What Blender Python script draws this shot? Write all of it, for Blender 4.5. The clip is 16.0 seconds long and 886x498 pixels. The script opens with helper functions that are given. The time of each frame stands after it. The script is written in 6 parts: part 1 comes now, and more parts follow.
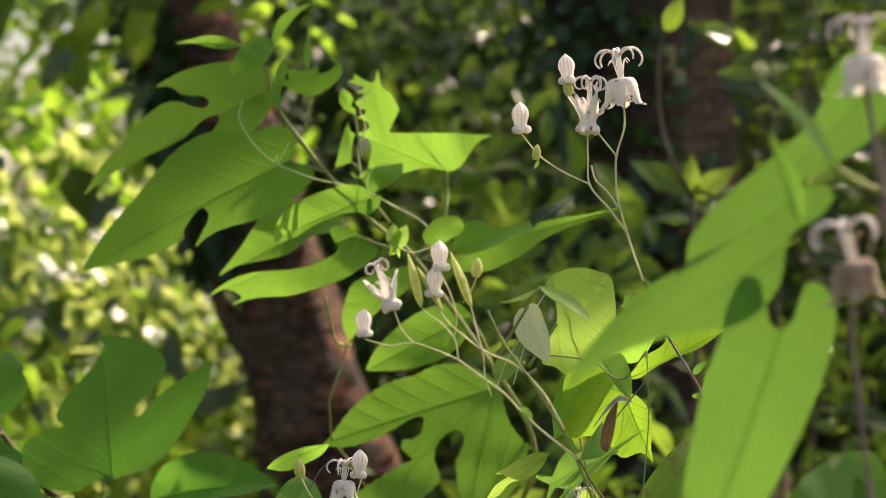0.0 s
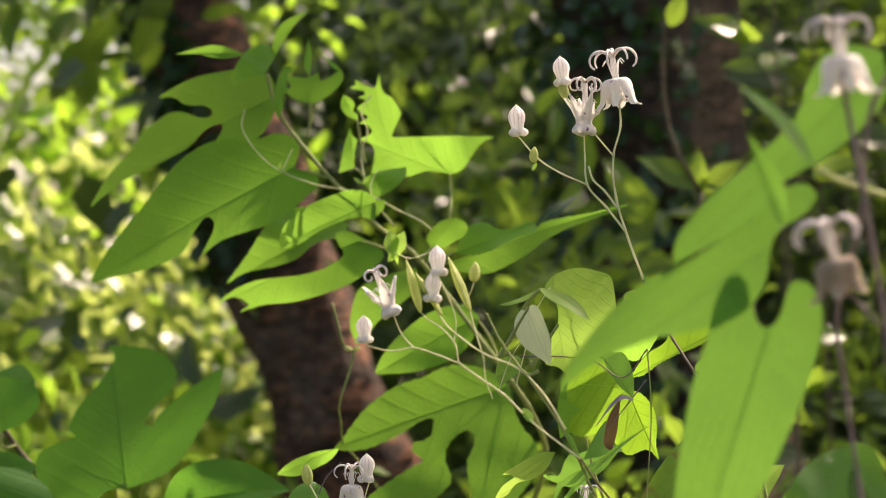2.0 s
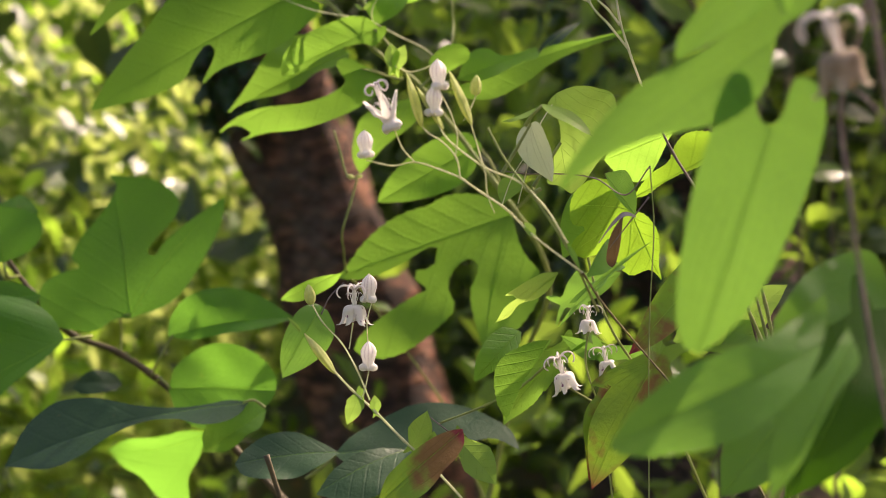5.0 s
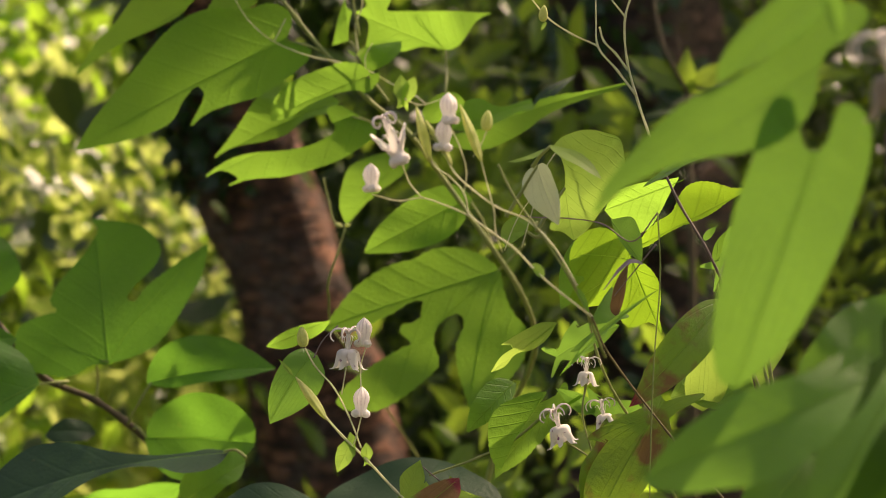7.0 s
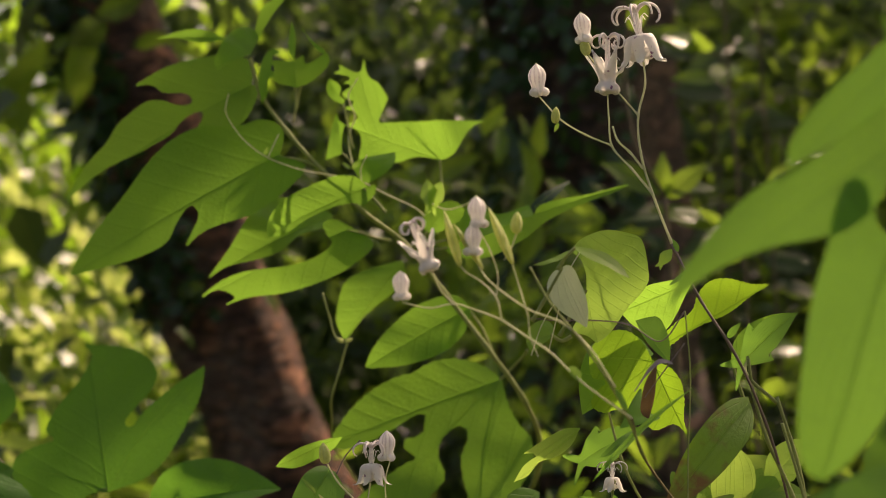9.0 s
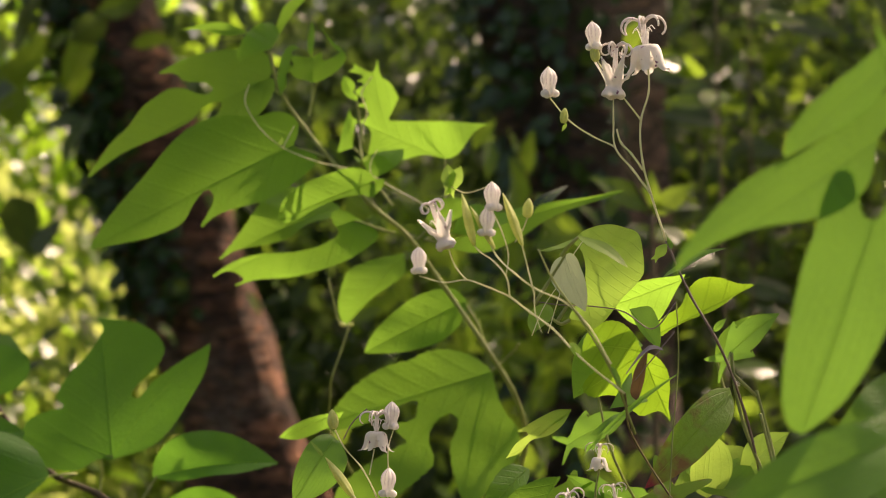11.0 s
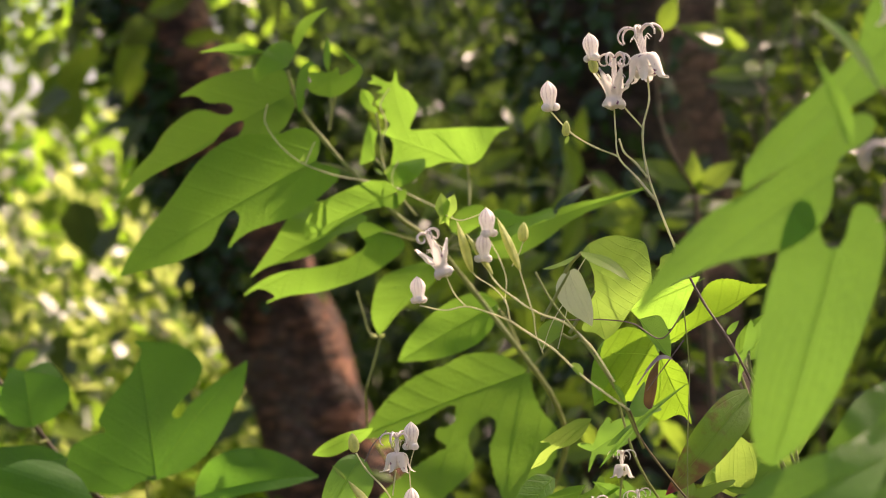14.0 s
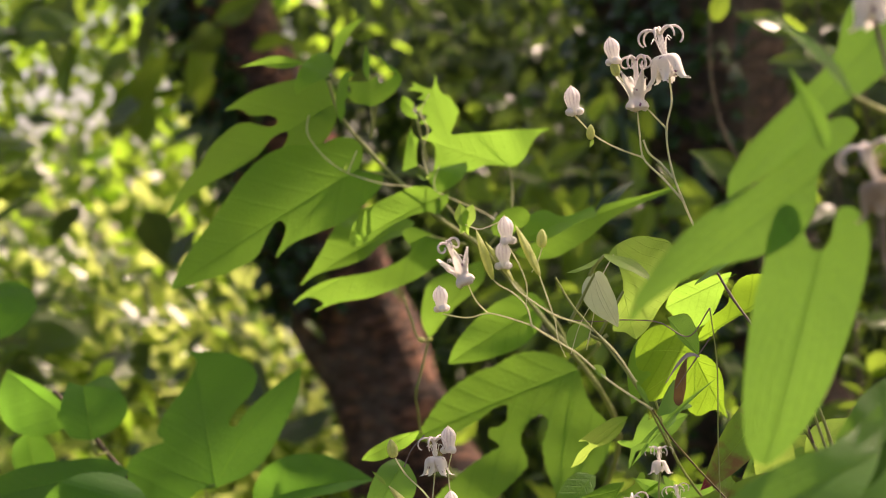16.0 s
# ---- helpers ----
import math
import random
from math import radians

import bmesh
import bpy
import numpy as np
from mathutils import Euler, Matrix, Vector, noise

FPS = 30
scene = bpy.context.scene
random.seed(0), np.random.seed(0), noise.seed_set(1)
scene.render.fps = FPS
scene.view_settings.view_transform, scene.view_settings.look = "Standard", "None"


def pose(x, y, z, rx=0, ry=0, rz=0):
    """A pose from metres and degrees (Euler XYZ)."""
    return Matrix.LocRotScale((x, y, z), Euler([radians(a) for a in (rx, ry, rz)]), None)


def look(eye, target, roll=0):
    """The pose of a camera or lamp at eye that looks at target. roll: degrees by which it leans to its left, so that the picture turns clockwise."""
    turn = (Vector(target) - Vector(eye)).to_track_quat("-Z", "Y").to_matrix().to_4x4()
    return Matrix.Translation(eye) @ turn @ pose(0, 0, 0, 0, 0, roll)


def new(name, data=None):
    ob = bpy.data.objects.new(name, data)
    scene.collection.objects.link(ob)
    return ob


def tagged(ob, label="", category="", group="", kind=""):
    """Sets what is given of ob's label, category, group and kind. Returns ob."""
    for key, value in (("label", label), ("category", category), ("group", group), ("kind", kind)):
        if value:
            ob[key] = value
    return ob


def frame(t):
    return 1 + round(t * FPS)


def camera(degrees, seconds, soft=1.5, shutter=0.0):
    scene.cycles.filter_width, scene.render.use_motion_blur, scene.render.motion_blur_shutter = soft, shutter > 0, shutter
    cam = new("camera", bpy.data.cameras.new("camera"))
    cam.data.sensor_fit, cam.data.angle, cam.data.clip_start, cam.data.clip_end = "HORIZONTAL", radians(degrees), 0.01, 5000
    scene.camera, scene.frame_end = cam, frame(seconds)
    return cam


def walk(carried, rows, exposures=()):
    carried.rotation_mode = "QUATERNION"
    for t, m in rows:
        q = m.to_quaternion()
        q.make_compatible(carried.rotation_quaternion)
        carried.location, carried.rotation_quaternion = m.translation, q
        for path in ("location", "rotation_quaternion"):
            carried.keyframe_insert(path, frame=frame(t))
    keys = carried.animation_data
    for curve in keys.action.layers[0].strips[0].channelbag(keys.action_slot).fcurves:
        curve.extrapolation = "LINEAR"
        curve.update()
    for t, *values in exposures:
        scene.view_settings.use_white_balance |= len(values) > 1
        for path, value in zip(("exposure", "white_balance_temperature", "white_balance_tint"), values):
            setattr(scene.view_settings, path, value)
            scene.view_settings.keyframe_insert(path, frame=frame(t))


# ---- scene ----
# ---------- camera and its walk ----------
cam = camera(24.0, 16.0, soft=0.6)
cam.data.dof.use_dof = True
cam.data.dof.focus_distance, cam.data.dof.aperture_fstop = 0.88, 17
PATH = [(0, look((0.0006, 0.0013, 1.2005), (0.0005, 1.0013, 1.2015), 0.02)),
        (0.5, look((0.0009, 0.0009, 1.1994), (0.0020, 1.0009, 1.1963), -0.30)),
        (1, look((0.0040, 0.0014, 1.1992), (0.0020, 1.0014, 1.1939), -0.48)),
        (1.5, look((0.0038, -0.0016, 1.2010), (-0.0024, 0.9983, 1.2002), -0.44)),
        (2, look((0.0075, -0.0058, 1.2029), (-0.0006, 0.9942, 1.2031), -1.51)),
        (2.5, look((0.0076, -0.0017, 1.1981), (-0.0039, 0.9981, 1.1805), -2.96)),
        (3, look((0.0042, -0.0040, 1.1966), (-0.0180, 0.9951, 1.1599), -2.64)),
        (3.5, look((-0.0006, -0.0121, 1.1988), (-0.0252, 0.9866, 1.1546), -2.13)),
        (4, look((0.0046, -0.0033, 1.1952), (-0.0251, 0.9942, 1.1304), -1.79)),
        (4.5, look((0.0072, -0.0081, 1.1915), (-0.0125, 0.9894, 1.1235), -1.40)),
        (4.7, look((0.0082, -0.0067, 1.1910), (-0.0081, 0.9905, 1.1186), -1.58)),
        (6.8, look((-0.0028, 0.0271, 1.1814), (-0.0035, 1.0251, 1.1183), -1.94)),
        (7, look((-0.0081, 0.0198, 1.1769), (-0.0008, 1.0190, 1.1399), -0.19)),
        (7.5, look((-0.0145, 0.0171, 1.1775), (0.0160, 1.0163, 1.1520), -0.24)),
        (8, look((-0.0292, 0.0128, 1.1795), (0.0042, 1.0119, 1.1566), -0.46)),
        (8.5, look((-0.0385, 0.0074, 1.1722), (-0.0086, 1.0070, 1.1780), -0.66)),
        (8.7, look((-0.0347, 0.0362, 1.1744), (-0.0039, 1.0357, 1.1863), -2.62)),
        (10.8, look((-0.0460, -0.0176, 1.1547), (-0.0093, 0.9809, 1.1955), 0.50)),
        (11, look((-0.0509, -0.0247, 1.1581), (-0.0091, 0.9741, 1.1856), 0.45)),
        (11.5, look((-0.0532, -0.0164, 1.1702), (-0.0113, 0.9827, 1.1754), 0.75)),
        (12, look((-0.0442, -0.0400, 1.1703), (-0.0038, 0.9592, 1.1728), 0.19)),
        (12.5, look((-0.0412, -0.0196, 1.1638), (-0.0153, 0.9800, 1.1697), -0.39)),
        (13, look((-0.0359, -0.0444, 1.1783), (-0.0134, 0.9552, 1.1955), -1.58)),
        (13.5, look((-0.0275, -0.0256, 1.1733), (-0.0110, 0.9739, 1.1997), -2.17)),
        (14, look((-0.0221, -0.0335, 1.1783), (-0.0163, 0.9664, 1.1930), -2.78)),
        (14.5, look((-0.0168, -0.0316, 1.1790), (-0.0291, 0.9682, 1.1627), -3.53)),
        (15, look((-0.0051, -0.0342, 1.1835), (-0.0297, 0.9654, 1.1689), -3.88)),
        (15.5, look((0.0014, -0.0460, 1.1831), (-0.0326, 0.9534, 1.1798), -4.58)),
        (16, look((0.0026, -0.0492, 1.1827), (-0.0324, 0.9501, 1.1966), -4.83))]
walk(cam, PATH, [(0.0, 0.66, 7600, 20), (1.0, 0.73, 7600, 20), (2.0, 0.82, 7600, 22), (2.5, 0.88, 7600, 22), (3.2, 0.86, 7600, 27), (4.0, 0.93, 7600, 27), (4.7, 0.85, 7600, 27), (7.0, 0.5, 8700, 25), (7.5, 0.42, 8700, 25), (8.0, 0.42, 8700, 25), (8.6, 0.1, 8700, 25), (11.0, 0.5, 8700, 25), (11.5, 0.38, 8700, 25), (12.5, 0.25, 8700, 25), (13.5, 0.72, 8000, 30), (14.0, 0.8, 8000, 30), (14.5, 0.72, 8000, 30), (16.0, 0.68, 8000, 30)])

# ---------- world and sun ----------
SUN_AZ, SUN_EL = radians(52), radians(42)
world = bpy.data.worlds.new("sky")
scene.world = world
world.use_nodes = True
wn = world.node_tree.nodes
sky = wn.new("ShaderNodeTexSky")
sky.sky_type, sky.sun_disc = "NISHITA", False
sky.dust_density, sky.ozone_density = 4.0, 0.6
sky.sun_elevation, sky.sun_rotation = SUN_EL, SUN_AZ
world.node_tree.links.new(sky.outputs[0], wn["Background"].inputs[0])
wn["Background"].inputs[1].default_value = 0.15
sun_dir = Vector((math.sin(SUN_AZ) * math.cos(SUN_EL), math.cos(SUN_AZ) * math.cos(SUN_EL), math.sin(SUN_EL)))
sun_data = bpy.data.lights.new("sun", "SUN")
sun_data.energy, sun_data.angle, sun_data.color = 5.0, radians(0.53), (1.0, 0.93, 0.80)
sun = new("sun", sun_data)
sun.matrix_world = look(sun_dir * 30, (0, 0, 0))


# ---------- materials ----------
class Nodes:
    """Short hand for building one node tree."""

    def __init__(self, name):
        self.mat = bpy.data.materials.new(name)
        self.mat.use_nodes = True
        self.tree = self.mat.node_tree
        self.tree.nodes.clear()
        self.out = self.tree.nodes.new("ShaderNodeOutputMaterial")

    def put(self, kind, **sets):
        n = self.tree.nodes.new(kind)
        for k, v in sets.items():
            n.inputs[k.replace("_", " ")].default_value = v
        return n

    def link(self, a, b):
        self.tree.links.new(a, b)

    def math(self, op, a, b=None, c=None):
        n = self.tree.nodes.new("ShaderNodeMath")
        n.operation = op
        for i, v in enumerate((a, b, c)):
            if v is None:
                continue
            if isinstance(v, (int, float)):
                n.inputs[i].default_value = v
            else:
                self.link(v, n.inputs[i])
        return n.outputs[0]

    def noise(self, vec, scale, detail=4.0, rough=0.55):
        n = self.put("ShaderNodeTexNoise", Scale=scale, Detail=detail, Roughness=rough)
        self.link(vec, n.inputs["Vector"])
        return n.outputs[0]

    def mix(self, fac, a, b, kind="MIX"):
        n = self.tree.nodes.new("ShaderNodeMix")
        n.data_type, n.blend_type = "RGBA", kind
        for i, v in ((0, fac), (6, a), (7, b)):
            if isinstance(v, (int, float)):
                n.inputs[i].default_value = v
            elif isinstance(v, tuple):
                n.inputs[i].default_value = (*v, 1) if len(v) == 3 else v
            else:
                self.link(v, n.inputs[i])
        return n.outputs[2]

    def remap(self, v, a, b, c=0.0, d=1.0):
        n = self.tree.nodes.new("ShaderNodeMapRange")
        for i, x in enumerate((a, b, c, d)):
            n.inputs[i + 1].default_value = x
        self.link(v, n.inputs[0])
        return n.outputs[0]

    def bump(self, height, strength, distance):
        n = self.put("ShaderNodeBump", Strength=strength, Distance=distance)
        self.link(height, n.inputs["Height"])
        return n.outputs[0]


def leaf_material(name, colour, glow, veins="pinnate", count=9, rough=0.45, thin=0.5, blotch=None, mark=0.07):
    """A leaf: glossy upper skin over a translucent body, with side veins, mottling and grain."""
    k = Nodes(name)
    uv = k.put("ShaderNodeTexCoord")
    sep = k.put("ShaderNodeSeparateXYZ")
    k.link(uv.outputs["UV"], sep.inputs[0])
    u, v = sep.outputs[0], k.math("SUBTRACT", sep.outputs[1], 0.5)
    av = k.math("ABSOLUTE", v)
    if veins == "pinnate":
        s = k.math("SUBTRACT", k.math("MULTIPLY", u, count), k.math("MULTIPLY", k.math("POWER", av, 0.85), count * 0.75))
    else:
        s = k.math("DIVIDE", k.math("MULTIPLY", v, count), k.math("ADD", k.math("MULTIPLY", u, k.math("SUBTRACT", 1.15, u)), 0.08))
    tri = k.math("ABSOLUTE", k.math("SUBTRACT", k.math("FRACT", k.math("ADD", s, 50.0)), 0.5))
    side = k.remap(tri, 0.0, 0.09, 1.0, 0.0)
    mid = k.remap(av, 0.0, 0.012, 1.0, 0.0)
    net = k.put("ShaderNodeTexVoronoi", Scale=17.0)
    net.feature = "DISTANCE_TO_EDGE"
    k.link(uv.outputs["UV"], net.inputs["Vector"])
    mesh_vein = k.remap(net.outputs[0], 0.0, 0.06, 0.16, 0.0)
    main_vein = k.math("MAXIMUM", k.math("MULTIPLY", side, 0.6), mid)
    vein = k.math("MAXIMUM", main_vein, mesh_vein)
    info = k.put("ShaderNodeObjectInfo")
    pos = k.put("ShaderNodeVectorMath")
    pos.operation = "ADD"
    k.link(uv.outputs["Object"], pos.inputs[0])
    k.link(info.outputs["Random"], pos.inputs[1])
    big = k.noise(pos.outputs[0], 28.0)
    fine = k.noise(pos.outputs[0], 520.0, 3.0)
    vary = k.math("ADD", k.math("MULTIPLY", info.outputs["Random"], 0.30), k.math("MULTIPLY", big, 0.5))
    skin = k.mix(k.remap(vary, 0.1, 0.8), tuple(c * 0.72 for c in colour), tuple(c * 1.30 for c in colour))
    skin = k.mix(k.math("MULTIPLY", vein, 0.10), skin, tuple(min(1, c * 1.7 + 0.02) for c in colour))
    body = k.mix(k.remap(vary, 0.1, 0.8), tuple(c * 0.77 for c in glow), tuple(min(1, c * 1.20) for c in glow))
    body = k.mix(k.math("MULTIPLY", vein, mark), body, tuple(c * 0.55 for c in glow))
    body = k.mix(k.math("MULTIPLY", fine, 0.25), body, tuple(c * 0.72 for c in glow))
    if blotch:
        stain = k.remap(k.noise(pos.outputs[0], 45.0, 5.0), 0.52, 0.62)
        edge = k.math("MAXIMUM", k.remap(k.math("ADD", u, k.math("MULTIPLY", big, 0.4)), 0.98, 1.14), k.math("MULTIPLY", stain, 0.7))
        skin, body = k.mix(edge, skin, blotch), k.mix(edge, body, tuple(c * 0.9 for c in blotch))
    spots = k.remap(k.noise(pos.outputs[0], 160.0, 2.0), 0.70, 0.76)
    skin = k.mix(k.math("MULTIPLY", spots, 0.5), skin, (0.16, 0.12, 0.04))
    height = k.math("ADD", k.math("MULTIPLY", fine, 0.35), k.math("SUBTRACT", k.math("MULTIPLY", big, 0.8), k.math("MULTIPLY", main_vein, 0.26)))
    normal = k.bump(height, 0.7, 0.0010)
    pr = k.put("ShaderNodeBsdfPrincipled", Roughness=rough, IOR=1.42)
    k.link(skin, pr.inputs["Base Color"])
    k.link(k.remap(big, 0.3, 0.7, rough * 0.8, rough * 1.3), pr.inputs["Roughness"])
    k.link(normal, pr.inputs["Normal"])
    tr = k.put("ShaderNodeBsdfTranslucent")
    k.link(body, tr.inputs["Color"])
    k.link(normal, tr.inputs["Normal"])
    mx = k.put("ShaderNodeMixShader", Fac=thin)
    k.link(pr.outputs[0], mx.inputs[1])
    k.link(tr.outputs[0], mx.inputs[2])
    k.link(mx.outputs[0], k.out.inputs[0])
    return k.mat


def plain_material(name, dark, light, scale, rough=0.6, bump=0.4, depth=0.001, thin=0.0, spots=None, spot_scale=260.0, stretch=(1, 1, 1), stripe=None):
    """Bark, stem, petal or soil: two tones by noise at two scales, grain relief, optional spots and translucency."""
    k = Nodes(name)
    co = k.put("ShaderNodeTexCoord")
    mp = k.put("ShaderNodeMapping", Scale=stretch)
    k.link(co.outputs["Object"], mp.inputs[0])
    a = k.noise(mp.outputs[0], scale, 6.0, 0.62)
    b = k.noise(mp.outputs[0], scale * 7, 3.0)
    c = k.mix(k.remap(k.math("ADD", k.math("MULTIPLY", a, 0.75), k.math("MULTIPLY", b, 0.25)), 0.34, 0.66), dark, light)
    if spots:
        c = k.mix(k.remap(k.noise(co.outputs["Object"], spot_scale, 1.0), 0.66, 0.76), c, spots)
    if stripe:
        xyz = k.put("ShaderNodeSeparateXYZ")
        k.link(co.outputs["Object"], xyz.inputs[0])
        around = k.math("ARCTAN2", xyz.outputs[1], xyz.outputs[0])
        wavy = k.math("SINE", k.math("ADD", k.math("MULTIPLY", around, 12.0), k.math("MULTIPLY", a, 5.0)))
        high = k.remap(xyz.outputs[2], 0.003, 0.006)
        c = k.mix(k.math("MULTIPLY", k.math("MULTIPLY", k.remap(wavy, -0.1, 0.9), high), k.remap(b, 0.35, 0.6, 0.25, 0.75)), c, stripe)
    pr = k.put("ShaderNodeBsdfPrincipled", Roughness=rough)
    k.link(c, pr.inputs["Base Color"])
    n = k.bump(k.math("ADD", a, k.math("MULTIPLY", b, 0.5)), bump, depth)
    k.link(n, pr.inputs["Normal"])
    if thin:
        tr = k.put("ShaderNodeBsdfTranslucent")
        k.link(c, tr.inputs["Color"])
        mx = k.put("ShaderNodeMixShader", Fac=thin)
        k.link(pr.outputs[0], mx.inputs[1])
        k.link(tr.outputs[0], mx.inputs[2])
        k.link(mx.outputs[0], k.out.inputs[0])
    else:
        k.link(pr.outputs[0], k.out.inputs[0])
    return k.mat


def bark_material(name, dark, light, lichen):
    """Flaking bark: ragged crosswise plates, deep cracks, grey lichen patches."""
    k = Nodes(name)
    co = k.put("ShaderNodeTexCoord")
    mp = k.put("ShaderNodeMapping", Scale=(1.0, 1.0, 2.6))
    k.link(co.outputs["Object"], mp.inputs[0])
    warp = k.noise(mp.outputs[0], 7.0, 5.0)
    off = k.put("ShaderNodeVectorMath")
    off.operation = "ADD"
    sc = k.put("ShaderNodeVectorMath")
    sc.operation = "SCALE"
    sc.inputs[3].default_value = 0.30
    k.link(mp.outputs[0], off.inputs[0])
    k.link(warp, sc.inputs[0])
    k.link(sc.outputs[0], off.inputs[1])
    vo = k.put("ShaderNodeTexVoronoi", Scale=11.0)
    vo.feature = "DISTANCE_TO_EDGE"
    k.link(off.outputs[0], vo.inputs["Vector"])
    plate = k.remap(vo.outputs[0], 0.0, 0.22)
    grain = k.noise(mp.outputs[0], 42.0, 6.0, 0.7)
    patch = k.noise(co.outputs["Object"], 3.2, 4.0)
    flake = k.remap(k.noise(mp.outputs[0], 9.0, 3.0), 0.38, 0.55)
    c = k.mix(k.math("MULTIPLY", k.math("MULTIPLY", plate, k.remap(grain, 0.30, 0.58)), k.math("ADD", k.math("MULTIPLY", flake, 0.8), 0.2)), dark, light)
    c = k.mix(k.math("MULTIPLY", k.remap(patch, 0.54, 0.64), k.remap(grain, 0.4, 0.6)), c, lichen)
    pr = k.put("ShaderNodeBsdfPrincipled", Roughness=0.85)
    k.link(c, pr.inputs["Base Color"])
    k.link(k.bump(k.math("ADD", plate, grain), 0.9, 0.02), pr.inputs["Normal"])
    k.link(pr.outputs[0], k.out.inputs[0])
    return k.mat


M_MULBERRY = leaf_material("mulberry_leaf", (0.036, 0.165, 0.010), (0.33, 0.66, 0.080), "pinnate", 7, 0.62, 0.58, mark=0.13)
# Mulberry leaf copy made darker and cooler: shade put into the colour.
M_SHOOT_SHADE = leaf_material("shaded_lobed_leaf", (0.028, 0.130, 0.016), (0.22, 0.58, 0.06), "pinnate", 6, 0.55, 0.55, mark=0.14)
M_NETTED = leaf_material("netted_leaf", (0.040, 0.17, 0.008), (0.36, 0.66, 0.05), "pinnate", 5, 0.5, 0.58, mark=0.8)
M_LILY = leaf_material("toad_lily_leaf", (0.085, 0.24, 0.035), (0.25, 0.54, 0.07), "parallel", 9, 0.38, 0.45, mark=0.36)
# Dark copy of the toad lily leaf, with shade mixed into its colours.
M_SHADE = leaf_material("shaded_lily_leaf", (0.016, 0.065, 0.004), (0.08, 0.25, 0.01), "parallel", 7, 0.8, 0.5)
M_VINE = leaf_material("vine_leaf", (0.15, 0.30, 0.055), (0.40, 0.66, 0.11), "pinnate", 5, 0.5, 0.5, mark=0.30)
M_RED = leaf_material("reddened_leaf", (0.10, 0.21, 0.025), (0.34, 0.58, 0.04), "parallel", 4, 0.45, 0.42, blotch=(0.24, 0.03, 0.035))
M_YELLOW = leaf_material("pale_leaf", (0.17, 0.32, 0.06), (0.42, 0.64, 0.11), "parallel", 3, 0.5, 0.5)
M_BACK = leaf_material("leaf_underside", (0.54, 0.63, 0.44), (0.54, 0.64, 0.36), "parallel", 3, 0.6, 0.35)
M_DARK = leaf_material("evergreen_leaf", (0.018, 0.058, 0.022), (0.09, 0.20, 0.03), "pinnate", 6, 0.40, 0.16)
M_CURL = leaf_material("withered_leaf", (0.30, 0.27, 0.32), (0.35, 0.25, 0.25), "parallel", 4, 0.6, 0.3, blotch=(0.20, 0.10, 0.10))
# Sunlit, half-shaded and shaded copies of one bush leaf, light put into colour.
M_BUSH_LIT = leaf_material("sunlit_leaf", (0.075, 0.19, 0.012), (0.50, 0.84, 0.08), "pinnate", 5, 0.15, 0.6)
M_BUSH_MID = leaf_material("half_shaded_leaf", (0.058, 0.12, 0.020), (0.31, 0.49, 0.055), "pinnate", 5, 0.22, 0.5)
M_BUSH_DARK = leaf_material("shaded_leaf", (0.034, 0.064, 0.020), (0.15, 0.25, 0.045), "pinnate", 5, 0.32, 0.28)
# Bush leaf copy with strong sunlight put into its pale colours.
M_BUSH_BRIGHT = leaf_material("bright_sunlit_leaf", (0.31, 0.46, 0.08), (0.76, 0.95, 0.26), "pinnate", 5, 0.3, 0.6)
M_LITTER = leaf_material("fallen_leaf", (0.16, 0.09, 0.04), (0.22, 0.13, 0.05), "pinnate", 6, 0.7, 0.15, blotch=(0.07, 0.04, 0.02))
M_GLINT = leaf_material("glint_leaf", (0.05, 0.12, 0.012), (0.30, 0.50, 0.03), "pinnate", 5, 0.30, 0.35)
M_IVY = leaf_material("ivy_leaf", (0.025, 0.065, 0.022), (0.12, 0.22, 0.03), "pinnate", 4, 0.14, 0.2)
M_STEM = plain_material("green_stem", (0.22, 0.28, 0.08), (0.38, 0.43, 0.15), 120.0, 0.65, 0.4, 0.0006, 0.25)
M_STEM_BROWN = plain_material("brownish_stem", (0.13, 0.10, 0.05), (0.27, 0.22, 0.11), 120.0, 0.6, 0.4, 0.0006, 0.1)
M_RIB = plain_material("leaf_rib", (0.28, 0.54, 0.06), (0.36, 0.62, 0.09), 120.0, 0.6, 0.3, 0.0004, 0.75)
M_STEM_PALE = plain_material("pale_stem", (0.62, 0.64, 0.40), (0.82, 0.82, 0.60), 150.0, 0.65, 0.4, 0.0004, 0.45)
M_STEM_PURPLE = plain_material("purple_stem", (0.13, 0.09, 0.09), (0.24, 0.17, 0.16), 120.0, 0.5, 0.4, 0.0006)
M_TWIG = plain_material("brown_twig", (0.055, 0.040, 0.022), (0.13, 0.095, 0.045), 90.0, 0.7, 0.6, 0.0008)
M_PETAL = plain_material("petal", (0.93, 0.90, 0.87), (0.98, 0.96, 0.93), 90.0, 0.5, 0.3, 0.0004, 0.58, spots=(0.30, 0.14, 0.26), spot_scale=420.0)
M_FADED = plain_material("faded_petal", (0.42, 0.30, 0.20), (0.78, 0.68, 0.55), 140.0, 0.7, 0.5, 0.0005, 0.5, spots=(0.28, 0.16, 0.14), spot_scale=300.0)
M_BUD = plain_material("bud_skin", (0.91, 0.88, 0.85), (0.98, 0.96, 0.92), 150.0, 0.55, 0.4, 0.0004, 0.5, spots=(0.45, 0.36, 0.42), spot_scale=190.0, stripe=(0.58, 0.50, 0.54))
M_BUD_GREEN = plain_material("green_bud_skin", (0.50, 0.57, 0.20), (0.70, 0.74, 0.36), 150.0, 0.6, 0.4, 0.0004, 0.5)
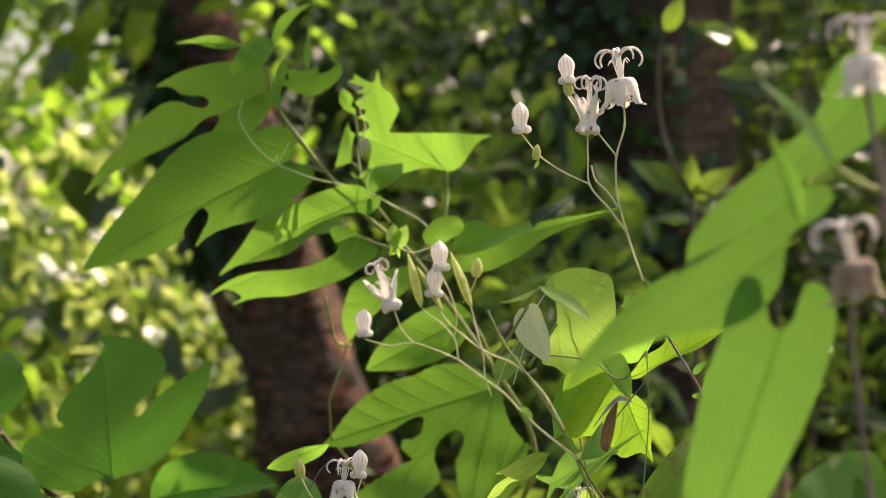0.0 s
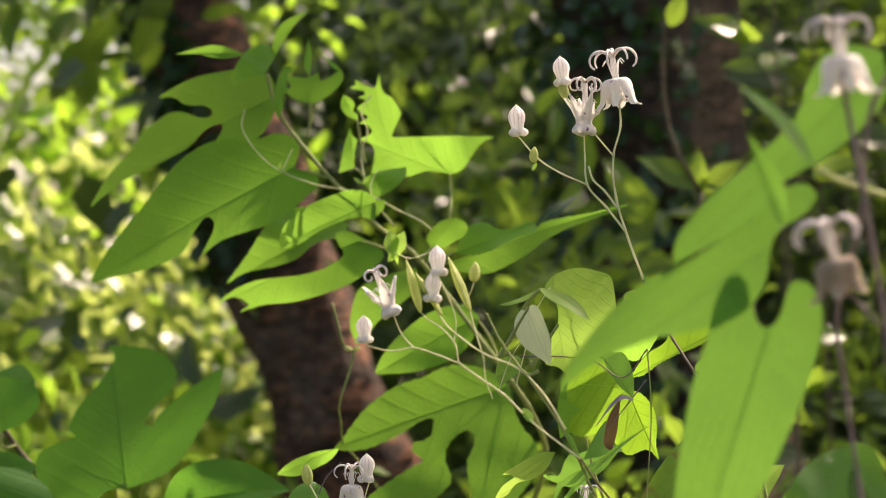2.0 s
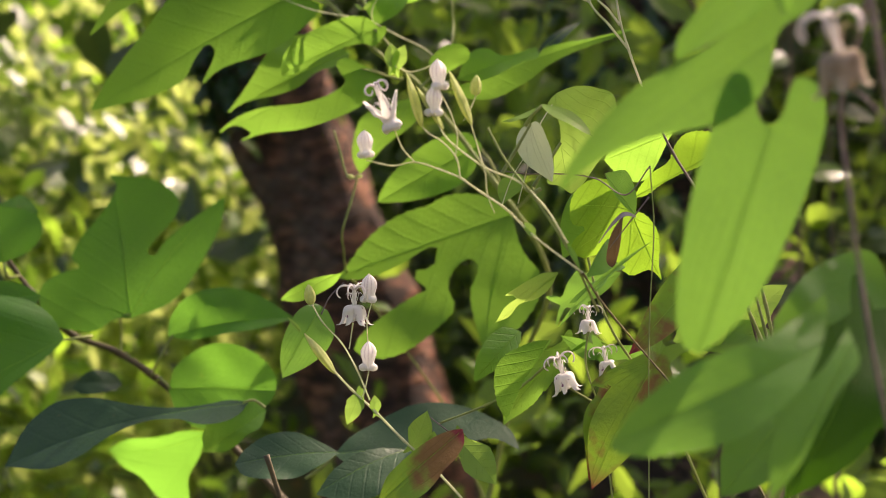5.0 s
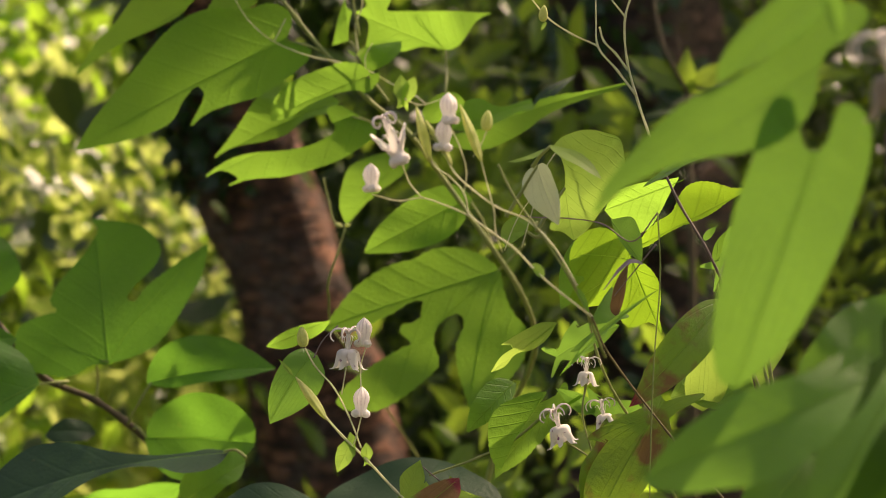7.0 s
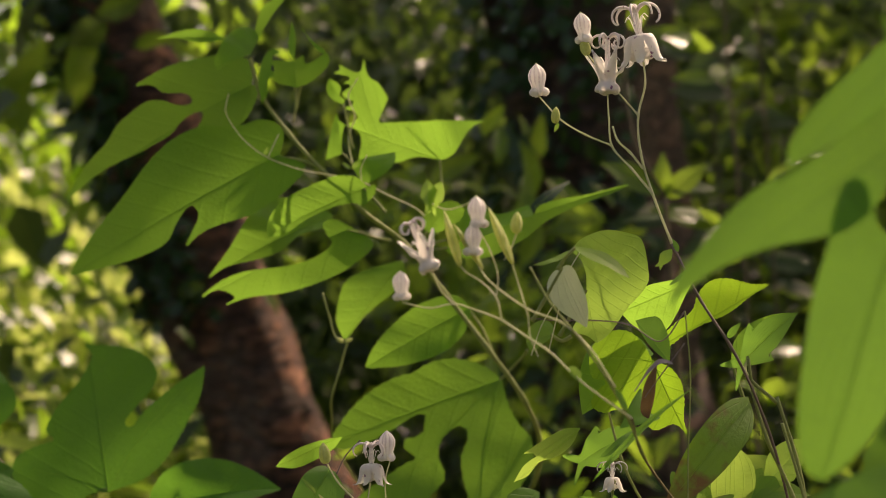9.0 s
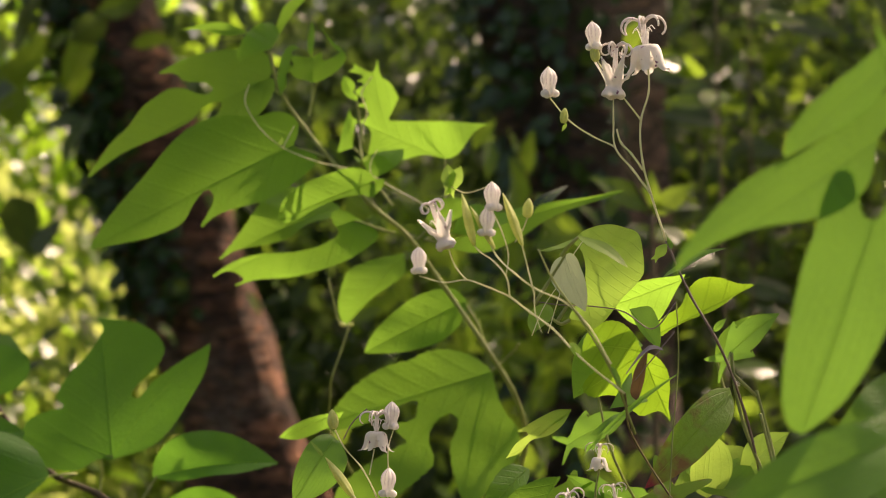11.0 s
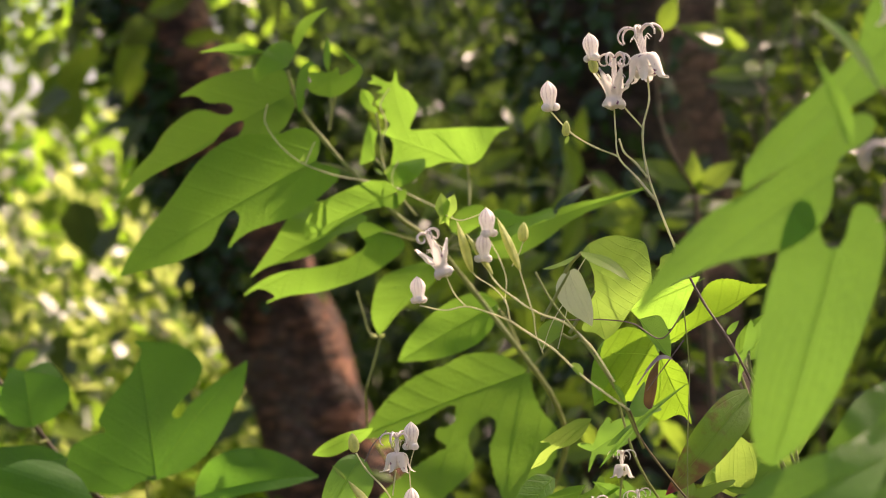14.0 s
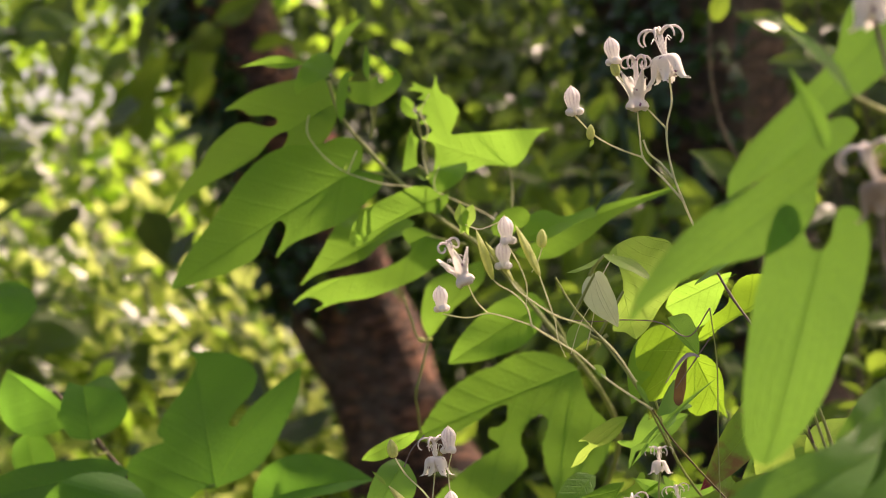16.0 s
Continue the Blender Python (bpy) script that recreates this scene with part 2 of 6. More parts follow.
M_STIGMA = plain_material("stigma", (0.78, 0.68, 0.66), (0.92, 0.88, 0.85), 300.0, 0.6, 0.5, 0.0003, 0.2, spots=(0.25, 0.07, 0.14), spot_scale=700.0)
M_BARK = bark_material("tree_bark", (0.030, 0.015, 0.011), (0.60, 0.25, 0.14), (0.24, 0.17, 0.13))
# Second tree's copy of the bark, darkened: its shade put into the colour.
M_BARK_SHADE = bark_material("shaded_bark", (0.03, 0.019, 0.015), (0.24, 0.13, 0.09), (0.10, 0.075, 0.05))
M_SOIL = plain_material("forest_floor", (0.025, 0.028, 0.010), (0.075, 0.075, 0.028), 3.0, 0.95, 0.8, 0.03)


# ---------- building helpers ----------
def thing(name, place, label, category, group=""):
    """An Empty at the base of a thing."""
    ob = new(name)
    ob.empty_display_size = 0.02
    ob.location = place
    return tagged(ob, label, category, group)


def part(name, mesh, material, parent, label=""):
    ob = new(name, mesh)
    if material:
        mesh.materials.append(material)
    ob.parent = parent
    return tagged(ob, label)


def mesh_of(name, verts, faces, uv=None, smooth=True):
    me = bpy.data.meshes.new(name)
    me.from_pydata([tuple(v) for v in verts], [], faces)
    if uv is not None:
        layer = me.uv_layers.new(name="UVMap")
        loops = np.zeros(len(me.loops), dtype=np.int32)
        me.loops.foreach_get("vertex_index", loops)
        layer.data.foreach_set("uv", np.asarray(uv, dtype=np.float32)[loops].ravel())
    if smooth:
        me.polygons.foreach_set("use_smooth", [True] * len(me.polygons))
    me.update()
    return me


def spline(points, n=8):
    """A smooth curve through the points, with tangents that heed uneven spacing."""
    p = [Vector(q) for q in points]
    d = [max((b - a).length, 1e-6) for a, b in zip(p, p[1:])]
    m = [(p[1] - p[0]) / d[0]]
    for i in range(1, len(p) - 1):
        m.append(((p[i] - p[i - 1]) / d[i - 1] * d[i] + (p[i + 1] - p[i]) / d[i] * d[i - 1]) / (d[i] + d[i - 1]))
    m.append((p[-1] - p[-2]) / d[-1])
    out = []
    for i in range(len(p) - 1):
        for j in range(n):
            t = j / n
            h1, h2, h3, h4 = 2 * t ** 3 - 3 * t * t + 1, t ** 3 - 2 * t * t + t, 3 * t * t - 2 * t ** 3, t ** 3 - t * t
            out.append(p[i] * h1 + m[i] * d[i] * h2 + p[i + 1] * h3 + m[i + 1] * d[i] * h4)
    return out + [p[-1]]


def tube(points, r0, r1, sides=8, n=8, knots=0.0):
    """A tapering round stem through the points; knots swell it at each given point."""
    path = spline(points, n)
    verts, faces = [], []
    side = Vector((0.31, 0.77, 0.55))
    for i, p in enumerate(path):
        d = (path[min(i + 1, len(path) - 1)] - path[max(i - 1, 0)]).normalized()
        a = (side - d * side.dot(d)).normalized()
        b = d.cross(a)
        side = a
        f = i / (len(path) - 1)
        r = r0 + (r1 - r0) * f
        r *= 1 + knots * max(0.0, 1 - abs((i % n) - (n if i % n > n / 2 else 0)) / 1.5) + 0.08 * noise.noise(p * 300)
        for s in range(sides):
            w = 2 * math.pi * s / sides
            verts.append(p + (a * math.cos(w) + b * math.sin(w)) * r)
    for i in range(len(path) - 1):
        for s in range(sides):
            q = (s + 1) % sides
            faces.append((i * sides + s, i * sides + q, (i + 1) * sides + q, (i + 1) * sides + s))
    faces.append(tuple(reversed(range(sides))))
    faces.append(tuple(range((len(path) - 1) * sides, len(path) * sides)))
    return verts, faces


def stem(plant, points, r0, r1, material=None, name="stem", knots=0.25, label="", sides=8):
    o = plant.location
    verts, faces = tube([Vector(p) - o for p in points], r0, r1, sides, knots=knots)
    return part(name, mesh_of(name, verts, faces), material or M_STEM, plant, label)


def blade_depth(u, v, lobes, teeth, n_teeth):
    """How deep a point lies inside the blade: the union of lance-shaped lobes from the base, less its teeth."""
    best = np.full(u.shape, -9.0)
    for ang, length, half, peak, sharp in lobes:
        c, s = math.cos(radians(ang)), math.sin(radians(ang))
        a, b = (u * c + v * s) / length, np.abs(v * c - u * s)
        lo = np.clip(a / peak, 0, 1) ** 0.62
        hi = np.clip((a - peak) / (1 - peak), 0, 1)
        prof = np.where(a < peak, np.sin(lo * math.pi / 2), np.cos(hi * math.pi / 2) ** sharp) * half
        d = np.where(a < 0, -np.hypot(b, a * length), np.where(a > 1, -np.hypot(b, (a - 1) * length), prof - b))
        k = 0.03
        best = np.maximum(best, d) + k * np.exp(-np.abs(best - d) / k) * 0.5
    best = best - 0.004
    if teeth:
        w = np.arctan2(v, u - 0.35) / (2 * math.pi) * n_teeth
        best = best - teeth * (w - np.floor(w))
    return best


LOBES = {
    "ovate": [(0, 1, 0.36, 0.38, 1.15), (125, 0.20, 0.5, 0.5, 0.7), (-125, 0.20, 0.5, 0.5, 0.7)],
    "heart": [(0, 1, 0.46, 0.36, 1.1), (112, 0.44, 0.5, 0.5, 0.6), (-112, 0.44, 0.5, 0.5, 0.6)],
    "round": [(0, 1, 0.50, 0.42, 0.8), (120, 0.30, 0.5, 0.5, 0.6), (-120, 0.30, 0.5, 0.5, 0.6)],
    "lance": [(0, 1, 0.19, 0.36, 1.2)],
    "blade": [(0, 1, 0.085, 0.4, 1.0)],
    "oblong": [(0, 1, 0.25, 0.42, 1.0), (130, 0.14, 0.5, 0.5, 0.6), (-130, 0.14, 0.5, 0.5, 0.6)],
    "clasping": [(0, 1, 0.29, 0.34, 1.05), (128, 0.24, 0.5, 0.5, 0.6), (-128, 0.24, 0.5, 0.5, 0.6)],
}


# leaf outlines: control points along and across the midrib, in leaf lengths; a 1 marks a sharp corner
OUTLINES = {
    "two_lobed": [(-0, -0, 1), (-0.051, -0.045), (-0.08, -0.096), (-0.062, -0.144), (-0.011, -0.179), (0.055, -0.186), (0.219, -0.268), (0.291, -0.278), (0.662, -0.162), (0.906, -0.058), (1.001, 0.002, 1), (0.679, 0.097), (0.611, 0.098), (0.502, 0.032), (0.428, 0.012), (0.419, 0.03), (0.544, 0.158, 1), (0.485, 0.141), (0.206, 0.182), (0.02, 0.148), (-0.044, 0.124), (-0.07, 0.093, 1)],
    "deep_lobed": [(0, 0, 1), (-0.065, 0.012), (-0.051, 0.057), (-0.015, 0.094), (0.119, 0.164), (0.2, 0.145), (0.295, 0.069, 1), (0.226, 0.024), (0.216, -0.001), (0.246, -0.013), (0.326, -0.014), (0.406, 0.017), (0.488, 0.019), (0.777, -0.015), (1, 0, 1), (0.803, -0.09), (0.693, -0.116), (0.587, -0.166), (0.498, -0.181), (0.416, -0.183), (0.365, -0.157), (0.293, -0.077), (0.253, -0.06), (0.226, -0.075), (0.23, -0.105), (0.332, -0.19), (0.353, -0.242), (0.431, -0.288, 1), (0.238, -0.277), (0.151, -0.255), (-0.106, -0.096), (-0.101, -0.043)],
    "small_tapered": [(0, 0, 1), (0.268, -0.096), (0.473, -0.114), (1, -0, 1), (0.666, 0.012), (0.498, 0.067), (0.293, 0.094)],
    "half_fold": [(0, 0, 1), (-0.497, -0.474), (-0.356, -0.643), (-0.062, -0.717), (0.195, -0.686), (0.485, -0.572), (0.787, -0.353), (0.988, -0.105), (0.998, 0.109, 1), (0.665, 0.043)],
    "top_blade": [(-0.006, -0.006, 1), (0.034, 0.053), (0.183, 0.112), (0.529, 0.2), (1, 0, 1), (0.803, 0.027)],
    "eaten_strip": [(-0, 0, 1), (0.252, 0.141), (0.506, 0.177), (0.753, 0.168), (0.922, 0.107), (1, 0), (0.97, -0.104, 1), (0.869, 0.008), (0.748, -0.014), (0.634, 0.009, 1), (0.555, -0.075), (0.445, 0.002), (0.204, -0.041)],
    "eaten_round": [(-0, -0, 1), (0.247, 0.66), (0.404, 0.794, 1), (0.632, 0.668), (0.865, 0.748), (0.923, -0.001), (1.09, -0.261, 1), (0.76, -0.342), (0.83, -0.602), (1.11, -0.972, 1), (1.011, -1.067), (0.106, -0.39)],
    "upright_blade": [(-0.014, 0, 1), (0.24, 0.154), (1, 0, 1), (0.715, -0.056)],
    "curved_blade": [(0, 0, 1), (0.16, 0.114), (0.467, 0.119), (1, -0, 1), (0.387, 0.062), (0.136, -0.009)],
    "eaten_bit": [(0, 0, 1), (0.268, 0.204), (0.54, 0.261), (0.815, 0.172), (1, 0, 1), (0.821, -0.123), (0.478, -0.188), (0.311, -0.024), (0.117, -0.098)],
    "eaten_arrow": [(-0, 0, 1), (0.225, 0.052), (0.462, 0.186), (0.509, 0.108, 1), (0.558, 0.192), (0.767, 0.347, 1), (0.91, 0.01), (1.063, 0.006, 1), (0.956, -0.128), (1.024, -0.166), (1.132, -0.155, 1), (1.045, -0.261), (1.146, -0.266), (1.215, -0.304, 1), (1.148, -0.428), (1.243, -0.403, 1), (1.189, -0.477), (1.381, -0.479, 1), (1.327, -0.539), (1.379, -0.584, 1), (1.116, -0.584), (1.138, -0.731, 1), (0.992, -0.555), (0.905, -0.537), (0.728, -0.413, 1), (0.742, -0.135, 1), (-0.278, -0.543, 1), (-0.197, -0.459), (-0.051, -0.033)],
    "eaten_rag": [(-0, 0, 1), (-0.105, 0.42, 1), (0.685, 0.159), (1.028, -0.003, 1), (0.811, -0.038), (0.686, -0.153, 1), (0.382, -0.038)],
    "broad_lance": [(-0.027, 0.007, 1), (-0.094, 0.015), (-0.077, 0.074), (-0.012, 0.117), (0.088, 0.148), (0.137, 0.094), (0.231, 0.061), (0.573, 0.032), (0.849, 0.054), (1.002, 0.005, 1), (0.934, -0.11), (0.85, -0.174), (0.558, -0.238), (0.352, -0.232), (0.157, -0.199), (0.017, -0.107)],
    "side_lobe": [(0, 0, 1), (0.189, 0.44), (0.46, 0.338), (1.027, 0.009, 1), (0.896, -0.109), (0.696, -0.162), (0.437, -0.158)],
    "shaded_lance": [(-0, 0, 1), (0.126, -0.171), (0.263, -0.267), (0.382, -0.306), (0.496, -0.262), (0.782, -0.102), (1, 0, 1), (0.895, -0.011), (0.616, 0.067), (0.49, 0.09), (0.301, 0.036), (0.051, 0.045)],
    "two_tipped": [(-0.009, -0.021, 1), (-0.062, 0.055), (-0.1, 0.131), (0.128, 0.234), (0.359, 0.235), (0.504, 0.213), (0.755, 0.125), (0.891, 0.11, 1), (0.802, 0.097), (0.823, 0.056), (0.878, 0.001), (1, 0, 1), (0.885, -0.03), (0.769, -0.033), (0.373, 0.081), (0.28, 0.089), (0.123, 0.036), (0.135, -0.03), (0.13, -0.088), (0.053, -0.087)],
    "backing_ovate": [(-0, -0, 1), (0.383, -0.257), (0.537, -0.322), (0.754, -0.259), (0.93, -0.147), (1.014, 0.011, 1), (0.578, 0.049), (0.373, 0.11), (0.164, 0.131)],
    "under_ovate": [(-0.013, 0.007, 1), (0.044, -0.135), (0.178, -0.189), (0.383, -0.214), (0.747, -0.146), (0.889, -0.084), (1, 0, 1), (0.789, 0.123), (0.562, 0.2), (0.352, 0.213), (0.153, 0.153)],
    "fig_lobed": [(0, -0, 1), (0.046, -0.086), (0.119, -0.153), (0.202, -0.196), (0.326, -0.215), (0.414, -0.2), (0.524, -0.21), (0.734, -0.166), (1.008, 0.004, 1), (0.907, 0.053), (0.65, 0.051), (0.463, 0.025), (0.432, 0.046), (0.47, 0.07), (0.485, 0.112), (0.536, 0.136), (0.609, 0.124, 1), (0.625, 0.179), (0.573, 0.237), (0.675, 0.255), (1.072, 0.437), (0.944, 0.521), (0.606, 0.459), (0.49, 0.387), (0.486, 0.288), (0.466, 0.234), (0.29, 0.171), (0.28, 0.205), (0.306, 0.257), (0.368, 0.319), (0.398, 0.399), (0.436, 0.704, 1), (0.157, 0.584), (0.066, 0.516), (0.015, 0.443), (-0.009, 0.35), (0.02, 0.272), (0.028, 0.184)],
    "toothed_round": [(-0.044, 0.003, 1), (0.095, 0.25), (0.382, 0.292), (0.678, 0.238), (0.947, 0.057), (1.082, -0.176), (1.044, -0.375), (0.845, -0.467), (0.574, -0.373), (0.204, -0.239)],
    "pointed_wing": [(-0.03, -0.004, 1), (0.206, 0.204), (0.339, 0.231), (0.462, 0.192), (0.531, 0.1), (1.009, 0.046, 1), (0.982, -0.135), (0.653, -0.113), (0.189, -0.116)],
    "long_wing": [(-0.006, 0.002, 1), (0.085, 0), (0.191, -0.019), (0.417, 0.003), (0.495, -0.001), (0.517, 0.022), (0.628, 0.027), (0.764, 0.008), (1.007, 0.001, 1), (0.881, -0.023), (0.786, -0.026), (0.525, -0.064), (0.419, -0.107), (0.32, -0.126), (0.192, -0.136), (0.078, -0.091), (0.02, -0.046)],
    "narrow_wing": [(-0.022, 0.003, 1), (0.206, 0.08), (0.521, 0.075), (1, 0, 1), (0.784, -0.047), (0.187, -0.093)],
    "palm_lobed": [(-0.008, 0.001, 1), (-0.003, 0.112), (-0.061, 0.228), (-0.029, 0.411), (0.022, 0.519), (0.125, 0.578), (0.242, 0.577), (0.298, 0.544), (0.346, 0.44), (0.382, 0.182, 1), (0.402, 0.305), (0.446, 0.339), (0.499, 0.316), (0.843, 0.024), (0.94, -0.022), (1.019, 0.025, 1), (0.897, -0.336), (0.829, -0.396), (0.745, -0.419), (0.652, -0.379), (0.496, -0.212), (0.421, -0.16), (0.391, -0.184), (0.487, -0.299), (0.65, -0.552), (0.745, -0.738, 1), (0.509, -0.661), (0.397, -0.584), (0.053, -0.267)],
    "sickle_ovate": [(-0.028, -0.001, 1), (-0.013, 0.126), (0.069, 0.233), (0.235, 0.3), (0.401, 0.328), (0.589, 0.287), (0.774, 0.187), (1.004, -0.006, 1), (0.67, -0.104), (0.484, -0.107), (0.135, -0.08)],
    "broad_round": [(-0.01, -0.011, 1), (0.057, 0.223), (0.187, 0.338), (0.348, 0.409), (0.512, 0.431), (0.734, 0.381), (0.904, 0.274), (1.009, 0.138), (1.013, -0.038, 1), (0.901, -0.195), (0.718, -0.338), (0.504, -0.398), (0.285, -0.377), (0.103, -0.245)],
    "glowing_ovate": [(-0.018, 0.002, 1), (0.114, -0.171), (0.328, -0.315), (0.628, -0.548), (0.907, -0.651, 1), (0.906, -0.461), (0.852, -0.253), (0.922, -0.045), (0.935, 0.099), (0.695, 0.244), (0.474, 0.103), (0.257, 0.077)],
    "dark_broad": [(-0.003, -0.004, 1), (-0.027, -0.241), (0.023, -0.403), (0.148, -0.539), (0.365, -0.619), (0.639, -0.611), (0.875, -0.419), (1.044, 0.026, 1), (0.861, 0.105), (0.527, 0.084), (0.057, 0.019)],
    "notched_round": [(-0, 0, 1), (0.106, 0.326), (0.417, 0.448), (1.104, 0.237, 1), (0.948, -0.086), (0.827, -0.442), (0.649, -0.652), (0.351, -0.673), (0.126, -0.472)],
    "oval_pair": [(-0.038, 0, 1), (0.134, -0.226), (0.576, -0.301), (0.882, -0.15), (1.057, 0.105, 1), (0.861, 0.298), (0.424, 0.328), (0.117, 0.224)],
    "evergreen_long": [(-0.01, -0.003, 1), (0.058, -0.03), (0.153, -0.021), (0.248, -0.022), (0.386, -0.057), (0.64, -0.19), (0.759, -0.218), (0.855, -0.184), (1, -0, 1), (0.748, 0.148), (0.654, 0.123), (0.582, 0.082), (0.487, 0.043), (0.392, 0.027), (0.277, 0.054), (0.177, 0.116), (0.095, 0.106), (0.032, 0.061)],
    "evergreen_cupped": [(0, 0, 1), (0.091, 0.108), (0.253, 0.222), (0.445, 0.293), (0.572, 0.305), (0.757, 0.26), (0.877, 0.193), (0.964, 0.128), (1.006, -0, 1), (0.863, 0.061), (0.671, 0.004), (0.512, -0.057), (0.325, -0.096), (0.141, -0.114), (0.036, -0.071)],
    "evergreen_oval": [(-0.011, 0.002, 1), (0.191, -0.157), (0.398, -0.285), (0.618, -0.3), (0.848, -0.211), (1, 0, 1), (0.933, 0.215), (0.739, 0.329), (0.41, 0.298), (0.147, 0.155)],
    "evergreen_low": [(-0.018, 0.011, 1), (0.091, -0.055), (0.732, -0.125), (1.02, 0.012, 1), (0.843, 0.234), (0.554, 0.362), (0.173, 0.148)],
    "dark_leaf_fold": [(-0.028, -0, 1), (0.086, 0.221), (0.779, 0.236), (0.981, 0.18), (1.013, -0.009, 1), (0.799, -0.15), (0.567, -0.139), (0.402, -0.17), (0.219, -0.161)],
    "near_upper": [(-0.049, -0.023, 1), (0.022, -0.116), (0.12, -0.153), (0.225, -0.128), (0.294, -0.084), (0.551, -0.067), (0.704, -0.075), (0.869, -0.068), (0.947, -0.047), (1.004, 0.002, 1), (0.846, 0.047), (0.625, 0.079), (0.573, 0.066), (0.348, 0.109), (0.195, 0.117), (0.069, 0.099)],
    "near_lower": [(-0.115, -0.039, 1), (-0.115, -0.082), (-0.061, -0.121), (0.003, -0.129), (0.201, -0.111), (0.339, -0.111), (0.572, -0.14), (0.836, -0.088), (0.944, -0.046), (1.003, 0.001, 1), (0.886, -0.014), (0.659, 0.023), (0.447, 0.114), (0.347, 0.135), (0.241, 0.115), (0.175, 0.067), (0.137, 0.024), (0.083, -0.014), (-0.058, -0.017)],
    "hanging_lance": [(0, 0, 1), (-0.015, -0.05), (-0.075, -0.094), (-0.152, -0.127), (-0.199, -0.166), (-0.194, -0.207), (-0.156, -0.235), (-0.095, -0.249), (-0.005, -0.253), (0.117, -0.241), (0.269, -0.243), (0.44, -0.229), (0.631, -0.203), (0.793, -0.169), (0.925, -0.121), (0.997, -0.061), (1.004, 0.002, 1), (0.903, 0.076), (0.319, 0.212), (0.165, 0.222), (0.001, 0.221), (-0.108, 0.207), (-0.205, 0.161), (-0.249, 0.093), (-0.237, 0.039), (-0.156, 0.025), (-0.075, 0.025)],
    "low_lance": [(-0.151, -0.204, 1), (0.041, -0.15), (0.19, -0.132), (0.347, -0.148), (0.509, -0.152), (0.682, -0.133), (0.805, -0.106), (0.911, -0.058), (1, 0, 1), (0.986, 0.034), (0.913, 0.096), (0.782, 0.149), (0.645, 0.191), (0.52, 0.208), (0.403, 0.194), (0.135, 0.108), (-0.116, -0.12)],
    "low_clasping": [(-0.117, -0.06, 1), (0.025, 0.08), (0.276, 0.049), (0.509, 0.041), (0.73, 0.047), (1.008, 0.004, 1), (0.856, -0.091), (0.651, -0.177), (0.429, -0.184), (0.263, -0.105)],
    "side_shade": [(-0.087, -0.381, 1), (0.12, -0.813), (0.422, -0.762), (0.734, -0.568), (0.981, -0.235, 1), (0.976, 0), (0.79, 0.094), (0.491, 0), (-0.031, 0.189)],
    "lit_heart": [(-0.022, 0.004, 1), (-0.296, 0.035), (-0.575, -0.058), (-0.681, -0.173), (-0.807, -0.081), (-0.922, 0.179), (-0.979, 0.47), (-0.926, 0.793), (-0.759, 1.038), (-0.557, 1.166), (-0.283, 1.225), (-0.067, 1.208), (0.142, 1.037), (0.348, 0.777), (0.876, 0.228), (1.022, -0.016, 1), (0.837, -0.162), (0.736, -0.406), (0.465, -0.238), (0.191, -0.162)],
    "pale_back": [(0.003, -0.013, 1), (0.018, 0.096), (0.142, 0.195), (0.387, 0.208), (0.661, 0.185), (0.899, 0.087), (1.004, -0.013, 1), (0.534, -0.289), (0.319, -0.339), (0.103, -0.286), (-0.001, -0.162)],
    "small_heart": [(-0.039, 0.108, 1), (-0.205, -0.184), (-0.155, -0.49), (0.338, -0.633), (0.78, -0.47), (1.031, -0.057), (1.005, 0.483, 1)],
    "thin_lance": [(-0.069, 0.03, 1), (0.445, 0.131), (0.751, 0.095), (1.009, -0.012, 1), (0.826, -0.144), (0.537, -0.198), (0.222, -0.151)],
    "thin_lance_short": [(-0.057, -0.02, 1), (0.684, 0.103), (1.014, -0.008, 1), (0.741, 0.278), (0.426, 0.33), (0.172, 0.215)],
    "hanging_fold": [(-0.159, -0.011, 1), (0.083, 0.376), (0.463, 0.34), (0.848, 0.143), (1.01, -0.007, 1), (0.684, -0.091), (0.261, -0.099)],
    "light_tongue": [(-0.069, 0.056, 1), (0.52, 0.073), (1, 0, 1), (0.78, -0.104), (0.475, -0.138), (0.181, -0.097)],
    "rolled_stalk": [(-0.005, 0.331, 1), (-0.034, 0.116), (-0.007, -0.007), (0.154, -0.026), (0.663, 0.046), (1.049, 0.049, 1), (0.766, 0.071), (0.3, 0.042), (0.079, 0.077)],
    "netted_heart": [(0.001, -0.004, 1), (-0.309, -0.053), (-0.519, -0.187), (-0.587, -0.363), (-0.559, -0.571), (-0.471, -0.711), (-0.318, -0.792), (-0.145, -0.821), (-0.04, -0.676), (-0.007, -0.502, 1), (0.02, -0.693), (0.087, -0.892), (0.2, -0.991), (0.344, -0.896), (0.379, -0.671), (0.448, -0.555), (0.595, -0.429, 1), (0.731, -0.4), (0.834, -0.324), (0.829, -0.161), (0.857, -0.063), (1.049, 0.009, 1), (0.828, 0.058), (0.593, 0.181), (0.323, 0.233), (0.13, 0.162)],
    "cream_fold": [(-0.012, -0.008, 1), (0.11, -0.105), (0.263, -0.143), (0.665, -0.179, 1), (0.564, -0.112), (0.407, -0.057), (0.763, -0.076), (1.029, -0.001, 1), (0.824, 0.036), (0.598, 0), (0.388, 0.066), (0.153, 0.063)],
    "brown_strip": [(0.007, 0.018, 1), (0.672, 0.068), (1.009, 0.018, 1), (0.96, -0.101), (0.622, -0.149), (0.297, -0.107)],
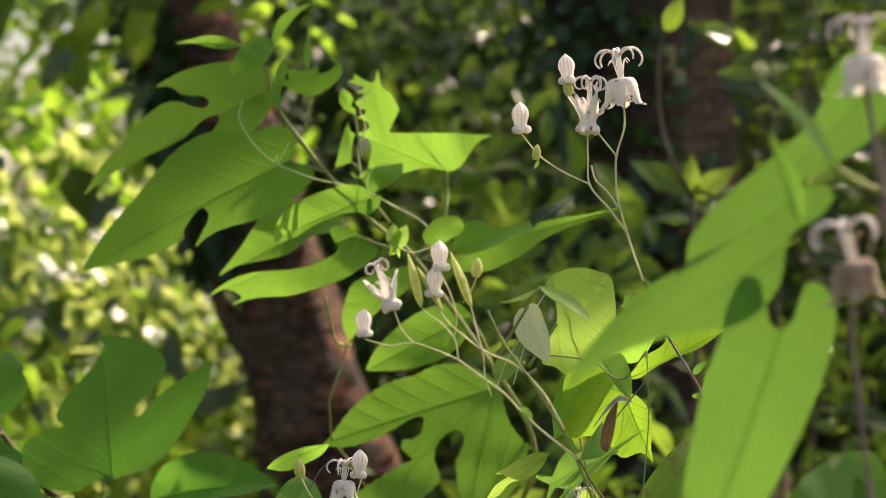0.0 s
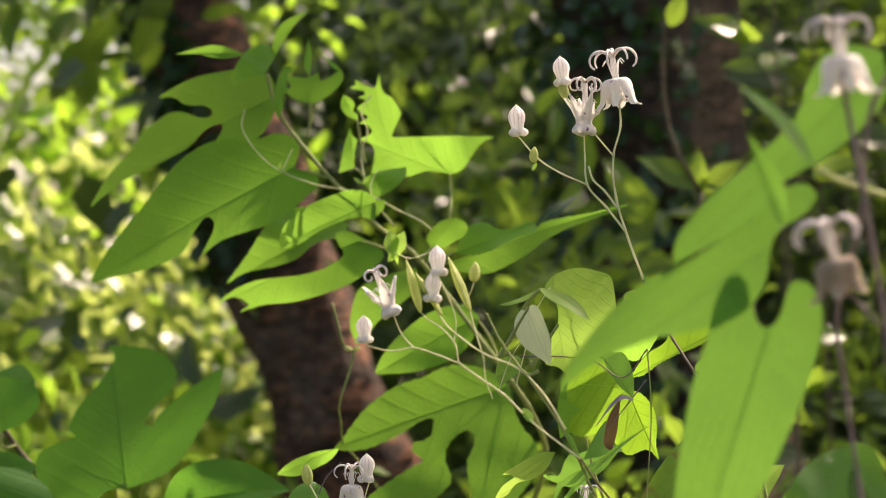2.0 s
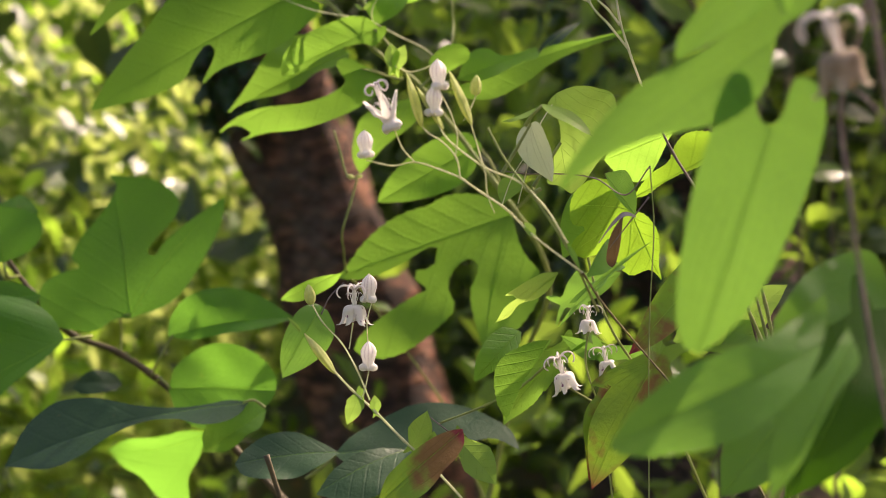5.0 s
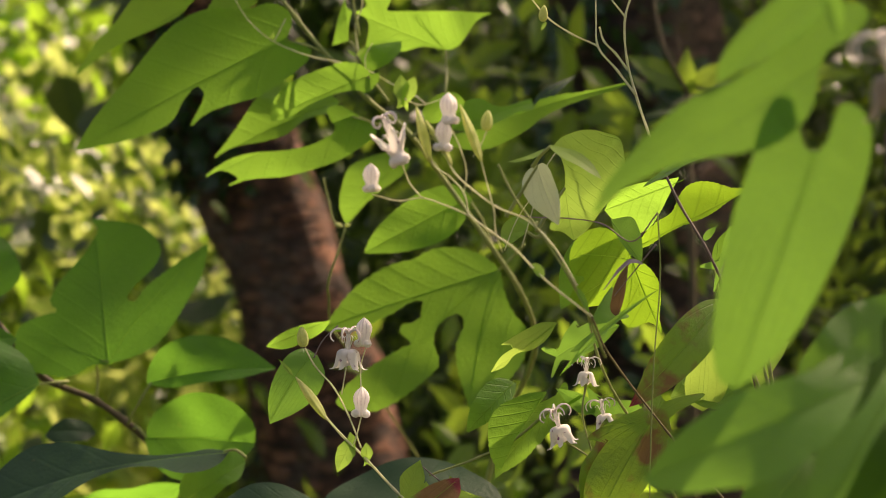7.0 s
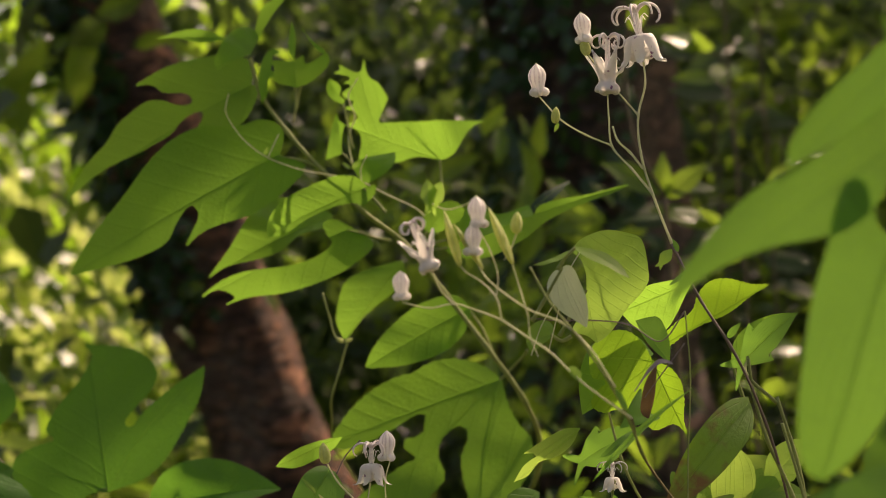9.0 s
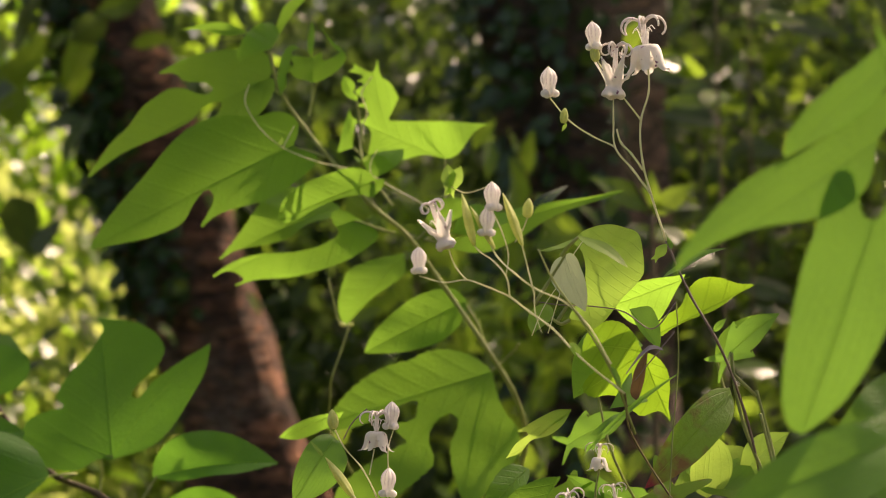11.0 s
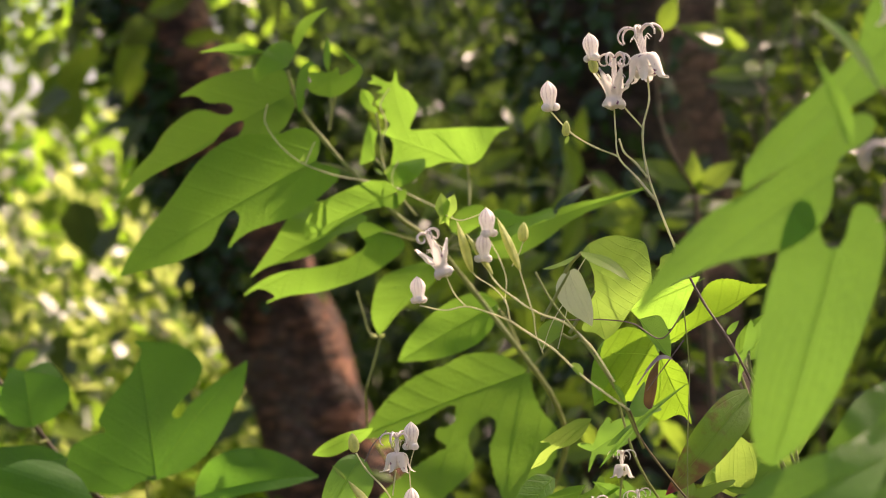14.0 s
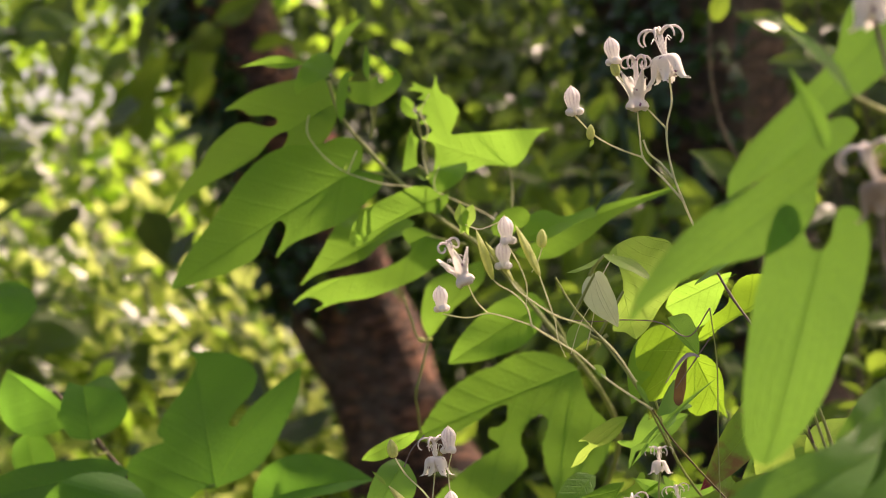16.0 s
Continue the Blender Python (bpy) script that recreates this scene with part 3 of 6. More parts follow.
    "cupped_green": [(-0.03, 0.012, 1), (0.253, 0.157), (0.416, 0.369), (0.437, 0.574), (0.788, 0.287), (1.025, -0.003, 1), (0.303, -0.026)],
    "puckered_lance": [(-0.013, -0.004, 1), (0.092, 0.056), (0.217, 0.096), (0.382, 0.114), (0.476, 0.195), (0.549, 0.235), (0.655, 0.241), (0.776, 0.178), (0.876, 0.075), (1.008, -0.004, 1), (0.891, 0.005), (0.615, -0.032), (0.421, -0.009), (0.215, -0.007), (0.074, -0.028)],
    "shade_oblong": [(-0.009, 0.007, 1), (-0.011, -0.214), (0.13, -0.353), (0.377, -0.419), (0.615, -0.37), (0.822, -0.23), (0.999, 0.015, 1), (0.783, 0.051), (0.524, 0.059), (0.241, 0.046)],
    "drooping_lance": [(-0.023, 0.017, 1), (0.842, -0.02), (1.006, 0.003, 1), (0.91, -0.15), (0.724, -0.287), (0.542, -0.364), (0.383, -0.341), (0.222, -0.245), (0.085, -0.136)],
    "shaded_wedge": [(-0.023, 0.024, 1), (0.125, -0.192), (0.31, -0.25), (0.526, -0.231), (0.762, -0.174), (1.018, 0.005, 1), (0.649, 0.128), (0.406, 0.139), (0.184, 0.127)],
    "upper_lance_lit": [(0.032, -0.049, 1), (0.677, -0.167), (0.888, -0.148), (1.085, 0.006, 1), (0.955, 0.245), (0.744, 0.399), (0.193, 0.076)],
    "reddening_wavy": [(-0.012, 0.047, 1), (-0.001, -0.052), (0.109, -0.186), (0.221, -0.217), (0.363, -0.21), (0.503, -0.254), (0.617, -0.242), (0.755, -0.176), (1.008, 0.003, 1), (0.859, 0.018), (0.548, -0.033), (0.247, 0.1), (0.11, 0.132)],
    "reddening_broad": [(-0.046, -0.027, 1), (0.089, -0.106), (0.241, -0.139), (0.421, -0.147), (0.599, -0.129), (1.006, -0, 1), (0.891, 0.061), (0.731, 0.108), (0.361, 0.14), (0.18, 0.124), (0.028, 0.054)],
    "red_edged": [(-0.007, 0.007, 1), (0.21, 0.119), (0.388, 0.13), (0.586, 0.126), (0.768, 0.102), (0.922, 0.048), (1.004, -0.003, 1), (0.921, -0.104), (0.755, -0.163), (0.611, -0.172), (0.479, -0.205), (0.272, -0.21)],
    "pale_ovate": [(-0.011, 0.094, 1), (-0.015, -0.093), (0.139, -0.212), (0.389, -0.233), (0.862, -0.098), (1.024, 0.031, 1), (0.855, 0.165), (0.641, 0.289), (0.435, 0.353), (0.166, 0.305)],
    "lit_tongue": [(-0.027, 0.016, 1), (0.242, -0.056), (0.554, -0.082), (0.807, -0.059), (1.02, 0.001, 1), (0.722, 0.102), (0.4, 0.115), (0.097, 0.079)],
    "edge_dark": [(-0.037, 0.041, 1), (0.211, 0.696), (0.741, 0.921), (1.102, 0.648), (1.162, 0.308), (0.98, -0.068, 1), (0.624, -0.158), (0.27, -0.122)],
    "branch_dark": [(-0.021, 0.009, 1), (-0.257, 0.235), (-0.168, 0.503), (0.332, 0.535), (0.704, 0.456), (1.002, 0.313), (0.97, -0.05, 1), (0.676, -0.24), (0.33, -0.241)],
    "branch_pale": [(-0.015, -0.003, 1), (0.134, 0.285), (0.431, 0.468), (0.697, 0.459), (0.945, 0.241), (1.008, -0.01, 1), (0.433, -0.125), (0.18, -0.13)],
    "lit_drop": [(-0.001, -0.027, 1), (0.275, -0.417), (0.639, -0.449), (1.011, -0.003, 1), (0.788, 0.396), (0.321, 0.562), (0.052, 0.365)],
    "low_dark_broad": [(-0.007, 0.002, 1), (0.12, -0.094), (0.339, -0.143), (0.6, -0.167), (0.83, -0.139), (1.008, 0.002, 1), (0.653, 0.161), (0.323, 0.2), (0.089, 0.153)],
    "side_oval": [(-0.021, -0.002, 1), (0.165, 0.154), (0.449, 0.2), (0.773, 0.123), (1.011, 0.001, 1), (0.834, -0.14), (0.508, -0.175), (0.202, -0.134)],
    "pale_boat": [(-0.016, -0.002, 1), (0.092, 0.189), (0.491, 0.259), (0.825, 0.156), (1.008, 0.001, 1), (0.855, -0.157), (0.456, -0.181), (0.129, -0.138)],
    "pale_round": [(-0.022, 0.006, 1), (0.365, 0.365), (0.843, 0.488), (1.022, -0.006, 1), (0.73, -0.24), (0.365, -0.239), (0.106, -0.129)],
    "yellow_drop": [(-0.018, -0.002, 1), (0.184, 0.266), (0.439, 0.378), (0.757, 0.317), (1.018, 0.002, 1), (0.908, -0.205), (0.605, -0.295), (0.278, -0.172)],
}


def outline_of(points, teeth, n_teeth):
    """A closed leaf margin: smooth arcs between its corners, with a sawtooth margin where teeth is given."""
    corners = [i for i, p in enumerate(points) if len(p) > 2] or [0]
    loop = []
    for a, b in zip(corners, corners[1:] + [corners[0] + len(points)]):
        arc = [(*points[i % len(points)][:2], 0) for i in range(a, b + 1)]
        loop += [(q.x, q.y) for q in spline(arc, 5)[:-1]]
    loop = np.array(loop)
    if teeth:
        nxt = np.roll(loop, -1, axis=0)
        run = np.concatenate([[0], np.cumsum(np.hypot(*(nxt - loop).T))])
        s = np.sort(np.concatenate([np.arange(n_teeth), np.arange(n_teeth) + 0.8])) / n_teeth * run[-1]
        ring = np.vstack([loop, loop[:1]])
        x, y = np.interp(s, run, ring[:, 0]), np.interp(s, run, ring[:, 1])
        dx, dy = np.roll(x, -1) - np.roll(x, 1), np.roll(y, -1) - np.roll(y, 1)
        turn = np.sign(np.sum(loop[:, 0] * nxt[:, 1] - nxt[:, 0] * loop[:, 1]))
        out = teeth * (np.arange(len(s)) % 2) * turn / np.maximum(np.hypot(dx, dy), 1e-9)
        loop = np.column_stack([x + dy * out, y - dx * out])
    return loop


def margin(u, v, loop):
    """Depth inside a closed margin (negative outside), and the nearest place on it."""
    a, b = loop, np.roll(loop, -1, axis=0)
    d = b - a
    t = np.clip(((u[:, None] - a[:, 0]) * d[:, 0] + (v[:, None] - a[:, 1]) * d[:, 1]) / ((d ** 2).sum(1) + 1e-12), 0, 1)
    nu, nv = a[:, 0] + t * d[:, 0], a[:, 1] + t * d[:, 1]
    gap = (nu - u[:, None]) ** 2 + (nv - v[:, None]) ** 2
    k = np.arange(len(u)), gap.argmin(1)
    over = (a[:, 1] > v[:, None]) != (b[:, 1] > v[:, None])
    cross = a[:, 0] + (v[:, None] - a[:, 1]) * d[:, 0] / np.where(np.abs(d[:, 1]) < 1e-12, 1e-12, d[:, 1])
    inside = (over & (u[:, None] < cross)).sum(1) % 2 == 1
    return np.where(inside, 1, -1) * np.sqrt(gap[k]), nu[k], nv[k]


def leaf(plant, base, tip, face, shape="ovate", material=None, arch=0.05, fold=0.16, wave=0.03, teeth=0.0, n_teeth=26, wide=1.0,
         petiole=None, label="", vein=True, ribs=((0.95, 0.0),)):
    """One leaf blade from base to tip, its upper side turned to face, with midribs and petiole as parts."""
    o = plant.location
    base, tip = Vector(base) - o, Vector(tip) - o
    ax = tip - base
    length = ax.length
    ax.normalize()
    nrm = Vector(face)
    nrm = (nrm - ax * nrm.dot(ax)).normalized()
    lat = nrm.cross(ax)
    loop = outline_of(OUTLINES[shape], teeth, n_teeth) if shape in OUTLINES else None
    lobes = [(a, l, h * wide, p, s) for a, l, h, p, s in LOBES.get(shape, [])]
    rng = np.random.RandomState(int(abs(base.x * 9301 + base.z * 4973) * 1000) % 9999)
    h = min(0.05, max(0.009, 0.0011 / length))
    if loop is None:
        lo_u = min([-0.06] + [l[1] * math.cos(radians(l[0])) - l[2] * 0.8 for l in lobes])
        hi_u = max([1.02] + [l[1] * math.cos(radians(l[0])) + 0.05 for l in lobes])
        side = max(abs(l[1] * math.sin(radians(l[0]))) + l[2] for l in lobes) + 0.05
    else:
        lo_u, hi_u, side = loop[:, 0].min() - h, loop[:, 0].max() + h, np.abs(loop[:, 1]).max() + h
    gu, gv = np.arange(lo_u, hi_u + h, h), np.arange(-side, side + h, h)
    gv = gv - gv[np.argmin(np.abs(gv))]
    us, vs = (q.ravel().copy() for q in np.meshgrid(gu, gv, indexing="ij"))

    def depth(a, b):
        return blade_depth(a, b, lobes, teeth, n_teeth) if loop is None else margin(a, b, loop)[0]

    f = depth(us, vs)
    nv = len(gv)
    i, j = np.meshgrid(np.arange(len(gu) - 1), np.arange(nv - 1), indexing="ij")
    c0 = (i * nv + j).ravel()
    quads = np.stack([c0, c0 + nv, c0 + nv + 1, c0 + 1], axis=1)
    quads = quads[(f[quads] > 0).any(axis=1)]
    used = np.unique(quads)
    where = np.zeros(len(us), dtype=int)
    where[used] = np.arange(len(used))
    us, vs, f, quads = us[used], vs[used], f[used], where[quads]
    outer = f < 0
    e = 1e-4
    if loop is not None:
        us[outer], vs[outer] = margin(us[outer], vs[outer], loop)[1:]
    for _ in range(5 if loop is None else 0):
        a, b = us[outer], vs[outer]
        d = depth(a, b)
        du, dv = (depth(a + e, b) - d) / e, (depth(a, b + e) - d) / e
        g = np.maximum(du * du + dv * dv, 0.05)
        us[outer] = a + np.clip(-d * du / g, -h, h) * 0.8
        vs[outer] = b + np.clip(-d * dv / g, -h, h) * 0.8
    ph = rng.rand(4) * 6.28

    def lift(u, v):
        z = arch * 4 * u * (1 - u) + fold * np.abs(v) - fold * v * v
        z = z + wave * np.sin(u * 5 + ph[0] + 4 * v) * (0.3 + 2 * np.abs(v)) + wave * 0.4 * np.sin(u * 11 + v * 9 + ph[1]) * np.clip(np.abs(v) * 3, 0, 1)
        z = z + 0.0004 * np.sin((u - np.abs(v) * 0.75) * 44 + ph[3]) * np.clip(np.abs(v) * 9, 0, 1)
        return z

    zs = lift(us, vs)
    B, A, Lt, N = (np.array(q) for q in (base, ax, lat, nrm))
    pts = B + (us[:, None] * A + vs[:, None] * Lt + zs[:, None] * N) * length
    ob = part("leaf", mesh_of("leaf", pts.tolist(), quads.tolist(), np.column_stack([us, vs + 0.5])), material or M_MULBERRY, plant, label)
    if vein and length > 0.03:
        for end_u, end_v in ribs:
            l = math.hypot(end_u, end_v)
            t = np.linspace(0.0, 1.0, 9)
            uu, vv = t * end_u, t * end_v * (0.7 + 0.3 * t)
            ok = depth(uu, vv) > 0.01
            ok[0] = ok[1] = True
            line = [base + (ax * a + lat * b + nrm * (c - 0.001)) * length for a, b, c, k in zip(uu, vv, lift(uu, vv), np.cumprod(ok)) if k]
            if len(line) < 2:
                continue
            v2, f2 = tube(line, 0.0010 * length * l + 0.0001, 0.0001, 5, 3)
            part("midrib", mesh_of("midrib", v2, f2), M_RIB, ob)
    if petiole:
        v2, f2 = tube([base + ax * 0.01 * length, *[Vector(q) - o for q in petiole]], 0.00063, 0.00088, 7)
        part("petiole", mesh_of("petiole", v2, f2), M_STEM, ob)
    return ob


def axes(up, turn):
    z = Vector(up).normalized()
    x = (Vector((1, 0, 0)) - z * z.x).normalized()
    y = z.cross(x)
    c, s = math.cos(turn), math.sin(turn)
    return Matrix((x * c + y * s, y * c - x * s, z)).transposed().to_4x4()


def ribbon(profile, half, cup, az, thick=0.0003, cross=6):
    """A petal: a strip along a profile of (radius, height), cupped across, at azimuth az; two skins."""
    n = len(profile)
    verts, faces = [], []
    for side in (0, 1):
        for i, (r, z) in enumerate(profile):
            f = i / (n - 1)
            w = half * (math.sin(math.pi * min(1.0, f * 0.74 + 0.26)) ** 0.75 + 0.03)
            for j in range(cross + 1):
                s = j / cross * 2 - 1
                rr = r - cup * s * s * half * (1 - 0.4 * f) - side * thick
                q = s * w
                ca, sa = math.cos(az), math.sin(az)
                verts.append(Vector((rr * ca - q * sa, rr * sa + q * ca, z + half * (0.10 * math.sin(s * 5 + f * 9 + az * 3) + 0.05 * math.sin(s * 13 + az)) * f)))
    m = (cross + 1) * n
    for i in range(n - 1):
        for j in range(cross):
            a = i * (cross + 1) + j
            b = a + cross + 1
            faces += [(a, a + 1, b + 1, b), (m + a, m + b, m + b + 1, m + a + 1)]
    return verts, faces


def lathe(profile, sides, ripple=0.0, lobes=6, turn=0.0):
    verts, faces = [], []
    for i, (r, z) in enumerate(profile):
        for s in range(sides):
            w = 2 * math.pi * s / sides
            q = r * (1 + ripple * math.cos(lobes * w + turn) * (1 - i / len(profile) * 0.5))
            verts.append(Vector((q * math.cos(w), q * math.sin(w), z)))
    for i in range(len(profile) - 1):
        for s in range(sides):
            q = (s + 1) % sides
            faces.append((i * sides + s, i * sides + q, (i + 1) * sides + q, (i + 1) * sides + s))
    faces.append(tuple(reversed(range(sides))))
    faces.append(tuple(range((len(profile) - 1) * sides, len(profile) * sides)))
    return verts, faces


def ball(centre, r, squash=1.0, n=8):
    prof = [(max(0.05, math.sin(math.pi * i / n)) * r, -math.cos(math.pi * i / n) * r * squash) for i in range(n + 1)]
    v, f = lathe(prof, 10)
    return [p + Vector(centre) for p in v], f


def bud(plant, base, up, size, turn=0.0, green=False, label=""):
    """A closed toad lily bud: a ribbed pointed body over three nectar sacs, or a small green one."""
    skin = M_BUD_GREEN if green else M_BUD
    if green:
        prof = [(0.12, 0), (0.22, 0.12), (0.27, 0.34), (0.25, 0.6), (0.15, 0.85), (0.03, 1.0)]
    else:
        prof = [(0.10, 0), (0.20, 0.04), (0.24, 0.13), (0.19, 0.27), (0.215, 0.38), (0.262, 0.52), (0.268, 0.66), (0.215, 0.80), (0.12, 0.91), (0.045, 0.97), (0.015, 1.0)]
    prof = [(r * size, z * size) for r, z in prof]
    v, f = lathe(prof, 48, 0.13, 6, turn)
    ob = part("bud", mesh_of("bud", v, f), skin, plant, label)
    ob.matrix_local = Matrix.Translation(Vector(base) - plant.location) @ axes(up, turn)
    if not green:
        for k in range(3):
            w = turn + k * 2 * math.pi / 3 + 0.4
            v, f = ball((0.19 * size * math.cos(w), 0.19 * size * math.sin(w), 0.11 * size), 0.16 * size, 0.85)
            part("nectar_sac", mesh_of("nectar_sac", v, f), M_BUD, ob)
        v, f = ball((0, 0, 0.985 * size), 0.035 * size)
        part("bud_tip", mesh_of("bud_tip", v, f), M_BUD_GREEN, ob)
    return ob


def curl(start, out, up, length, roll, r, seed):
    """A spent stigma arm that arches out and rolls in at its end."""
    pts, p = [], Vector(start)
    out, up = Vector(out), Vector(up)
    ang, n = 0.9, 14
    for i in range(n + 1):
        pts.append(p.copy())
        p = p + (out * math.cos(ang) + up * math.sin(ang)) * (length / n)
        ang -= roll / n * (0.5 + 1.1 * i / n)
    return tube(pts, r, r * 0.55, 6, 2, 0.3)


def flower(plant, base, up, size, kind="vase", turn=0.0, label="", petal=None):
    """A spent toad lily flower: sac-footed tepals, a pillar, and curled stigma arms."""
    v, f = lathe([(0.06 * size, 0), (0.14 * size, 0.03 * size), (0.16 * size, 0.12 * size), (0.10 * size, 0.18 * size), (0.03 * size, 0.2 * size)], 18, 0.06, 3, turn)
    ob = part("flower", mesh_of("flower", v, f), petal or M_PETAL, plant, label)
    ob.matrix_local = Matrix.Translation(Vector(base) - plant.location) @ axes(up, turn)
    rng = random.Random(int(turn * 1000) + 7)
    for k in range(6):
        az = k * math.pi / 3 + rng.uniform(-0.2, 0.2)
        j = rng.uniform(0.82, 1.14)
        if kind == "vase":
            prof = [(0.15, 0.02), (0.27, 0.06), (0.25, 0.16), (0.17, 0.25), (0.22, 0.40), (0.33, 0.57 * j), (0.44 * j, 0.74 * j), (0.54 * j, 0.90 * j)]
            wd = 0.165 if k % 2 else 0.12
        else:
            prof = [(0.04, 0.40), (0.16, 0.43), (0.26, 0.39), (0.31, 0.28), (0.33 * j, 0.14), (0.36 * j, 0.02), (0.42 * j, -0.08 * j), (0.50 * j, -0.10 * j)]
            wd = 0.15 if k % 2 else 0.115
        prof = [(r * size, z * size) for r, z in prof]
        fine = [tuple(q)[:2] for q in spline([(a, b, 0) for a, b in prof], 3)]
        v, f = ribbon(fine, wd * size, 0.55, az)
        part("tepal", mesh_of("tepal", v, f), petal or M_PETAL, ob)
    for k in range(3):
        w = turn + k * 2.1
        v, f = ball((0.17 * size * math.cos(w), 0.17 * size * math.sin(w), 0.06 * size), 0.085 * size)
        part("nectar_sac", mesh_of("nectar_sac", v, f), petal or M_PETAL, ob)
    top = 1.16 * size if kind == "vase" else 0.84 * size
    v, f = tube([(0, 0, 0.1 * size), (0.005 * size, 0, 0.5 * size), (0, 0.004 * size, top)], 0.07 * size, 0.055 * size, 9)
    part("pillar", mesh_of("pillar", v, f), M_BUD, ob)
    if kind != "vase":
        v, f = lathe([(0.045 * size, top - 0.02 * size), (0.06 * size, top + 0.04 * size), (0.045 * size, top + 0.13 * size), (0.01 * size, top + 0.15 * size)], 10)
        part("pistil_tip", mesh_of("pistil_tip", v, f), M_STIGMA, ob)
    for k in range(6):
        az = k * math.pi / 3 + rng.uniform(-0.25, 0.25)
        v, f = curl((0, 0, top * 0.96), (math.cos(az), math.sin(az), 0), (0, 0, 1), size * rng.uniform(0.62, 0.9), rng.uniform(5.2, 6.8) if kind == "vase" else rng.uniform(3.0, 3.9), 0.028 * size, k)
        part("stigma", mesh_of("stigma", v, f), M_STIGMA, ob)
    for k in range(4):
        az = k * math.pi / 2 + 0.5
        v, f = tube([(0.02 * size, 0, 0.2 * size), (0.07 * size * math.cos(az), 0.07 * size * math.sin(az), 0.5 * size), (0.19 * size * math.cos(az), 0.19 * size * math.sin(az), 0.78 * size), (0.26 * size * math.cos(az), 0.26 * size * math.sin(az), 0.70 * size)], 0.012 * size, 0.008 * size, 5, 4)
        part("filament", mesh_of("filament", v, f), petal or M_PETAL, ob)
    return ob


def pod(plant, base, tip, width, label=""):
    """A long three-sided unripe seed pod."""
    base, tip = Vector(base), Vector(tip)
    n = (tip - base).length
    prof = [(0.25, 0), (0.55, 0.08), (0.85, 0.22), (1.0, 0.42), (0.92, 0.6), (0.62, 0.78), (0.32, 0.91), (0.08, 1.0)]
    v, f = lathe([(r * width, z * n) for r, z in prof], 24, 0.26, 3)
    ob = part("seed_pod", mesh_of("seed_pod", v, f), M_BUD_GREEN, plant, label)
    ob.matrix_local = Matrix.Translation(base - plant.location) @ axes(tip - base, 0.3)
    return ob


def scatter(name, centres, normals, sizes, material, label, category, kind="stuff", lean=0.6, seed=1, aspect=0.5, flat=1.0):
    """Many small folded leaves in one mesh: base, two shoulders each side, tip, with a raised midrib."""
    rng = np.random.RandomState(seed)
    n = len(centres)
    ax = rng.normal(size=(n, 3)) + np.array([0, 0, -0.55])
    ax -= normals * (ax * normals).sum(1, keepdims=True) * lean
    ax /= np.linalg.norm(ax, axis=1, keepdims=True)
    lat = np.cross(normals, ax)
    lat /= np.linalg.norm(lat, axis=1, keepdims=True) + 1e-9
    nr = np.cross(ax, lat)
    shape = [(0, 0, 0), (0.28, aspect * 0.42, 0.06), (0.62, aspect * 0.36, 0.05), (1.0, 0, -0.10), (0.62, -aspect * 0.36, 0.05), (0.28, -aspect * 0.42, 0.06), (0.45, 0, 0.0)]
    L = sizes[:, None]
    verts = np.stack([centres + L * (ax * a + lat * b + nr * c * flat) for a, b, c in shape], axis=1).reshape(-1, 3)
    idx = np.arange(n)[:, None] * 7
    tri = np.array([[0, 1, 6], [1, 2, 6], [2, 3, 6], [3, 4, 6], [4, 5, 6], [5, 0, 6]])
    faces = (idx[:, :, None] + tri[None]).reshape(-1, 3)
    me = bpy.data.meshes.new(name)
    me.from_pydata(verts.tolist(), [], faces.tolist())
    layer = me.uv_layers.new(name="UVMap")
    uv = np.array([(a, 0.5 + b) for a, b, c in shape], dtype=np.float32)
    layer.data.foreach_set("uv", np.tile(uv[tri.ravel()], (n, 1)).ravel())
    me.materials.append(material)
    ob = new(name, me)
    return tagged(ob, label, category, kind=kind)


def clumps(seed, n, low, high, spread, per, flat=1.0, aim=(0, -0.35, 0.75), loose=0.75):
    """Leaf places gathered in clumps inside a box, with their normals."""
    rng = np.random.RandomState(seed)
    c = rng.uniform(low, high, size=(n, 3))
    p = np.repeat(c, per, axis=0) + rng.normal(size=(n * per, 3)) * np.array([spread, spread, spread * flat])
    nrm = rng.normal(size=(n * per, 3)) * loose + np.array(aim)
    return p, nrm / np.linalg.norm(nrm, axis=1, keepdims=True)


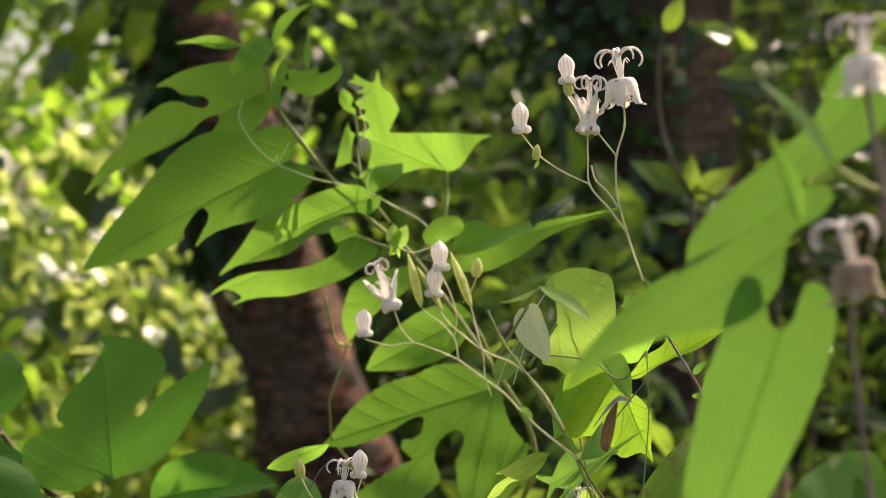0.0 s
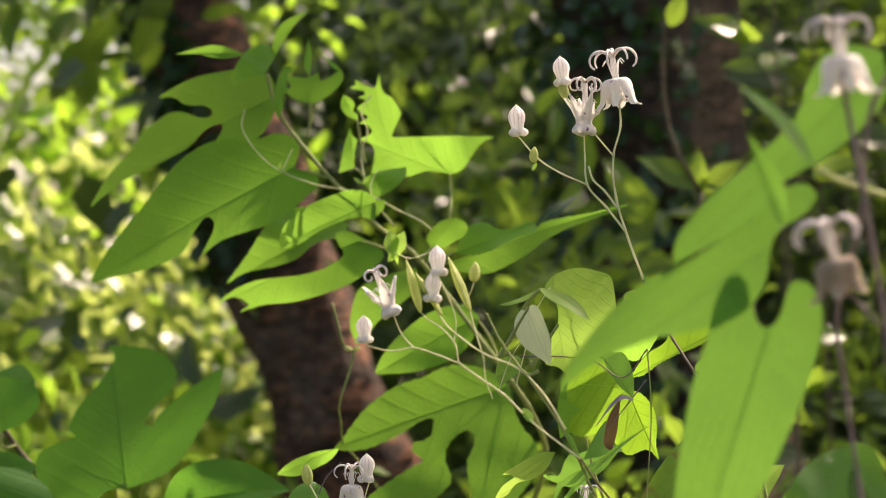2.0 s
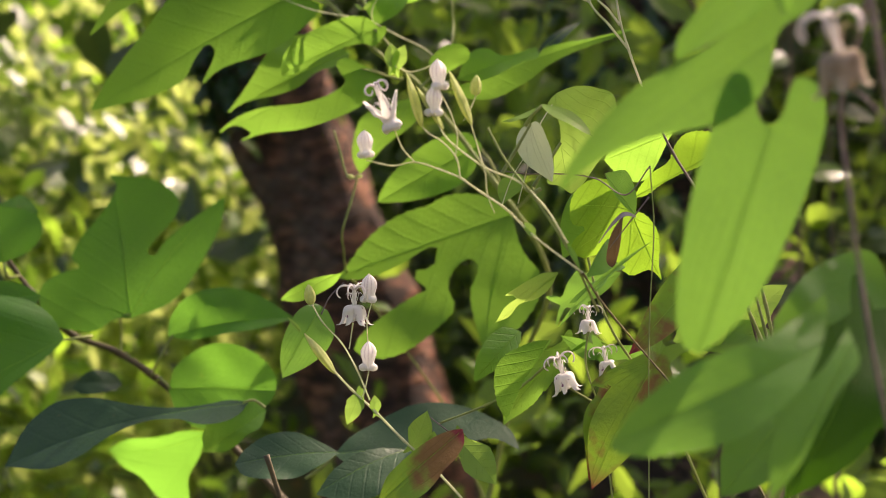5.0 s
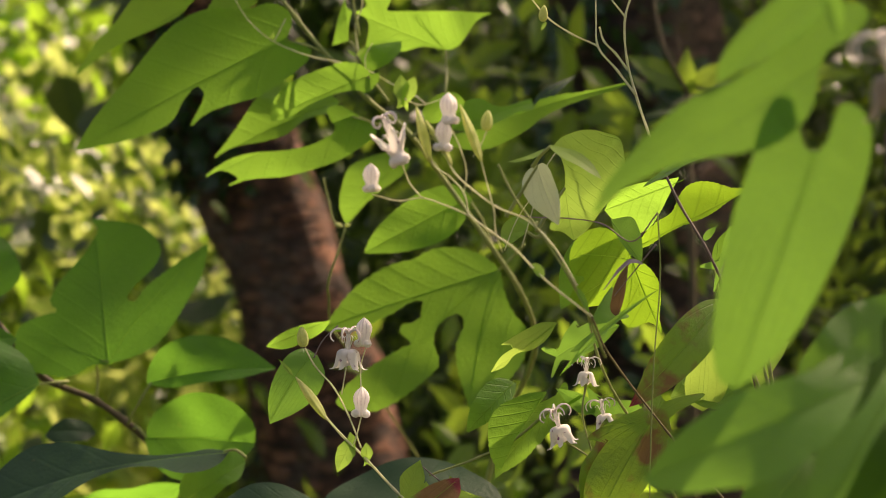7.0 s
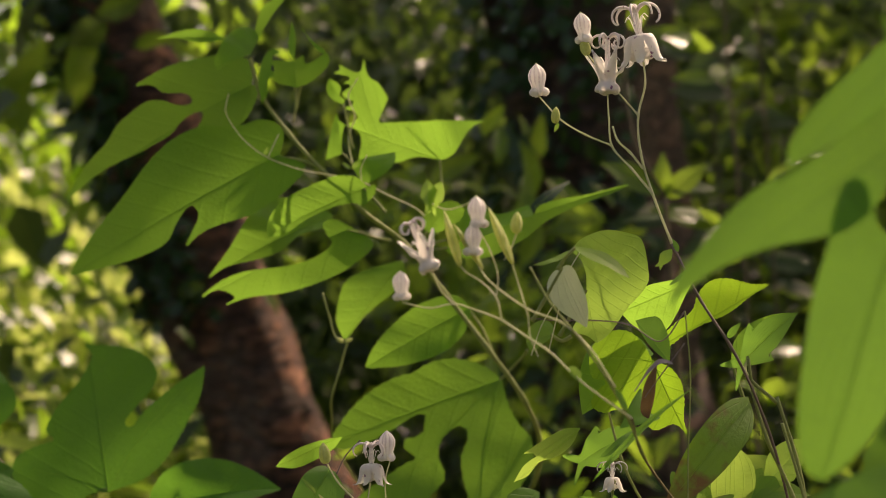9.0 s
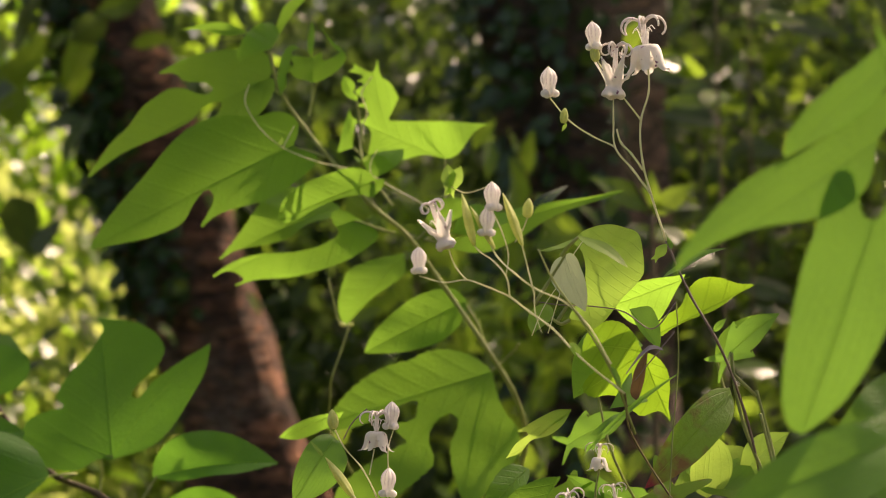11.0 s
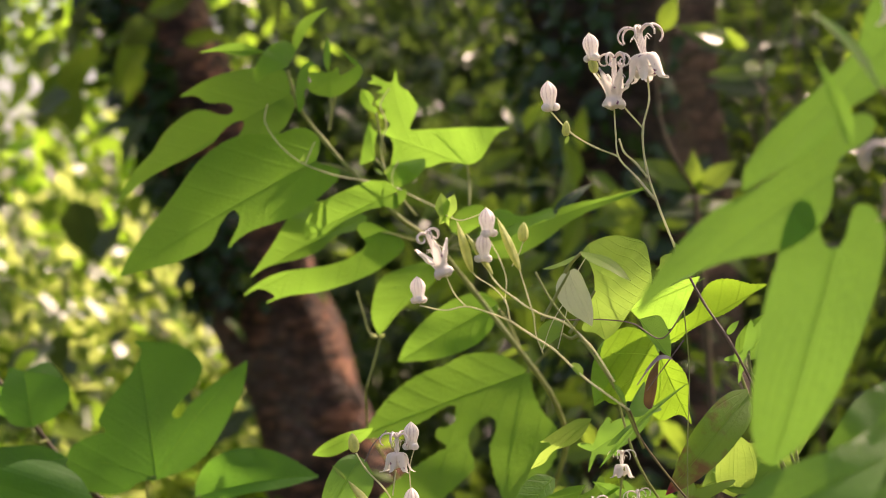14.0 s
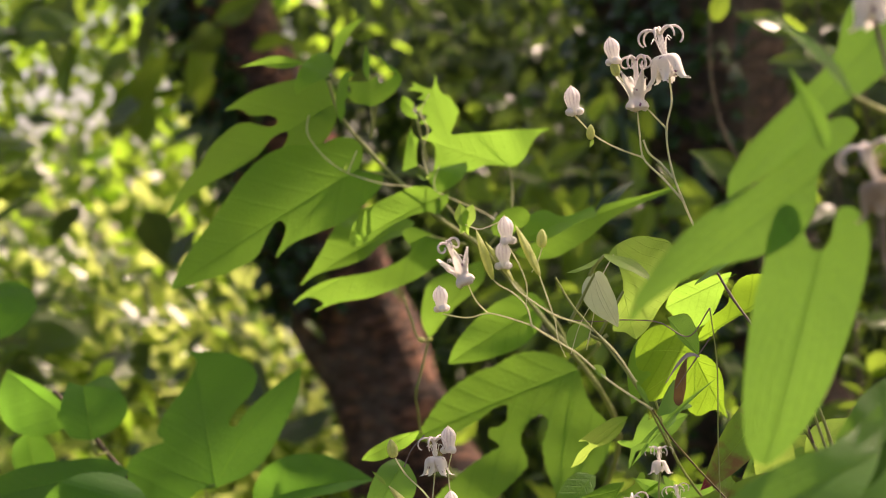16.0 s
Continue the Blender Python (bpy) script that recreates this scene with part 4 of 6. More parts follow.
def sapling(place, height, lean, n, size, material, label, seed, category="shrub"):
    """A young shrub: a thin leaning stem with twigs and separate lance-shaped leaves."""
    rng = random.Random(seed)
    t = thing("sapling", place, label, category, "forest saplings")
    base = Vector(place)
    tops = [base + Vector((lean[0] * f ** 1.5, lean[1] * f ** 1.5, height * f)) for f in (0, 0.3, 0.6, 0.85, 1.0)]
    stem(t, tops, 0.003, 0.0012, M_TWIG)
    path = spline(tops, 10)
    for i in range(n):
        p = path[int(len(path) * (0.35 + 0.63 * (i + rng.random() * 0.5) / n))]
        w = i * 2.4 + rng.uniform(-0.4, 0.4)
        out = Vector((math.cos(w), math.sin(w) * 0.7, rng.uniform(-0.15, 0.55))).normalized()
        q = p + out * size * rng.uniform(0.5, 0.9)
        stem(t, [p, (p + q) / 2 + Vector((0, 0, 0.008)), q], 0.0014, 0.0008, M_TWIG, "twig")
        for k in (-1, 0, 1):
            d = (out + Vector((-out.y, out.x, 0)) * k * 0.9 + Vector((0, 0, rng.uniform(-0.5, 0.1)))).normalized()
            leaf(t, q, q + d * size * rng.uniform(0.75, 1.2), (rng.uniform(-0.3, 0.3), -0.75, 0.6), "lance" if seed % 2 else "ovate", material, vein=False, wide=1.15)
    return t


# ---------- the place ----------

ground_n = 60
gx = np.sign(np.linspace(-1, 1, ground_n)) * np.abs(np.linspace(-1, 1, ground_n)) ** 3 * 300
gv = [(x, y + 4, 0.10 * noise.noise(Vector((x * 0.5, y * 0.5, 0))) + 0.04 * noise.noise(Vector((x * 2, y * 2, 3))) - 0.05) for y in gx for x in gx]
gf = [(j * ground_n + i, j * ground_n + i + 1, (j + 1) * ground_n + i + 1, (j + 1) * ground_n + i) for j in range(ground_n - 1) for i in range(ground_n - 1)]
ground = new("ground", mesh_of("ground", gv, gf))
ground.data.materials.append(M_SOIL)
tagged(ground, "brown shaded forest floor of soil and litter", "ground", kind="structure")


def tree(label, axis, radii, limbs, crown, seed, bark):
    """A tree: swelling rough trunk through the axis points, limbs, and a crown of loose leaves."""
    base = Vector(axis[0])
    t = thing("tree", base, label, "tree", "forest trees")
    path = spline([Vector(p) - base for p in axis], 14)
    sides, verts, faces = 40, [], []
    for i, p in enumerate(path):
        f = i / (len(path) - 1) * (len(radii) - 1)
        k = min(int(f), len(radii) - 2)
        r = radii[k] + (radii[k + 1] - radii[k]) * (f - k)
        for s in range(sides):
            w = 2 * math.pi * s / sides
            d = Vector((math.cos(w), math.sin(w), 0))
            q = p + d * r
            bumpy = 0.05 * noise.noise(q * 3.5 + Vector((seed, 0, 0))) + 0.018 * noise.noise(Vector((q.x * 9, q.y * 9, q.z * 22)))
            verts.append(p + d * (r * (1 + 0.10 * math.cos(3 * w + seed)) + bumpy * (r / 0.2)))
    for i in range(len(path) - 1):
        for s in range(sides):
            q = (s + 1) % sides
            faces.append((i * sides + s, i * sides + q, (i + 1) * sides + q, (i + 1) * sides + s))
    part("trunk", mesh_of("trunk", verts, faces), bark, t)
    rng = random.Random(seed)
    for pts, r in limbs:
        v, f = tube([Vector(p) - base for p in pts], r, r * 0.3, 12, 8)
        part("limb", mesh_of("limb", v, f), bark, t)
    for low, high, n in crown:
        pos, nrm = clumps(seed, n, low, high, 0.28, 60)
        for gap, r in CROWN_GAPS:
            d = pos - np.array(gap)
            d = d - np.outer(d @ np.array(sun_dir), np.array(sun_dir))
            open_sky = (np.linalg.norm(d, axis=1) < r) & (np.random.RandomState(seed).rand(len(pos)) > 0.08)
            pos, nrm = pos[~open_sky], nrm[~open_sky]
        sz = np.random.RandomState(seed).uniform(0.06, 0.11, len(pos))
        ob = scatter("crown", pos - np.array(base), nrm, sz, M_BUSH_LIT, "", "", kind="", seed=seed)
        ob.parent = t
    return t


# gaps in the crowns through which the sun reaches the glade and the edge of the first trunk
CROWN_GAPS = [((-0.92, 4.75, 0.55), 0.34), ((-0.29, 4.85, 1.16), 0.18), ((-0.85, 5.6, 0.62), 0.35), ((-1.25, 6.2, 1.12), 0.42), ((-0.95, 5.7, 0.85), 0.30), ((-0.13, 4.85, 0.72), 0.20), ((-0.20, 4.85, 0.98), 0.20)]
tree_a = tree("leaning brown flaky-barked forest tree wrapped in ivy", [(-0.06, 4.94, -0.05), (-0.10, 4.94, 0.05), (-0.30, 4.94, 0.86), (-0.67, 4.94, 1.93), (-1.05, 4.94, 3.21), (-1.45, 5.24, 5.73)], [0.24, 0.20, 0.148, 0.138, 0.125, 0.08],
              [([(-1.09, 4.95, 3.6377), (-2.0486, 5.4399, 4.7914), (-3.2332, 5.7399, 5.9317)], 0.06)], [((-4.5, 3.5, 5.2), (-0.6, 7.5, 7.6), 60)], 3, M_BARK)
# Crown boxes stay out of view, placed to shade the background and both trunks.
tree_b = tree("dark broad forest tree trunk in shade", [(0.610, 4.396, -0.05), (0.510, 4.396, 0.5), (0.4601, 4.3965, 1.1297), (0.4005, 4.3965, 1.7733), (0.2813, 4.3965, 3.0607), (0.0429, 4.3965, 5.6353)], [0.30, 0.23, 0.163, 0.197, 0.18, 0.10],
              [([(0.1919, 4.3965, 4.0261), (-0.7677, 4.9965, 5.0698), (-1.8273, 5.3965, 6.1135)], 0.07), ([(0.2694, 4.3965, 3.1894), (1.1336, 4.7965, 3.5756), (2.7, 5.4, 3.8)], 0.06)], [((2.6, 8.3, 4.2), (8.5, 13.5, 5.9), 380), ((1.7, 4.9, 2.7), (3.4, 5.9, 4.6), 120), ((0.3, 5.8, 3.4), (2.1, 6.7, 5.0), 95)], 5, M_BARK_SHADE)

# ivy on the first trunk
rng = np.random.RandomState(11)
bot, top_ = np.array((-0.03, 4.94, 0.02)), np.array((-0.87, 4.94, 2.57))
f = rng.uniform(0.43, 1, 1500)
w = rng.uniform(2.3, 4.6, 1500) - 1.0 * (f > 0.75) * rng.rand(1500)
rad = 0.17 + 0.05 * rng.rand(1500) - 0.03 * f
cen = bot + (top_ - bot) * f[:, None] + np.stack([np.cos(w) * rad, np.sin(w) * rad, 0 * w], 1)
nr = np.stack([np.cos(w), np.sin(w), 0.5 + 0 * w], 1) + rng.normal(size=(1500, 3)) * 0.35
nr /= np.linalg.norm(nr, axis=1, keepdims=True)
scatter("ivy", cen, nr, rng.uniform(0.025, 0.055, 1500), M_IVY, "dark glossy ivy leaves climbing the trunk", "ivy", seed=2, aspect=0.9)

# ivy and moss on the second trunk
f = rng.uniform(0, 1, 900)
w = rng.uniform(2.2, 5.2, 900)
low2, high2 = np.array((0.4601, 4.3965, 0.6297)), np.array((0.3767, 4.3965, 2.0308))
cen = low2 + (high2 - low2) * f[:, None] + np.stack([np.cos(w), np.sin(w), 0 * w], 1) * (0.205 + 0.045 * rng.rand(900))[:, None]
nr = np.stack([np.cos(w), np.sin(w), 0.5 + 0 * w], 1) + rng.normal(size=(900, 3)) * 0.4
nr /= np.linalg.norm(nr, axis=1, keepdims=True)
scatter("ivy", cen, nr, rng.uniform(0.03, 0.06, 900), M_IVY, "sparse dark ivy leaves on the shaded trunk", "ivy", seed=9, aspect=0.8)

# unseen limb added to the second tree dapples near plants; gaps light chosen leaves
def shade_bough(tree_base, points, reach, n, sizes, seed, thick=0.045):
    """Adds an unseen limb with drooping leafy sprays for shade; gaps let sun shafts through."""
    o = tree_base.location
    v, f = tube([Vector(p) - o for p in points], thick, thick * 0.18, 12, 8, knots=0.1)
    part("limb", mesh_of("limb", v, f), M_BARK_SHADE, tree_base)
    rng = np.random.RandomState(seed)
    line = np.array([tuple(q) for q in spline(points[1:], 20)])
    p = line[rng.randint(0, len(line), n)] + rng.normal(size=(n, 3)) * reach
    keep = np.ones(n, bool)
    for x, y, z, r in SHAFTS:
        d = p - np.array((x, y, z))
        along = d @ np.array(sun_dir)
        keep &= np.linalg.norm(d - np.outer(along, np.array(sun_dir)), axis=1) > r + 0.03
    p = p[keep]
    q = rng.normal(size=p.shape) * 0.5 + np.array((0.3, 0.2, 0.9))
    ob = scatter("foliage", p - np.array(o), q / np.linalg.norm(q, axis=1, keepdims=True), rng.uniform(*sizes, len(p)), M_BUSH_MID, "", "", kind="stuff", seed=seed)
    ob.parent = tree_base


SHAFTS = [(0.066, 0.49, 1.117, 0.032), (-0.130, 1.22, 1.222, 0.024), (-0.065, 1.22, 1.238, 0.022), (0.012, 1.27, 1.100, 0.020), (-0.06, 1.27, 1.085, 0.020), (-0.008, 1.25, 1.260, 0.022), (0.050, 0.86, 1.170, 0.075), (0.073, 0.93, 1.130, 0.038), (-0.075, 1.23, 1.184, 0.024), (-0.168, 1.25, 1.262, 0.042), (0.077, 0.52, 1.192, 0.033), (0.102, 0.90, 1.161, 0.030), (-0.015, 1.29, 1.053, 0.050), (0.071, 0.88, 1.269, 0.060), (-0.013, 0.74, 1.188, 0.060), (-0.039, 0.88, 1.107, 0.050), (0.066, 0.92, 1.077, 0.030)]
shade_bough(tree_b, [(0.29, 4.40, 3.00), (0.85, 3.50, 3.15), (1.40, 2.45, 3.05), (1.75, 1.75, 2.85), (1.95, 1.25, 2.60)], (0.34, 0.30, 0.22), 1000, (0.05, 0.10), 81)
shade_bough(tree_b, [(1.75, 1.75, 2.85), (1.20, 1.55, 2.35), (0.75, 1.42, 1.95), (0.38, 1.36, 1.72), (0.16, 1.30, 1.66)], (0.09, 0.08, 0.05), 120, (0.04, 0.08), 83, 0.010)

# undergrowth and woods behind, with gaps through which the sun reaches the first trunk and a small glade
TRUNK, LEAN = np.array((-0.25, 4.94, 0.88)), -0.35
GLADES = [((-0.95, 4.70, 0.55), 0.60, 0.36), ((-0.95, 5.40, 0.62), 0.60, 0.30), ((-1.27, 7.03, 0.95), 0.75, 0.50), ((-1.10, 5.60, 0.98), 0.85, 0.50)]


def hedge(name, seed, n, low, high, spread, per, sizes, material, label, category="bushes", aspect=0.5, aim=None, flat=1.0):
    lit = material == M_BUSH_LIT
    p, q = clumps(seed, n, low, high, spread, per, 1.0, tuple(sun_dir * 0.9) if lit else (0, -0.35, 0.75), 0.45 if lit else 0.75)
    if aim:
        p, q = clumps(seed, n, low, high, spread, per, 1.0, aim, 0.24 if flat > 0.5 else 0.14)
    p[:, 2] = np.abs(p[:, 2])
    away = (p[:, 1] - TRUNK[1]) / sun_dir.y
    hit = p - np.outer(away, np.array(sun_dir))
    lit_up = np.zeros(len(p), bool)
    for place, wide, tall in GLADES:
        d = p - np.array(place)
        inside = np.abs(d[:, 0] - d[:, 1] * sun_dir.x / sun_dir.y) < wide
        lit_up |= (d[:, 1] > 0.9) & inside & (np.abs(d[:, 2] - d[:, 1] * sun_dir.z / sun_dir.y) < tall)
    gap = (away > 0.15) & (np.abs(hit[:, 0] - TRUNK[0] - LEAN * (hit[:, 2] - TRUNK[2])) < 0.26) & (np.abs(hit[:, 2] - TRUNK[2]) < 0.34)
    gap |= lit_up & (np.random.RandomState(seed).rand(len(p)) > 0.06)
    p, q = p[~gap], q[~gap]
    return scatter(name, p, q, np.random.RandomState(seed).uniform(*sizes, len(p)), material, label, category, seed=seed + 50, aspect=aspect, flat=flat, lean=0.6 if flat > 0.5 else 1.0)


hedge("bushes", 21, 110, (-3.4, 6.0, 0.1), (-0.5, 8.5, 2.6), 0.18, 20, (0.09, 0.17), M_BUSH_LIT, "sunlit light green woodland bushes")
# Glossy leaves added and turned to mirror the sun, standing in for background highlights.
hedge("bushes", 41, 60, (-2.9, 4.8, 0.3), (-0.55, 8.0, 2.3), 0.22, 16, (0.05, 0.09), M_GLINT, "added waxy leaves turned to glint in the sun", aim=(0.70, -0.43, 0.56))
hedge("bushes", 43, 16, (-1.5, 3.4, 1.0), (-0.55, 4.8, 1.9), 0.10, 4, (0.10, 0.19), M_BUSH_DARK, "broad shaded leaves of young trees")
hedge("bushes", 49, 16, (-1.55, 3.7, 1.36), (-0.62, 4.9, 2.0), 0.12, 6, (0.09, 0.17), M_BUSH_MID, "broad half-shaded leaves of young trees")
hedge("bushes", 44, 60, (-1.72, 5.63, 0.80), (-0.82, 7.03, 1.42), 0.12, 8, (0.08, 0.15), M_BUSH_BRIGHT, "leaves in a glade, sunlight put into their pale colour", aim=tuple(sun_dir))
hedge("bushes", 45, 55, (-1.5586, 5.5278, 0.6456), (-0.6086, 6.6278, 1.0856), 0.12, 12, (0.07, 0.13), M_BUSH_BRIGHT, "undergrowth leaves in the glade, sunlight put into their colour", aim=tuple(sun_dir))
hedge("bushes", 46, 50, (-1.9, 5.5, 0.80), (-0.75, 6.6, 1.45), 0.18, 10, (0.07, 0.13), M_GLINT, "added waxy leaves turned to mirror the sun in the glade", aim=(0.70, -0.43, 0.56), flat=0.12)
hedge("bushes", 47, 44, (-1.7, 5.2, 0.55), (-0.55, 6.4, 1.15), 0.18, 10, (0.07, 0.13), M_GLINT, "low added waxy leaves turned to mirror the sun in the glade", aim=(0.70, -0.43, 0.56), flat=0.12)
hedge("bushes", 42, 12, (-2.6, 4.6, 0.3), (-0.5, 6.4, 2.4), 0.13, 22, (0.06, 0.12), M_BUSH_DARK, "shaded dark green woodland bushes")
hedge("bushes", 48, 80, (-2.6, 5.0, 0.1), (-0.8, 6.2, 0.95), 0.10, 16, (0.07, 0.13), M_BUSH_BRIGHT, "low undergrowth with sunlight put into its pale colour", aim=tuple(sun_dir))
hedge("bushes", 33, 120, (-2.8, 4.6, 0.05), (-0.75, 6.5, 0.9), 0.13, 15, (0.08, 0.16), M_BUSH_BRIGHT, "low undergrowth, its pale colour standing for sunlight")
hedge("bushes", 36, 50, (-1.0, 2.2, 0.1), (-0.45, 3.8, 0.95), 0.08, 12, (0.04, 0.08), M_BUSH_LIT, "low sunlit undergrowth")
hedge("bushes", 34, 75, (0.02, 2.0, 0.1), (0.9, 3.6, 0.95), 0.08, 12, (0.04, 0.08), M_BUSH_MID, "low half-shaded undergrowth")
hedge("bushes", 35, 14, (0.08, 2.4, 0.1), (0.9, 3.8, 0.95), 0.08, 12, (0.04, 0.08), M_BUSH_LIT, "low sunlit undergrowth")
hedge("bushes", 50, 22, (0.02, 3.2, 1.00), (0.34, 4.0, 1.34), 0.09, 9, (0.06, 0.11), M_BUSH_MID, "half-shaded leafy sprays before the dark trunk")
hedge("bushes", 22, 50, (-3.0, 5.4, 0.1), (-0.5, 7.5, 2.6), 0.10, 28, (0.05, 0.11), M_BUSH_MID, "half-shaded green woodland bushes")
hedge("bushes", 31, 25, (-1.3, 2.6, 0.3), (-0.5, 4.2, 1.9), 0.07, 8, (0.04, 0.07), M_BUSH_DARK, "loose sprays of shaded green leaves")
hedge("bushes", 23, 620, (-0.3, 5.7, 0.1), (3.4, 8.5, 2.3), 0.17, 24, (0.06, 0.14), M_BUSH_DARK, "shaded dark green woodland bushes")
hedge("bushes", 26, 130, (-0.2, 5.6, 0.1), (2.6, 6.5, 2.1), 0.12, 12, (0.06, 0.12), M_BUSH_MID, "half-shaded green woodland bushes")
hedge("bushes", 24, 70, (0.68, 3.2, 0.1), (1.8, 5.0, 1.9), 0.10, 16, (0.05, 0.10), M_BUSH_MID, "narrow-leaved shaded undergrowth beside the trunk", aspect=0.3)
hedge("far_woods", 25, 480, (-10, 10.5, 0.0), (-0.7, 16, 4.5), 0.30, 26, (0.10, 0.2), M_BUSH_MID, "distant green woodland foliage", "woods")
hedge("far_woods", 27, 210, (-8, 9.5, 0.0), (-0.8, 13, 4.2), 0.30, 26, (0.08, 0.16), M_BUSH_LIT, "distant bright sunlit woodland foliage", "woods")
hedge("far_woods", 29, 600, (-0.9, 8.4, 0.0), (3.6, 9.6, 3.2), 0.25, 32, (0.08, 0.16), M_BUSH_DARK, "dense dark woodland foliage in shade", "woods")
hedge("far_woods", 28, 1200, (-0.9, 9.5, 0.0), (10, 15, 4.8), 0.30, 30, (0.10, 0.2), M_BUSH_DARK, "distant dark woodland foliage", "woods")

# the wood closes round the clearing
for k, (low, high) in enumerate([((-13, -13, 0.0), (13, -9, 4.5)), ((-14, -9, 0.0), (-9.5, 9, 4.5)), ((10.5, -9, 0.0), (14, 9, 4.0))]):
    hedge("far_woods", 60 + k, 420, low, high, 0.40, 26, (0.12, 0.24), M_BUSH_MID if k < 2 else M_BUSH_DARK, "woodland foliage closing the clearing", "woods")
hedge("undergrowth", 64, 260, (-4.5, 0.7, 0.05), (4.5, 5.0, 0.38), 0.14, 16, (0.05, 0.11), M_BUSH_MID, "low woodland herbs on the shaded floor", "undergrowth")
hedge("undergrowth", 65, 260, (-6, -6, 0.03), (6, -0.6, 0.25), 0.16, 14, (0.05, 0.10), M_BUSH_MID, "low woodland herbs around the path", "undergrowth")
rng = np.random.RandomState(70)
lp = np.column_stack([rng.uniform(-7, 7, 6000), rng.uniform(-7, 9, 6000), np.zeros(6000)])
lp[:, 2] = [0.10 * noise.noise(Vector((x * 0.5, (y - 4) * 0.5, 0))) + 0.04 * noise.noise(Vector((x * 2, (y - 4) * 2, 3))) - 0.02 for x, y, z in lp]
ln = rng.normal(size=(6000, 3)) * 0.25 + np.array([0, 0, 1.0])
scatter("leaf_litter", lp, ln / np.linalg.norm(ln, axis=1, keepdims=True), rng.uniform(0.04, 0.10, 6000), M_LITTER, "brown fallen leaves on the forest floor", "leaf litter", seed=71, lean=1.0)


sapling((0.44, 2.6, 0.0), 1.58, (-0.02, 0.1), 9, 0.075, M_BUSH_MID, "young shrub with narrow half-shaded green leaves", 3)
sapling((0.56, 3.1, 0.0), 1.70, (-0.04, -0.1), 10, 0.085, M_BUSH_DARK, "young shrub with narrow dark green leaves", 5)
sapling((0.60, 3.6, 0.0), 1.75, (-0.05, 0.1), 9, 0.09, M_BUSH_DARK, "tall young shrub with narrow shaded leaves", 9)
sapling((0.36, 3.2, 0.0), 1.02, (0.06, 0.1), 8, 0.07, M_BUSH_MID, "low young shrub with narrow green leaves", 7)
sapling((-0.74, 2.7, 0.0), 1.62, (0.03, 0.1), 9, 0.08, M_BUSH_MID, "young shrub with oval green leaves", 12)


# ---------- plants ----------
mulberry = thing('mulberry_shoot', (0.0379, 1.3422, 1.0135), 'light green lobed mulberry shoot with insect-eaten leaves', 'shrub')
stem(mulberry, [(-0.1032, 1.2202, 1.3088), (-0.0979, 1.2202, 1.2883), (-0.083, 1.2202, 1.2652), (-0.0614, 1.2202, 1.2395), (-0.0432, 1.2202, 1.2196), (-0.0203, 1.2324, 1.2009), (0.0015, 1.2445, 1.1722), (0.0252, 1.2445, 1.1385), (0.0459, 1.2567, 1.1073), (0.0577, 1.2934, 1.073), (0.0379, 1.3422, 1.0135)], 0.001112, 0.001729, label='green woody stem')
stem(mulberry, [(0.0379, 1.3422, 1.0135), (-0.002, 1.4032, 0.8335), (-0.0088, 1.4398, 0.2763), (-0.0031, 1.4642, -0.6162)], 0.001729, 0.001729)
stem(mulberry, [(-0.0475, 1.2202, 1.2454), (-0.0489, 1.2202, 1.262), (-0.045, 1.2202, 1.2736), (-0.0483, 1.2202, 1.2851), (-0.0424, 1.2202, 1.2951)], 0.000556, 0.000321, M_STEM_PALE)
leaf(mulberry, (-0.0894, 1.2200, 1.2529), (-0.2050, 1.1893, 1.1897), (0.05, -0.93, 0.36), 'two_lobed', petiole=[(-0.0758, 1.2200, 1.2493), (-0.0696, 1.2200, 1.2466)], ribs=[(0.99, 0.00), (0.53, 0.15)], arch=0.03, wave=0.012, fold=0.08, teeth=0.005, n_teeth=130)
leaf(mulberry, (-0.1099, 1.2500, 1.2941), (-0.2140, 1.2453, 1.2337), (-0.12, -0.95, 0.28), 'deep_lobed', petiole=[(-0.1011, 1.2500, 1.2894), (-0.0984, 1.2500, 1.2867)], ribs=[(0.99, 0.00), (0.42, -0.28), (0.24, 0.10)], fold=0.12, wave=0.012, teeth=0.005, n_teeth=130)
leaf(mulberry, (-0.1159, 1.2200, 1.3203), (-0.1566, 1.2206, 1.3220), (0.00, -0.94, 0.35), 'small_tapered', petiole=[(-0.1083, 1.2200, 1.3160), (-0.1040, 1.2200, 1.3104)])
leaf(mulberry, (-0.1016, 1.2000, 1.3086), (-0.1208, 1.1904, 1.3013), (0.37, -0.90, 0.21), 'half_fold', arch=0.08)
leaf(mulberry, (-0.0998, 1.2100, 1.3151), (-0.0752, 1.2045, 1.3442), (-0.22, -0.98, 0.00), 'top_blade', fold=0.35)
leaf(mulberry, (-0.0961, 1.2000, 1.2806), (-0.0884, 1.2060, 1.3118), (0.31, -0.94, 0.10), 'eaten_strip')
leaf(mulberry, (-0.0772, 1.2100, 1.2898), (-0.0771, 1.2136, 1.3072), (-0.10, -0.97, 0.20), 'eaten_round', petiole=[(-0.0779, 1.2100, 1.2807), (-0.0795, 1.2100, 1.2702)])
leaf(mulberry, (-0.0782, 1.2200, 1.3061), (-0.0788, 1.2196, 1.3292), (0.53, -0.85, 0.00), 'upright_blade', petiole=[(-0.0782, 1.2200, 1.2978), (-0.0785, 1.2200, 1.2846)])
